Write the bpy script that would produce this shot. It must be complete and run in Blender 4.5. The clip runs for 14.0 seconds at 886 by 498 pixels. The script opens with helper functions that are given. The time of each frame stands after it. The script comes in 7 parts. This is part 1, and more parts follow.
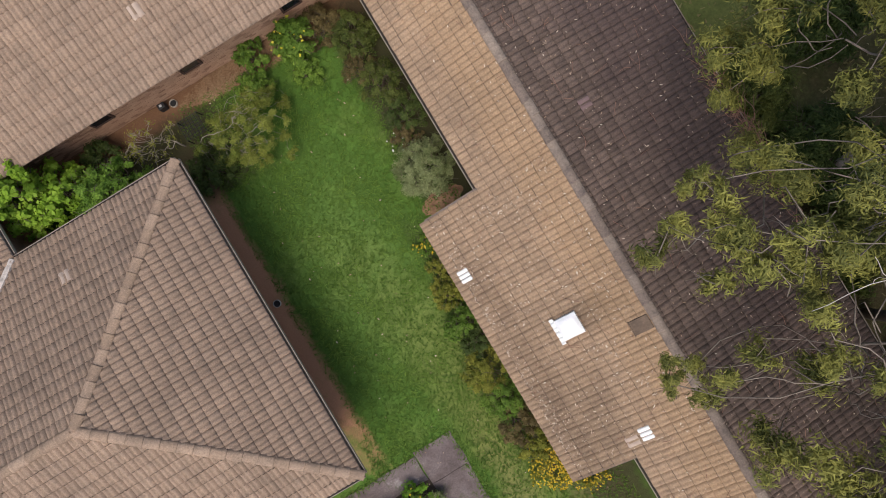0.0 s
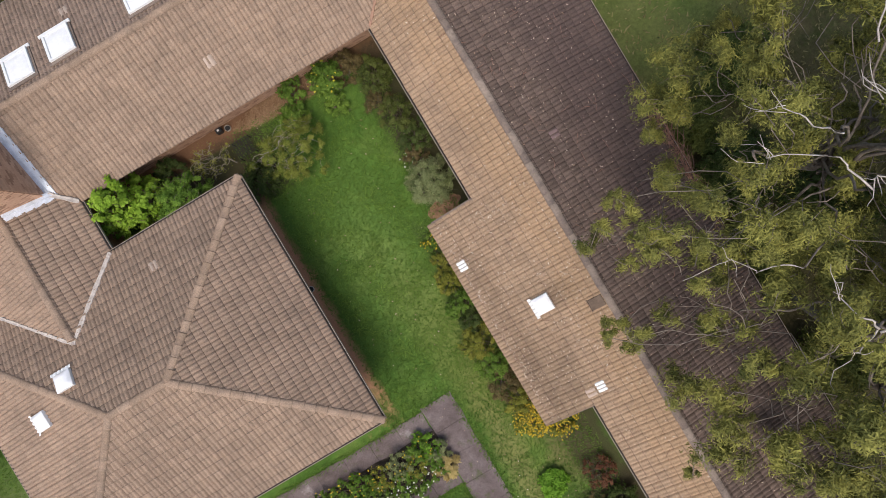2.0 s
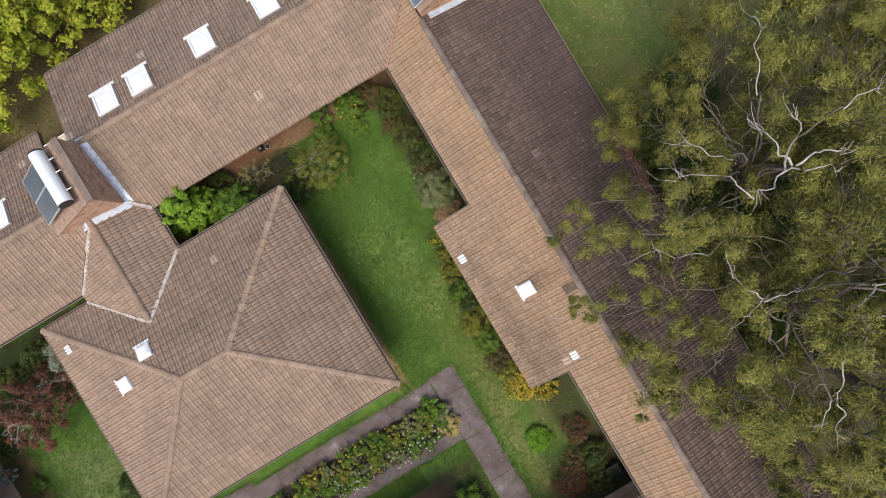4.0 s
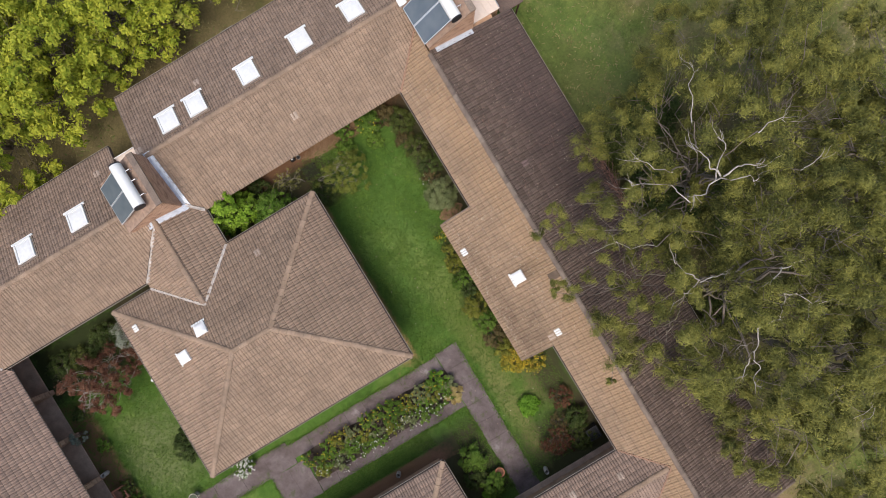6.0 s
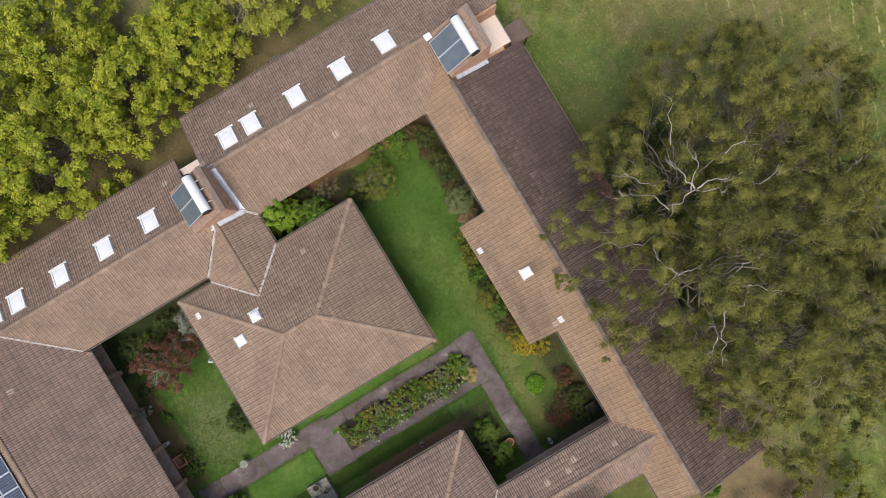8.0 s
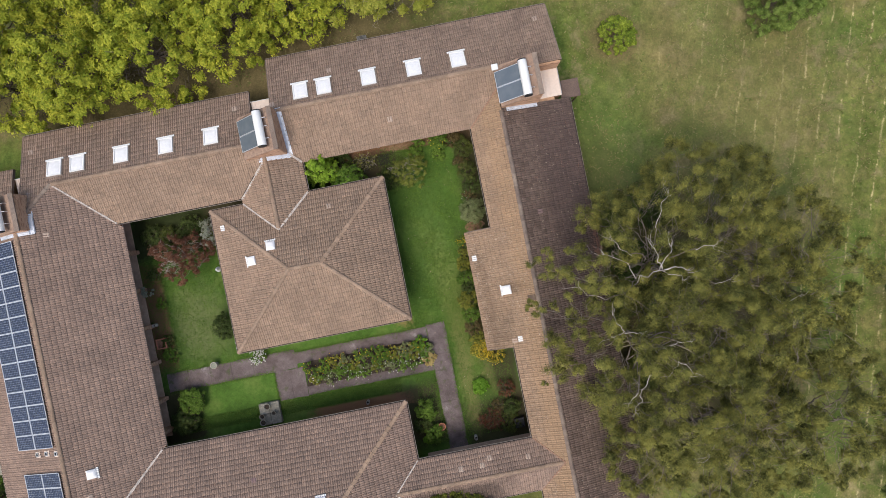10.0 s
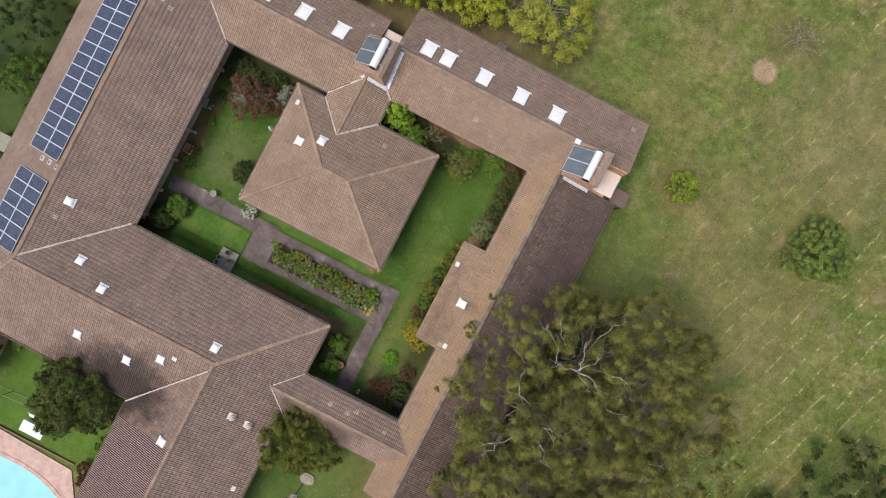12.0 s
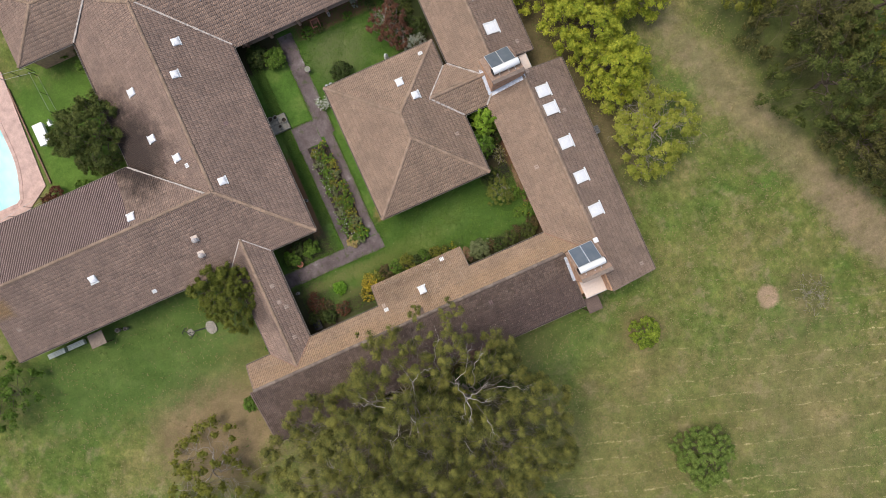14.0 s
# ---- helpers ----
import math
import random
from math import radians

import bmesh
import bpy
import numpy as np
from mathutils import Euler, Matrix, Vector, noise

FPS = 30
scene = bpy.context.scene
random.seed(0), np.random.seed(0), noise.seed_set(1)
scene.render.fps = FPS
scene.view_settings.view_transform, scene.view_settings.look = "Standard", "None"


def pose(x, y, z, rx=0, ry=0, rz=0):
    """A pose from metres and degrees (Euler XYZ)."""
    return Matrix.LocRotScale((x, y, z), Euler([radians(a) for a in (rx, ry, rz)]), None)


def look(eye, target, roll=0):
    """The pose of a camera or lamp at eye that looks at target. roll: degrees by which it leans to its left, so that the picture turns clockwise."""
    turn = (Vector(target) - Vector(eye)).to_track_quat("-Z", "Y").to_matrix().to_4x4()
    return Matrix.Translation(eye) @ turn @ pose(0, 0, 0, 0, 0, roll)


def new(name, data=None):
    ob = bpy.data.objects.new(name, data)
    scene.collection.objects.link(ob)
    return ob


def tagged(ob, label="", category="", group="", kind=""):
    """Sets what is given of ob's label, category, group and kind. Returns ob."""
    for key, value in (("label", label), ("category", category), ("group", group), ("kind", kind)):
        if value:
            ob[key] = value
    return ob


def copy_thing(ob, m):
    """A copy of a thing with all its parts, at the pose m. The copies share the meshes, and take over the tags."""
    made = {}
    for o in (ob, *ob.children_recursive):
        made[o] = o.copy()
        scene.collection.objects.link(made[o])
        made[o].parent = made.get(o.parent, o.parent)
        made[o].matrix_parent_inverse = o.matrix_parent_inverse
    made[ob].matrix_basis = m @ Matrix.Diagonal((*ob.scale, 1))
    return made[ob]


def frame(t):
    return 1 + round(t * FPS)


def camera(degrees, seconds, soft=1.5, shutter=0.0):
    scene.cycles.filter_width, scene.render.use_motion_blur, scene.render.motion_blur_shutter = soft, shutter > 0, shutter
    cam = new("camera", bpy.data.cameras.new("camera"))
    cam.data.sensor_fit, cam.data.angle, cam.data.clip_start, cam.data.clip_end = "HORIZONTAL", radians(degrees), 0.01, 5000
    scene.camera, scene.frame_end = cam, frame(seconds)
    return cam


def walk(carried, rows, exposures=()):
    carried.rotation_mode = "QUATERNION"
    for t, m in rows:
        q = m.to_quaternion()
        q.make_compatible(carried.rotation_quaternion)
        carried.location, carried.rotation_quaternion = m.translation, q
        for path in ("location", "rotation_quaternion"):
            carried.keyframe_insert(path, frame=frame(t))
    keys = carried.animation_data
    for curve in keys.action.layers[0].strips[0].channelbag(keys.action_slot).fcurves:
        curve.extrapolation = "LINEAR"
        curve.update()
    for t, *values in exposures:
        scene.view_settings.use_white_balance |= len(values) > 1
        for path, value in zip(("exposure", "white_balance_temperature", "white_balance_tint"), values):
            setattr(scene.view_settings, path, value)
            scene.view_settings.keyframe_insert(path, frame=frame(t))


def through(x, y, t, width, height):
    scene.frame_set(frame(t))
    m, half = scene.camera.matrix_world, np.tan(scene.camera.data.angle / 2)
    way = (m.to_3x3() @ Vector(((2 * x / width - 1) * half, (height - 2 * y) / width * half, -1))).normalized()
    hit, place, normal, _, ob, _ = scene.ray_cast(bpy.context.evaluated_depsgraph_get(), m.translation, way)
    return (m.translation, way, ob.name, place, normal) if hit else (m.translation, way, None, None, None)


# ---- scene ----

# The drone: seconds, place, then tilt, lean and turn in degrees.
cam = camera(76.2, 14.0, soft=0.8)
ROWS = [
    (0.0, 0.804, 0.003, 18.23, -0.745, 1.29, -30.889),
    (0.5, 0.746, -0.004, 19.327, -0.727, 1.067, -30.849),
    (1.0, 0.677, -0.016, 20.503, -0.692, 0.895, -30.852),
    (1.5, 0.591, 0.013, 21.606, -0.689, 0.673, -30.908),
    (2.0, 0.525, 0.024, 22.785, -0.625, 0.555, -30.807),
    (2.5, 0.475, 0.04, 23.936, -0.568, 0.454, -30.85),
    (3.0, 0.434, 0.041, 25.118, -0.48, 0.347, -30.962),
    (5.5, -0.042, -0.137, 31.211, -0.464, 0.309, -31.04),
    (6.0, -0.1, -0.119, 32.408, -0.414, 0.3, -31.122),
    (6.5, -0.269, -0.026, 33.624, -0.358, 0.304, -31.023),
    (7.0, -0.62, 0.194, 34.918, -0.366, 0.269, -31.009),
    (7.5, -1.023, 0.464, 36.074, -0.4, 0.303, -31.074),
    (8.3, -1.113, 0.418, 38.006, -0.378, 0.279, -31.07),
    (8.6, -1.147, 0.401, 38.73, -0.369, 0.27, -30.75),
    (9.0, -1.192, 0.378, 39.696, -0.358, 0.259, -28.6),
    (9.4, -1.237, 0.355, 40.661, -0.347, 0.247, -22.75),
    (9.7, -1.271, 0.338, 41.386, -0.339, 0.238, -17.07),
    (10.0, -1.304, 0.321, 42.11, -0.33, 0.229, -11.274),
    (10.5, -1.247, 0.294, 43.229, -0.454, 0.232, -1.599),
    (11.0, -1.182, 0.187, 44.409, -0.465, 0.246, 8.313),
    (11.5, -1.103, 0.042, 45.527, -0.398, 0.268, 17.567),
    (12.0, -1.032, -0.027, 46.67, -0.44, 0.225, 27.312),
    (12.5, -0.92, -0.142, 47.825, -0.382, 0.119, 36.766),
    (13.0, -0.909, -0.216, 48.898, -0.467, 0.024, 46.755),
    (13.5, -0.851, -0.337, 50.099, -0.527, -0.063, 55.858),
    (14.0, -0.692, -0.402, 51.149, -0.557, -0.136, 65.938),
]
walk(cam, [(t, pose(x, y, z, a, b, c)) for t, x, y, z, a, b, c in ROWS],
     [(0.0, 0.66), (1.0, 0.69), (2.5, 0.77), (3.2, 0.78), (5.3, 0.73), (6.5, 0.69), (8.0, 0.66), (14.0, 0.64)])

# ---- light: thin cloud, a soft sun from the south-west of the plan ----
world = bpy.data.worlds.new("sky")
scene.world = world
world.use_nodes = True
wn = world.node_tree.nodes
sky = wn.new("ShaderNodeTexSky")
sky.sky_type = "NISHITA"
sky.sun_disc = False
sky.sun_elevation = radians(66)
sky.sun_rotation = radians(221)
sky.dust_density = 4.0
sky.air_density = 1.2
world.node_tree.links.new(sky.outputs["Color"], wn["Background"].inputs["Color"])
wn["Background"].inputs["Strength"].default_value = 0.12
sun_data = bpy.data.lights.new("sun", "SUN")
sun_data.energy = 1.2
sun_data.angle = radians(32)
sun_data.color = (1.0, 0.95, 0.88)
sun = new("sun", sun_data)
sun.matrix_world = look((-21, -24, 75), (0, 0, 0))

# ---- materials ----


def rgb(c):
    return (c[0], c[1], c[2], 1.0)


class Mat:
    """A node material in the making: a Principled surface and a few texture helpers."""

    def __init__(self, name, rough=0.8, metal=0.0, spec=0.3):
        self.m = bpy.data.materials.new(name)
        self.m.use_nodes = True
        self.t = self.m.node_tree
        self.b = self.t.nodes["Principled BSDF"]
        self.b.inputs["Roughness"].default_value = rough
        self.b.inputs["Metallic"].default_value = metal
        self.b.inputs["Specular IOR Level"].default_value = spec
        self.co = None
        self.rag = None

    def n(self, kind):
        return self.t.nodes.new(kind)

    def link(self, a, b):
        self.t.links.new(a, b)

    def place(self):
        if self.co is None:
            g = self.n("ShaderNodeNewGeometry")
            self.co = g.outputs["Position"]
        return self.co

    def noise(self, scale, detail=3.0, rough=0.6, stretch=None):
        x = self.n("ShaderNodeTexNoise")
        x.inputs["Scale"].default_value = scale
        x.inputs["Detail"].default_value = detail
        x.inputs["Roughness"].default_value = rough
        src = self.place()
        if stretch:
            mp = self.n("ShaderNodeMapping")
            mp.inputs["Scale"].default_value = stretch
            self.link(src, mp.inputs["Vector"])
            src = mp.outputs["Vector"]
        self.link(src, x.inputs["Vector"])
        return x.outputs["Fac"]

    def ramp(self, fac, stops):
        r = self.n("ShaderNodeValToRGB")
        e = r.color_ramp.elements
        while len(e) < len(stops):
            e.new(0.5)
        for el, (p, c) in zip(e, stops):
            el.position = p
            el.color = rgb(c) if len(c) == 3 else c
        self.link(fac, r.inputs["Fac"])
        return r.outputs["Color"]

    def mix(self, fac, a, b, mode="MIX"):
        x = self.n("ShaderNodeMix")
        x.data_type = "RGBA"
        x.blend_type = mode
        for sock, v in ((x.inputs[0], fac), (x.inputs[6], a), (x.inputs[7], b)):
            if isinstance(v, (int, float)):
                sock.default_value = v
            elif isinstance(v, tuple):
                sock.default_value = rgb(v)
            else:
                self.link(v, sock)
        return x.outputs[2]

    def math(self, op, a, b=0.0):
        x = self.n("ShaderNodeMath")
        x.operation = op
        for sock, v in zip(x.inputs, (a, b)):
            if isinstance(v, (int, float)):
                sock.default_value = v
            else:
                self.link(v, sock)
        return x.outputs[0]

    def random(self):
        """One number a piece: by the object for single pieces, by the island in joined ones."""
        o = self.n("ShaderNodeObjectInfo")
        g = self.n("ShaderNodeNewGeometry")
        s = self.math("ADD", o.outputs["Random"], g.outputs["Random Per Island"])
        return self.math("FRACT", s)

    def spot(self, cx, cy, rx, ry, turn=0.0, soft=0.35, boxed=False, amount=1.0):
        """1 inside a plan ellipse (or box), 0 outside, with a ragged soft edge."""
        mp = self.n("ShaderNodeMapping")
        mp.vector_type = "TEXTURE"
        mp.inputs["Location"].default_value = (cx, cy, 0)
        mp.inputs["Rotation"].default_value = (0, 0, radians(turn))
        mp.inputs["Scale"].default_value = (rx, ry, 1000.0)
        self.link(self.place(), mp.inputs["Vector"])
        if boxed:
            sp = self.n("ShaderNodeSeparateXYZ")
            self.link(mp.outputs["Vector"], sp.inputs[0])
            d = self.math("MAXIMUM", self.math("ABSOLUTE", sp.outputs[0]), self.math("ABSOLUTE", sp.outputs[1]))
        else:
            ln = self.n("ShaderNodeVectorMath")
            ln.operation = "LENGTH"
            self.link(mp.outputs["Vector"], ln.inputs[0])
            d = ln.outputs["Value"]
        if not self.rag:
            self.rag = self.math("ADD", self.math("MULTIPLY", self.noise(0.9, 5, 0.65), 0.9), self.math("MULTIPLY", self.noise(5.0, 4, 0.7), 0.5))
        d = self.math("ADD", d, self.math("MULTIPLY", self.math("SUBTRACT", self.rag, 0.7), soft * 2.2))
        mr = self.n("ShaderNodeMapRange")
        mr.inputs["From Min"].default_value = 1.0 + soft * 0.5
        mr.inputs["From Max"].default_value = 1.0 - soft * 0.5
        mr.inputs["To Max"].default_value = amount
        self.link(d, mr.inputs["Value"])
        return mr.outputs["Result"]

    def colour(self, c):
        if isinstance(c, tuple):
            self.b.inputs["Base Color"].default_value = rgb(c)
        else:
            self.link(c, self.b.inputs["Base Color"])
        return self

    def bump(self, fac, strength=0.3, distance=0.02):
        x = self.n("ShaderNodeBump")
        x.inputs["Strength"].default_value = strength
        x.inputs["Distance"].default_value = distance
        self.link(fac, x.inputs["Height"])
        self.link(x.outputs["Normal"], self.b.inputs["Normal"])
        return self


def tile_material(name, dark, mid, light, blotch, blotch_amount, stains_and_shade=(), lichen_and_shade=(), crest_light=None):
    """Weathered concrete: a tint a tile, grime in blotches, gritty grain, pale and dark specks; plan ellipses and boxes
    add stain, tint and painted shade.
    """
    m = Mat(name, rough=0.92, spec=0.12)
    base = m.ramp(m.random(), [(0.0, dark), (0.45, mid), (1.0, light)])
    wide = m.ramp(m.noise(0.55, 5, 0.7), [(0.36, (0.86, 0.86, 0.86)), (0.64, (1.1, 1.09, 1.07))])
    c = m.mix(1.0, base, wide, "MULTIPLY")
    fac = m.ramp(m.noise(2.6, 6, 0.75), [(0.5, (0, 0, 0)), (0.66, (blotch_amount,) * 3)])
    c = m.mix(fac, c, blotch)
    for x, y, rx, ry, turn, amount in stains_and_shade:
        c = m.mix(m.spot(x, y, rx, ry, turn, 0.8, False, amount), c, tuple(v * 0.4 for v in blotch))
    for x, y, rx, ry, soft, amount, tint in lichen_and_shade:
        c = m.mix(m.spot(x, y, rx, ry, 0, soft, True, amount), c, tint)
    if crest_light:  # a pale stripe paints the light on the crest of every roll
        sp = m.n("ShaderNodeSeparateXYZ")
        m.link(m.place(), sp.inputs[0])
        f = m.math("ABSOLUTE", m.math("SUBTRACT", m.math("FRACT", m.math("MULTIPLY", m.math("ADD", sp.outputs[1], crest_light[0]), 1 / 0.15)), 0.5))
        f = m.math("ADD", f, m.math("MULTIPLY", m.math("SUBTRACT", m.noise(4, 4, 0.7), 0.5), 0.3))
        c = m.mix(m.ramp(f, [(0.1, (0.9, 0.9, 0.9)), (0.26, (0, 0, 0))]), c, crest_light[1])
    fine = m.ramp(m.noise(19, 6, 0.8), [(0.3, (0.66, 0.66, 0.66)), (0.5, (0.99, 0.99, 0.98)), (0.7, (1.34, 1.32, 1.28))])
    c = m.mix(1.0, c, fine, "MULTIPLY")
    speck = m.ramp(m.noise(55, 3, 0.6), [(0.64, (0, 0, 0)), (0.72, (0.55, 0.55, 0.55))])
    c = m.mix(speck, c, tuple(min(0.6, v * 1.75) for v in light))
    soot = m.ramp(m.noise(33, 4, 0.7), [(0.28, (0.7, 0.7, 0.7)), (0.38, (0, 0, 0))])
    c = m.mix(soot, c, tuple(v * 0.45 for v in blotch))
    m.colour(c)
    m.bump(m.noise(60, 4), 0.7, 0.008)
    return m.m


# The pool tree's shadow on the south wing roof, painted as dark ellipses.
POOL_TREE_SHADE = ((-19.2, -21.4, 4.6, 2.6, 6, 1.0), (-17.6, -20.2, 2.0, 2.6, 0, 0.6))
M_TILE = tile_material("roof_tile", (0.266, 0.19, 0.142), (0.284, 0.203, 0.151), (0.305, 0.22, 0.165), (0.17, 0.128, 0.098), 0.4)
M_MAUVE = tile_material("grey_brown_tile", (0.24, 0.173, 0.141), (0.262, 0.188, 0.152), (0.288, 0.208, 0.168), (0.15, 0.112, 0.095), 0.4, POOL_TREE_SHADE,
                        # First box: stain by the chimney; second: painted shade of the passage tree.
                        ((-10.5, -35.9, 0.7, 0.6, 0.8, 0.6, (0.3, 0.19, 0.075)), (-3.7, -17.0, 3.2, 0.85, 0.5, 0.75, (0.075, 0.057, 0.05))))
M_OCHRE = tile_material("ochre_tile", (0.292, 0.204, 0.139), (0.31, 0.217, 0.148), (0.332, 0.234, 0.16), (0.18, 0.127, 0.094), 0.55,
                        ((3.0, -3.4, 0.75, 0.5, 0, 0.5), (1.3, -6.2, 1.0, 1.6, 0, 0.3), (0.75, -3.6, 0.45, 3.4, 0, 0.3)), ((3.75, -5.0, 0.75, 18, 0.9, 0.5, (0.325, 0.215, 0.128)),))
# East slope: stained tile with its shaded side in the colour, darker towards the eave.
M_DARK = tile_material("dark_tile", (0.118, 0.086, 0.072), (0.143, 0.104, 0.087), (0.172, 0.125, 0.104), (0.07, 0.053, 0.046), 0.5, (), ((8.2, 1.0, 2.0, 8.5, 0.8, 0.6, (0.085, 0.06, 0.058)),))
# Dark tile; the light on its rolls is painted as pale crest stripes.
M_PLUM = tile_material("plum_tile", (0.06, 0.042, 0.04), (0.075, 0.053, 0.05), (0.095, 0.068, 0.064), (0.07, 0.052, 0.05), 0.5, crest_light=(22.1, (0.37, 0.275, 0.25)))
M_UMBER = tile_material("umber_tile", (0.25, 0.18, 0.141), (0.272, 0.196, 0.153), (0.298, 0.217, 0.17), (0.145, 0.106, 0.086), 0.55)


def plain(name, c, rough=0.7, metal=0.0, vary=0.15, scale=6.0, spec=0.3, bump=0.0):
    m = Mat(name, rough, metal, spec)
    f = m.ramp(m.noise(scale, 4), [(0.3, tuple(v * (1 - vary) for v in c)), (0.7, tuple(min(1, v * (1 + vary)) for v in c))])
    g = m.ramp(m.noise(scale * 9, 3), [(0.3, (1 - vary * 0.6,) * 3), (0.7, (1 + vary * 0.6,) * 3)])
    m.colour(m.mix(1.0, f, g, "MULTIPLY"))
    if bump:
        m.bump(m.noise(scale * 8, 3), bump, 0.02)
    return m.m


M_CAP = tile_material("ridge_tile", (0.245, 0.175, 0.128), (0.275, 0.197, 0.145), (0.31, 0.225, 0.168), (0.14, 0.108, 0.085), 0.4)
M_CAPGREY = tile_material("weathered_ridge_tile", (0.16, 0.125, 0.105), (0.2, 0.155, 0.13), (0.25, 0.2, 0.165), (0.09, 0.075, 0.07), 0.5)
M_DECK = plain("roof_deck", (0.1, 0.075, 0.06), 0.9)
M_REDMORTAR = plain("red_mortar", (0.27, 0.16, 0.11), 0.9, vary=0.3)
M_LEDGE = plain("brown_ledge", (0.29, 0.2, 0.15), 0.9, vary=0.25, scale=5)
M_MORTAR = plain("pale_mortar", (0.42, 0.37, 0.33), 0.9, vary=0.3, scale=5)
M_GUTTER = plain("gutter_steel", (0.30, 0.25, 0.21), 0.5, vary=0.15)
M_GUTTERDARK = plain("gutter_litter", (0.035, 0.028, 0.024), 0.9, vary=0.5, scale=9)
M_BRICK = Mat("brick_skin", 0.9)
M_BRICK.colour(M_BRICK.mix(0.3, M_BRICK.ramp(M_BRICK.random(), [(0, (0.24, 0.13, 0.085)), (0.15, (0.33, 0.185, 0.12)), (0.3, (0.48, 0.29, 0.19)), (1, (0.58, 0.37, 0.25))]),
                           M_BRICK.ramp(M_BRICK.noise(9, 4), [(0.3, (0.4, 0.24, 0.155)), (0.7, (0.54, 0.34, 0.225))])))
M_BRICK.bump(M_BRICK.noise(60, 3), 0.5, 0.01)
M_BRICK = M_BRICK.m
M_WALL = plain("brick_mortar", (0.46, 0.285, 0.18), 0.95, vary=0.25, scale=4)
M_FLASH = plain("lead_flashing", (0.55, 0.58, 0.64), 0.45, 0.25, vary=0.18, scale=3)
M_WHITE = plain("white_enamel", (0.7, 0.7, 0.69), 0.35, vary=0.03, spec=0.5)
M_ACRYLIC = plain("milky_acrylic", (0.74, 0.735, 0.74), 0.12, vary=0.06, spec=0.6)
M_CREAM = plain("cream_sheet", (0.66, 0.55, 0.47), 0.5, vary=0.06)
M_BLACK = plain("black_plastic", (0.02, 0.02, 0.022), 0.5)
M_STEEL = plain("galvanised_steel", (0.5, 0.5, 0.5), 0.4, 0.8)
M_ALU = plain("aluminium", (0.7, 0.7, 0.72), 0.35, 0.6, vary=0.05)
M_COPPER = plain("copper_pipe", (0.4, 0.25, 0.17), 0.4, 0.7)


def cells_material():
    m = Mat("solar_cells", 0.12, 0.0, 0.6)
    m.colour(m.ramp(m.random(), [(0, (0.008, 0.012, 0.034)), (1, (0.016, 0.024, 0.06))]))
    return m.m


M_CELL = cells_material()
M_BUS = plain("cell_gap", (0.24, 0.27, 0.33), 0.35, vary=0.05)
M_COLLECTOR = Mat("collector_glass", 0.16, 0.0, 0.55)
M_COLLECTOR.colour(M_COLLECTOR.ramp(M_COLLECTOR.noise(1.5, 2), [(0.3, (0.085, 0.105, 0.125)), (0.7, (0.12, 0.14, 0.16))]))
M_COLLECTOR = M_COLLECTOR.m
M_CONCRETE = Mat("path_concrete", 0.92)
_c = M_CONCRETE.ramp(M_CONCRETE.noise(0.55, 7, 0.75), [(0.32, (0.07, 0.052, 0.05)), (0.48, (0.125, 0.097, 0.093)), (0.6, (0.165, 0.133, 0.13)), (0.7, (0.32, 0.285, 0.28))])
_c = M_CONCRETE.mix(M_CONCRETE.ramp(M_CONCRETE.noise(1.7, 6, 0.75), [(0.56, (0, 0, 0)), (0.66, (0.8, 0.8, 0.8))]), _c, (0.07, 0.085, 0.032))
_f = M_CONCRETE.ramp(M_CONCRETE.noise(24, 5), [(0.3, (0.7, 0.7, 0.7)), (0.7, (1.2, 1.2, 1.2))])
M_CONCRETE.colour(M_CONCRETE.mix(1.0, _c, _f, "MULTIPLY"))
M_CONCRETE.bump(M_CONCRETE.noise(40, 4), 0.4, 0.01)
M_CONCRETE = M_CONCRETE.m
M_WALK = plain("walkway_concrete", (0.52, 0.37, 0.27), 0.9, vary=0.2, scale=2)
M_SOIL = plain("red_soil", (0.19, 0.095, 0.058), 0.95, vary=0.4, scale=2.5, bump=0.6)
M_MULCH = plain("straw_mulch", (0.24, 0.14, 0.08), 0.95, vary=0.45, scale=4, bump=0.8)
M_HUMUS = plain("dark_humus", (0.045, 0.035, 0.025), 0.95, vary=0.5, scale=3, bump=0.8)
M_STONE = plain("weathered_stone", (0.28, 0.26, 0.21), 0.9, vary=0.35, scale=7, bump=0.6)
M_TERRA = plain("terracotta", (0.42, 0.17, 0.1), 0.8, vary=0.2)
M_PAVE = plain("pink_paving", (0.5, 0.345, 0.29), 0.85, vary=0.2, scale=1.5)
M_WATER = Mat("pool_water", 0.05, 0.0, 0.5)
M_WATER.colour(M_WATER.ramp(M_WATER.noise(0.6, 3), [(0.3, (0.2, 0.53, 0.55)), (0.7, (0.27, 0.6, 0.61))]))
M_WATER.bump(M_WATER.noise(3, 2), 0.1, 0.05)
M_WATER = M_WATER.m
M_BARK = plain("pale_bark", (0.3, 0.275, 0.245), 0.85, vary=0.35, scale=3)
M_GUMBARK = plain("grey_brown_gum_bark", (0.17, 0.14, 0.115), 0.85, vary=0.4, scale=4)
M_PALEBARK = plain("pale_gum_bark", (0.37, 0.33, 0.295), 0.8, vary=0.4, scale=4)
M_BARKDARK = plain("brown_bark", (0.13, 0.10, 0.075), 0.9, vary=0.4, scale=5)
M_TWIG = plain("grey_twig", (0.34, 0.29, 0.25), 0.9, vary=0.3)
M_GLASS = plain("dark_window_glass", (0.02, 0.022, 0.025), 0.08, vary=0.1, spec=0.6)
M_PIPE = plain("weathered_pipe", (0.4, 0.36, 0.31), 0.7, vary=0.3, scale=5)
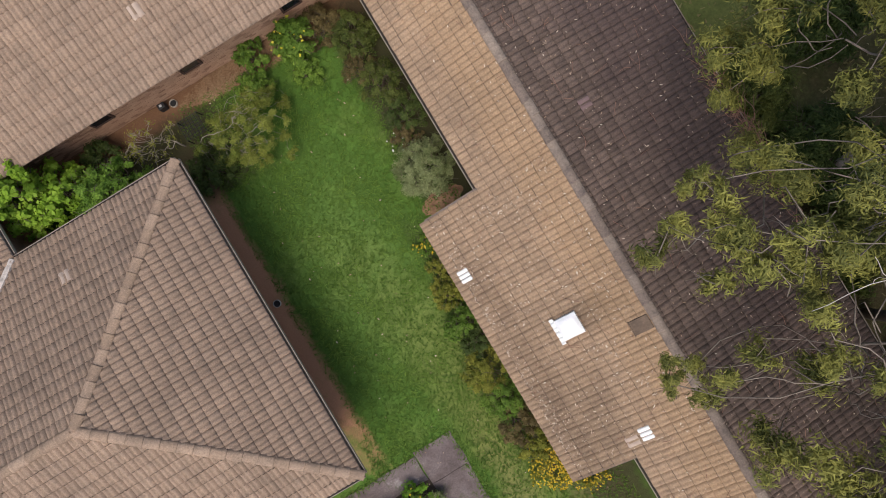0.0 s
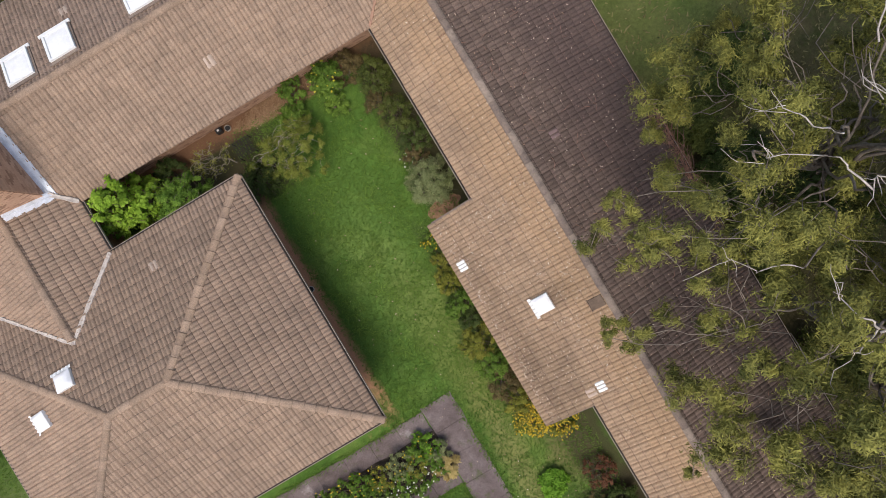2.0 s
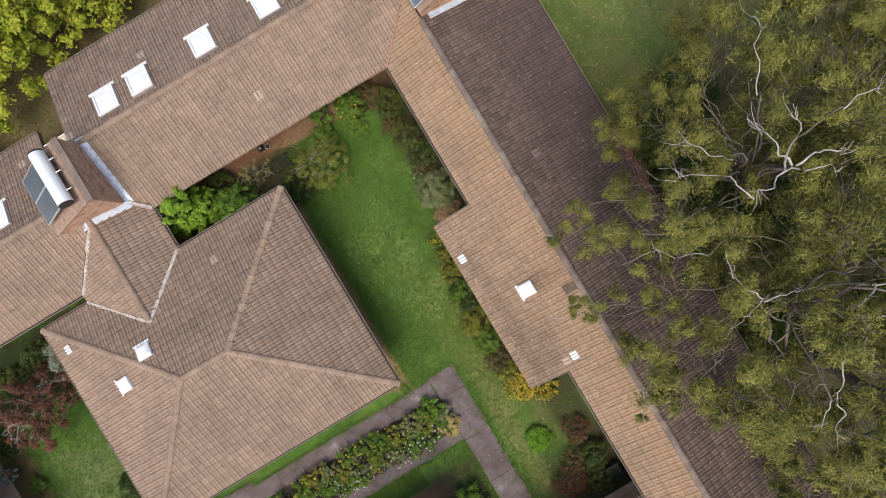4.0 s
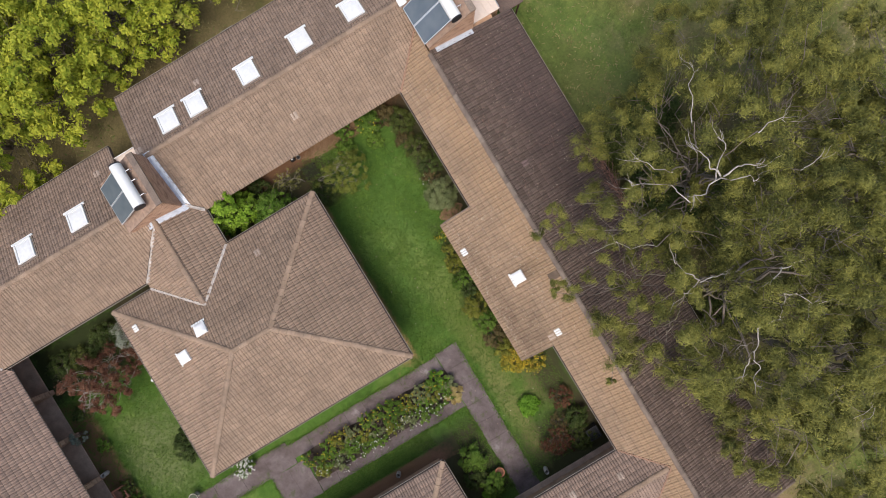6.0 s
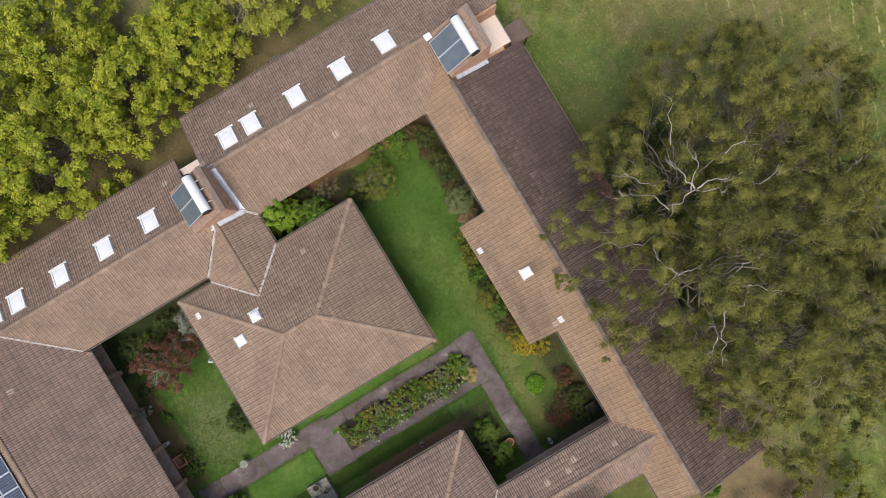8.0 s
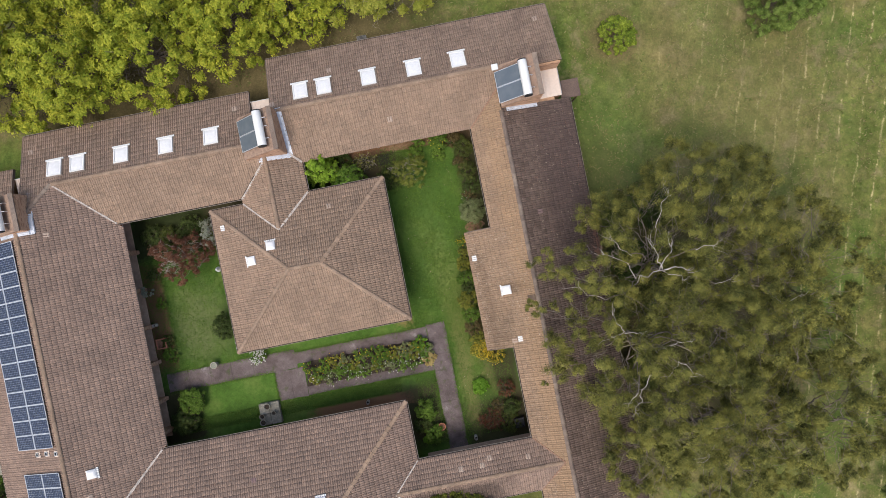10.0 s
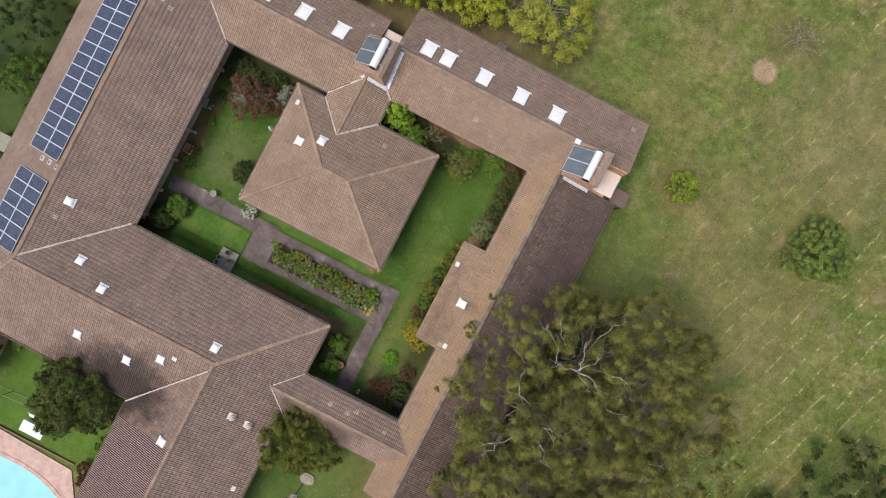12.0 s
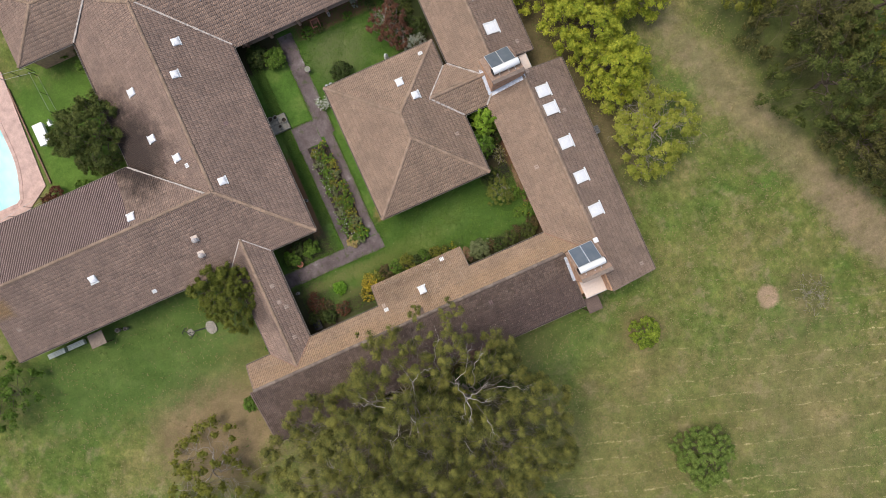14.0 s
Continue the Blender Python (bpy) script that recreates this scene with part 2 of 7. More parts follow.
M_MURK = plain("murky_water", (0.035, 0.05, 0.022), 0.1, vary=0.3, scale=4)
M_TIMBER = plain("dark_timber", (0.09, 0.05, 0.035), 0.7, vary=0.25, scale=8)


def leaf_material(name, c1, c2, c3, through=0.35, patch=0.35, clump=0.9):
    """Thin leaves: some light goes through them; the hue changes from leaf to leaf and from bough to bough."""
    m = Mat(name, 0.6, 0.0, 0.12)
    c = m.ramp(m.random(), [(0.0, c1), (0.5, c2), (1.0, c3)])
    c = m.mix(patch, c, m.ramp(m.noise(clump, 3), [(0.37, c1), (0.63, c3)]))
    m.colour(c)
    tr = m.n("ShaderNodeBsdfTranslucent")
    m.link(c, tr.inputs["Color"])
    ms = m.n("ShaderNodeMixShader")
    ms.inputs[0].default_value = through
    m.link(m.b.outputs[0], ms.inputs[1])
    m.link(tr.outputs[0], ms.inputs[2])
    m.link(ms.outputs[0], m.t.nodes["Material Output"].inputs["Surface"])
    return m.m


L_GUM = leaf_material("gum_leaf", (0.03, 0.039, 0.012), (0.1, 0.108, 0.027), (0.31, 0.296, 0.07), 0.1, 0.55, 1.2)
L_OAK = leaf_material("yellowing_leaf", (0.16, 0.225, 0.024), (0.33, 0.385, 0.036), (0.55, 0.53, 0.066))
L_DRY = leaf_material("thinning_leaf", (0.18, 0.22, 0.03), (0.32, 0.35, 0.045), (0.45, 0.43, 0.09))
L_BRIGHT = leaf_material("fresh_leaf", (0.10, 0.22, 0.02), (0.16, 0.32, 0.03), (0.24, 0.42, 0.05))
L_GREEN = leaf_material("green_leaf", (0.06, 0.12, 0.018), (0.12, 0.205, 0.03), (0.2, 0.3, 0.05))
L_DARK = leaf_material("dark_leaf", (0.03, 0.05, 0.014), (0.06, 0.09, 0.024), (0.115, 0.15, 0.04))
L_GREY = leaf_material("silver_leaf", (0.19, 0.21, 0.15), (0.3, 0.32, 0.24), (0.46, 0.48, 0.38))
L_OLIVE = leaf_material("olive_leaf", (0.10, 0.12, 0.018), (0.2, 0.215, 0.034), (0.33, 0.315, 0.06))
L_BROWN = leaf_material("brownish_leaf", (0.07, 0.055, 0.022), (0.135, 0.105, 0.04), (0.22, 0.17, 0.075))
L_SAGE = leaf_material("sage_leaf", (0.12, 0.15, 0.055), (0.2, 0.235, 0.095), (0.32, 0.345, 0.17))
L_FEATHER = leaf_material("feathery_leaf", (0.1, 0.135, 0.022), (0.2, 0.24, 0.04), (0.33, 0.34, 0.08))
L_FRESH = leaf_material("glossy_leaf", (0.07, 0.14, 0.018), (0.13, 0.23, 0.03), (0.21, 0.33, 0.05))
L_WOOD = leaf_material("brown_olive_leaf", (0.05, 0.055, 0.018), (0.11, 0.11, 0.033), (0.2, 0.185, 0.06))
L_YEW = leaf_material("yellowish_green_leaf", (0.055, 0.075, 0.013), (0.125, 0.148, 0.024), (0.24, 0.25, 0.046))
L_SAGEGREEN = leaf_material("field_tree_leaf", (0.1, 0.165, 0.03), (0.18, 0.255, 0.05), (0.3, 0.38, 0.1))
L_LIME = leaf_material("lime_leaf", (0.14, 0.25, 0.02), (0.22, 0.36, 0.03), (0.32, 0.46, 0.06))
L_MOSS = leaf_material("moss_green_leaf", (0.038, 0.058, 0.014), (0.088, 0.112, 0.027), (0.17, 0.19, 0.048))
L_LEMON = leaf_material("lemon_petal", (0.45, 0.4, 0.03), (0.55, 0.48, 0.04), (0.62, 0.56, 0.1), 0.2)
L_RUSSET = leaf_material("copper_leaf", (0.1, 0.04, 0.024), (0.17, 0.075, 0.045), (0.27, 0.14, 0.085))
L_RED = leaf_material("russet_leaf", (0.085, 0.03, 0.018), (0.14, 0.055, 0.03), (0.2, 0.1, 0.055))
L_YELLOW = leaf_material("yellow_petal", (0.55, 0.38, 0.02), (0.65, 0.45, 0.03), (0.7, 0.55, 0.08), 0.2)
L_WHITE = leaf_material("white_petal", (0.6, 0.6, 0.5), (0.7, 0.7, 0.62), (0.75, 0.75, 0.7), 0.2)
L_STRAW = leaf_material("straw_blade", (0.36, 0.27, 0.09), (0.45, 0.35, 0.13), (0.52, 0.42, 0.2), 0.2)
L_GRASS = leaf_material("grass_blade", (0.06, 0.115, 0.018), (0.082, 0.15, 0.025), (0.14, 0.212, 0.038), 0.3)
L_ROUGH = leaf_material("rough_grass_blade", (0.085, 0.13, 0.028), (0.125, 0.165, 0.042), (0.18, 0.2, 0.065), 0.3)
L_HAY = leaf_material("dry_grass_blade", (0.15, 0.13, 0.05), (0.21, 0.18, 0.08), (0.28, 0.24, 0.12), 0.2)
L_LITTER = leaf_material("fallen_leaf", (0.13, 0.07, 0.045), (0.34, 0.22, 0.14), (0.66, 0.58, 0.47), 0.0)


SOIL, HUMUS_SHADE, STRAW, LITTER = (0.2, 0.105, 0.066), (0.05, 0.042, 0.026), (0.36, 0.29, 0.15), (0.15, 0.115, 0.06)
FIELD_SPOTS = (  # bare, dry and lush places in the field, and painted gum shade: x, y, half sizes, turn, softness, box, share, colour
    (14.0, 13.0, 2.0, 1.9, 0, 0.5, False, 0.6, (0.2, 0.15, 0.08)), (15.8, 24.7, 1.05, 0.95, 0, 0.35, False, 0.95, (0.33, 0.235, 0.155)), (17, 28, 2.4, 2.2, 0, 0.5, False, 0.5, LITTER),
    (0.3, 30.3, 15.5, 2.0, 22, 0.8, False, 0.55, (0.25, 0.19, 0.12)), (13.5, 35.5, 6.0, 2.2, 24, 0.6, False, 0.65, (0.25, 0.185, 0.125)),
    (6.5, -26.0, 5.5, 5.5, 0, 0.5, False, 0.85, (0.22, 0.155, 0.09)), (1.0, -20.8, 3.5, 2.6, 20, 0.6, False, 0.55, (0.17, 0.145, 0.06)),
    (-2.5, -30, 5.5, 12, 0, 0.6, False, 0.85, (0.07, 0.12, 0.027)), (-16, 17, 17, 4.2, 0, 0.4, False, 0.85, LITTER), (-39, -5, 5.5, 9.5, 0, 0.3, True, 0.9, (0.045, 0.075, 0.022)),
    # First here: brown ground below the gums, darkened for the crowns' shade.
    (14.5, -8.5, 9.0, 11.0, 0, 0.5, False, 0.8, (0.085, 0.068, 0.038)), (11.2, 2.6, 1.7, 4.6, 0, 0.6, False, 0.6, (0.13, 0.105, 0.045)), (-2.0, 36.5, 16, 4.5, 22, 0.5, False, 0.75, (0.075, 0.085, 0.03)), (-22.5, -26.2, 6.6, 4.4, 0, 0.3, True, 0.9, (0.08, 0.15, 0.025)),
    (22, 8, 7, 10, 12, 0.9, False, 0.4, (0.19, 0.155, 0.07)), (27, 24, 9, 7, 0, 0.9, False, 0.5, (0.2, 0.165, 0.08)), (12, 4, 2.5, 6, 0, 0.8, False, 0.45, (0.085, 0.145, 0.035)))
# Humus beds; near-black gap by the link and east wall strip paint shade.
COURT_SPOTS = (
    (-5.5, 1.2, 0.62, 5.0, 0, 0.6, True, 0.92, (0.4, 0.2, 0.125)), (-3.9, 8.7, 6.6, 0.75, 0, 0.25, True, 0.95, SOIL), (-6.5, 6.7, 3.2, 1.4, 0, 0.4, True, 0.9, HUMUS_SHADE), (1.8, 4.6, 1.1, 4.0, 0, 0.35, True, 0.9, HUMUS_SHADE),
    (0.45, -3.6, 0.85, 4.4, 0, 0.35, True, 0.85, HUMUS_SHADE), (-5.6, -11.7, 1.7, 2.3, 0, 0.35, True, 0.9, HUMUS_SHADE), (0.2, -13.3, 2.6, 1.9, 0, 0.4, True, 0.85, HUMUS_SHADE), (-23.0, -8.4, 1.6, 2.0, 0, 0.35, True, 0.9, HUMUS_SHADE),
    (-20.9, 5.2, 3.6, 1.7, 0, 0.4, True, 0.95, (0.03, 0.038, 0.016)), (-16.0, 6.1, 2.4, 0.7, 0, 0.2, True, 0.95, HUMUS_SHADE), (-23.4, -1.0, 0.8, 3.6, 0, 0.4, True, 0.9, SOIL), (-9.8, -10.2, 3.4, 0.45, 0, 0.4, True, 0.9, SOIL), (-1.6, -9.5, 0.55, 3.6, 0, 0.8, False, 0.7, (0.2, 0.19, 0.075)),
    (-1.3, -4.2, 1.1, 4.5, 8, 0.9, False, 0.55, (0.19, 0.2, 0.06)), (-2.2, 0.5, 1.7, 4.0, 0, 0.9, False, 0.35, (0.12, 0.19, 0.05)), (-20.2, -1.9, 1.9, 2.6, 0, 0.8, False, 0.7, (0.16, 0.175, 0.08)), (0.6, -9.6, 1.0, 1.6, 0, 0.7, False, 0.6, LITTER), (1.3, -10.6, 0.9, 3.4, 0, 0.5, True, 0.8, HUMUS_SHADE))


def ground_material():
    """Rough mown grass: straw and green patches, faint mowing lines to the east, bare and lush places, painted shade
    below the gums.
    """
    m = Mat("field_grass", 0.95, 0.0, 0.1)
    a = m.ramp(m.noise(0.13, 7, 0.72), [(0.34, (0.078, 0.133, 0.027)), (0.5, (0.122, 0.147, 0.038)), (0.64, (0.19, 0.172, 0.066))])
    b = m.ramp(m.noise(1.1, 7, 0.78), [(0.3, (0.55, 0.6, 0.5)), (0.5, (0.95, 0.95, 0.93)), (0.7, (1.5, 1.42, 1.4))])
    c = m.mix(1.0, a, b, "MULTIPLY")
    dry = m.ramp(m.noise(0.5, 7, 0.72), [(0.52, (0, 0, 0)), (0.66, (0.7, 0.7, 0.7))])
    c = m.mix(dry, c, (0.245, 0.2, 0.11))
    mp = m.n("ShaderNodeMapping")
    mp.inputs["Rotation"].default_value = (0, 0, radians(18))
    m.link(m.place(), mp.inputs["Vector"])
    su = m.n("ShaderNodeSeparateXYZ")
    m.link(mp.outputs["Vector"], su.inputs[0])
    u = m.math("ADD", m.math("MULTIPLY", su.outputs[0], 1 / 1.55), m.math("MULTIPLY", m.noise(0.35, 3), 0.5))
    row = m.math("ABSOLUTE", m.math("SUBTRACT", m.math("FRACT", u), 0.5))
    swath = m.math("ABSOLUTE", m.math("SUBTRACT", m.math("FRACT", m.math("MULTIPLY", u, 0.5)), 0.5))
    sx = m.n("ShaderNodeSeparateXYZ")
    m.link(m.place(), sx.inputs[0])
    east = m.math("MULTIPLY", m.math("SUBTRACT", sx.outputs[0], 13.0), 0.06)
    east = m.math("MINIMUM", m.math("MAXIMUM", east, 0.0), 0.6)
    c = m.mix(east, c, m.mix(1.0, c, m.ramp(swath, [(0.15, (0.92, 0.94, 0.92)), (0.35, (1.07, 1.06, 1.06))]), "MULTIPLY"))
    row = m.math("ADD", row, m.math("MULTIPLY", m.math("SUBTRACT", m.noise(9, 4, 0.85), 0.5), 0.22))
    line = m.ramp(row, [(0.005, (1, 1, 1)), (0.06, (0, 0, 0))])
    spots = m.ramp(m.noise(1.1, 6, 0.85), [(0.48, (0, 0, 0)), (0.6, (1, 1, 1))])
    f = m.math("MULTIPLY", m.math("MULTIPLY", line, spots), m.math("MULTIPLY", east, 1.7))
    c = m.mix(f, c, (0.46, 0.39, 0.2))
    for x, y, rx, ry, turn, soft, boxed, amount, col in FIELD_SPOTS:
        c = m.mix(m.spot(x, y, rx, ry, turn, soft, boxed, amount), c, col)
    c = m.mix(1.0, c, m.ramp(m.noise(0.42, 6, 0.8, (1.0, 0.6, 1.0)), [(0.36, (0.78, 0.8, 0.76)), (0.5, (0.98, 0.98, 0.97)), (0.64, (1.25, 1.2, 1.24))]), "MULTIPLY")
    d = m.ramp(m.noise(7, 7, 0.85), [(0.3, (0.66, 0.68, 0.64)), (0.5, (0.97, 0.97, 0.96)), (0.7, (1.36, 1.34, 1.32))])
    m.colour(m.mix(1.0, c, d, "MULTIPLY"))
    m.bump(m.noise(35, 4), 0.7, 0.04)
    return m.m


def lawn_material():
    """Lush courtyard lawn, worn to soil under eaves and shrubs; shade painted in places."""
    m = Mat("court_lawn", 0.95, 0.0, 0.1)
    a = m.ramp(m.noise(0.35, 5, 0.6), [(0.32, (0.05, 0.102, 0.019)), (0.5, (0.074, 0.145, 0.027)), (0.68, (0.12, 0.175, 0.044))])
    b = m.ramp(m.noise(3.0, 6, 0.7), [(0.3, (0.72, 0.74, 0.72)), (0.7, (1.22, 1.2, 1.15))])
    c = m.mix(1.0, a, b, "MULTIPLY")
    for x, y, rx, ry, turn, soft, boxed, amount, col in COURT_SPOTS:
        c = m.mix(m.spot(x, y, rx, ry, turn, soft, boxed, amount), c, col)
    d = m.ramp(m.noise(30, 5, 0.8), [(0.25, (0.58, 0.6, 0.54)), (0.75, (1.38, 1.35, 1.32))])
    m.colour(m.mix(1.0, c, d, "MULTIPLY"))
    m.bump(m.noise(40, 4), 0.7, 0.03)
    return m.m


M_GROUND = ground_material()
M_LAWN = lawn_material()

# ---- mesh helpers ----


def mesh_object(name, me, material, parent=None, label="", at=None):
    me.materials.append(material)
    ob = new(name, me)
    if parent is not None:
        ob.parent = parent
        ob.matrix_parent_inverse = parent.matrix_world.inverted()
    if at is not None:
        ob.matrix_basis = at
    if label:
        ob["label"] = label
    return ob


def part(name, bm, material, parent=None, label="", at=None, smooth=False):
    """Links a bmesh as one mesh object under a thing or under a part."""
    me = bpy.data.meshes.new(name)
    bm.to_mesh(me)
    bm.free()
    if smooth:
        me.polygons.foreach_set("use_smooth", [True] * len(me.polygons))
    return mesh_object(name, me, material, parent, label, at)


def arrays(name, verts, faces, material, parent=None, label="", smooth=False):
    """The same from a list of vertices and one of faces."""
    me = bpy.data.meshes.new(name)
    me.from_pydata([tuple(v) for v in verts], [], faces)
    if smooth:
        me.polygons.foreach_set("use_smooth", [True] * len(me.polygons))
    return mesh_object(name, me, material, parent, label)


def quads(name, corners, material, parent=None, label=""):
    """A mesh of many loose faces: corners is an array of n x k x 3."""
    n, k = corners.shape[:2]
    me = bpy.data.meshes.new(name)
    me.vertices.add(k * n)
    me.vertices.foreach_set("co", np.ascontiguousarray(corners, dtype=np.float32).ravel())
    me.loops.add(k * n)
    me.loops.foreach_set("vertex_index", np.arange(k * n, dtype=np.int32))
    me.polygons.add(n)
    me.polygons.foreach_set("loop_start", np.arange(0, k * n, k, dtype=np.int32))
    me.update(calc_edges=True)
    return mesh_object(name, me, material, parent, label)


def thing(name, x, y, z, label, category, group="", kind=""):
    """An Empty at a thing's base, which parents its parts."""
    ob = new(name)
    ob.empty_display_size = 0.2
    ob.matrix_world = pose(x, y, z)
    bpy.context.view_layer.update()
    return tagged(ob, label, category, group, kind)


def box(bm, x0, y0, z0, x1, y1, z1, bevel=0.0, m=None):
    r = bmesh.ops.create_cube(bm, size=1.0)
    vs = r["verts"]
    bmesh.ops.scale(bm, vec=(x1 - x0, y1 - y0, z1 - z0), verts=vs)
    bmesh.ops.translate(bm, vec=((x0 + x1) / 2, (y0 + y1) / 2, (z0 + z1) / 2), verts=vs)
    if bevel:
        es = list({e for v in vs for e in v.link_edges})
        r = bmesh.ops.bevel(bm, geom=es, offset=bevel, segments=2, profile=0.6, affect="EDGES")
        vs = list({v for f in r["faces"] for v in f.verts} | {v for v in vs if v.is_valid})
    if m is not None:
        bmesh.ops.transform(bm, matrix=m, verts=vs)
    return vs


def rod(bm, a, b, r, sides=8, r2=None):
    a, b = Vector(a), Vector(b)
    m = Matrix.Translation((a + b) / 2) @ (b - a).to_track_quat("Z", "Y").to_matrix().to_4x4()
    bmesh.ops.create_cone(bm, cap_ends=True, segments=sides, radius1=r, radius2=r if r2 is None else r2, depth=(b - a).length, matrix=m)


def prism(bm, pts, z0, z1):
    """An upright slab over a plan polygon, counter-clockwise."""
    lo = [bm.verts.new((x, y, z0)) for x, y in pts]
    hi = [bm.verts.new((x, y, z1)) for x, y in pts]
    bm.faces.new(lo[::-1])
    bm.faces.new(hi)
    n = len(pts)
    for i in range(n):
        bm.faces.new((lo[i], lo[(i + 1) % n], hi[(i + 1) % n], hi[i]))


def sweep(bm, profile, a, b, out):
    """A closed profile of (outward, up) swept from a to b; out: the plan direction of the profile's first axis."""
    a, b, o = Vector(a), Vector(b), Vector((out[0], out[1], 0)).normalized()
    up = Vector((0, 0, 1))
    p = [bm.verts.new(a + o * u + up * v) for u, v in profile]
    q = [bm.verts.new(b + o * u + up * v) for u, v in profile]
    n = len(profile)
    for i in range(n):
        bm.faces.new((p[i], p[(i + 1) % n], q[(i + 1) % n], q[i]))
    bm.faces.new(p[::-1])
    bm.faces.new(q)
    bmesh.ops.recalc_face_normals(bm, faces=bm.faces[:])


# ---- roofs ----
PITCH = 0.34
COS = 1 / math.sqrt(1 + PITCH * PITCH)
TILE_W, GAUGE, COLS = 0.30, 0.325, 9
rng = np.random.default_rng(7)


def tile_arrays():
    """A double-roll concrete tile: across x, up the slope y, with a rounded nose; it lies a little steeper than the roof. The side lap is the deeper of its two channels."""
    half = np.array([0.0, 0.032, 0.075, 0.118])
    xs = np.concatenate([half, half + 0.15, [0.3]])
    roll = np.array([0.0, 0.037, 0.06, 0.038, 0.004, 0.038, 0.06, 0.037, 0.0])
    nose = np.stack([xs, np.full(COLS, -0.014), roll * 0.6 - 0.002], 1)
    brow = np.stack([xs, np.full(COLS, 0.018), roll + 0.028], 1)
    top = np.stack([xs, np.full(COLS, GAUGE - 0.018), roll + 0.002], 1)
    n = COLS - 1
    faces = [(k + i, k + i + 1, k + COLS + 1 + i, k + COLS + i) for k in (0, COLS) for i in range(n)]
    return np.concatenate([nose, brow, top]), faces


TILE_V, TILE_F = tile_arrays()
TILE_MESH = {}


def tile_mesh(material):
    if material.name not in TILE_MESH:
        me = bpy.data.meshes.new("tile")
        me.from_pydata([tuple(v) for v in TILE_V], [], TILE_F)
        me.polygons.foreach_set("use_smooth", [True] * len(TILE_F))
        me.materials.append(material)
        TILE_MESH[material.name] = me
    return TILE_MESH[material.name]


def clip_area(rect, poly):
    """Area of a plan rectangle inside a convex counter-clockwise polygon."""
    pts = rect
    n = len(poly)
    for i in range(n):
        ax, ay = poly[i]
        bx, by = poly[(i + 1) % n]
        out = []
        for k in range(len(pts)):
            p, q = pts[k], pts[(k + 1) % len(pts)]
            sp = (bx - ax) * (p[1] - ay) - (by - ay) * (p[0] - ax)
            sq = (bx - ax) * (q[1] - ay) - (by - ay) * (q[0] - ax)
            if sp >= 0:
                out.append(p)
            if (sp >= 0) != (sq >= 0):
                f = sp / (sp - sq)
                out.append((p[0] + f * (q[0] - p[0]), p[1] + f * (q[1] - p[1])))
        pts = out
        if len(pts) < 3:
            return 0.0
    return 0.5 * abs(sum(pts[k][0] * pts[(k + 1) % len(pts)][1] - pts[(k + 1) % len(pts)][0] * pts[k][1] for k in range(len(pts))))


def ccw(poly):
    a = sum(poly[k][0] * poly[(k + 1) % len(poly)][1] - poly[(k + 1) % len(poly)][0] * poly[k][1] for k in range(len(poly)))
    return list(poly) if a > 0 else list(poly)[::-1]


class Slope:
    """One roof plane: it rises from the point (x, y) at height z towards the plan direction up."""

    def __init__(self, up, x, y, z, polys, material, pick=None, pitch=PITCH):
        self.up = Vector((up[0], up[1])).normalized()
        self.across = Vector((self.up.y, -self.up.x))
        self.at, self.z, self.pitch = Vector((x, y)), z, pitch
        self.cos = 1 / math.sqrt(1 + pitch * pitch)
        self.polys, self.material, self.pick = [ccw(p) for p in polys], material, pick

    def height(self, x, y):
        return self.z + self.pitch * (Vector((x, y)) - self.at).dot(self.up)

    def plane(self, x, y, lift=0.0):
        """A frame on the plane: x across, y up the slope, z off the roof."""
        u, s = self.across, Vector((self.up.x * self.cos, self.up.y * self.cos, self.pitch * self.cos))
        u3 = Vector((u.x, u.y, 0))
        n = u3.cross(s)
        m = Matrix.Identity(4)
        for k, v in enumerate((u3, s, n)):
            for i in range(3):
                m[i][k] = v[i]
        m.translation = Vector((x, y, self.height(x, y))) + n * lift
        return m


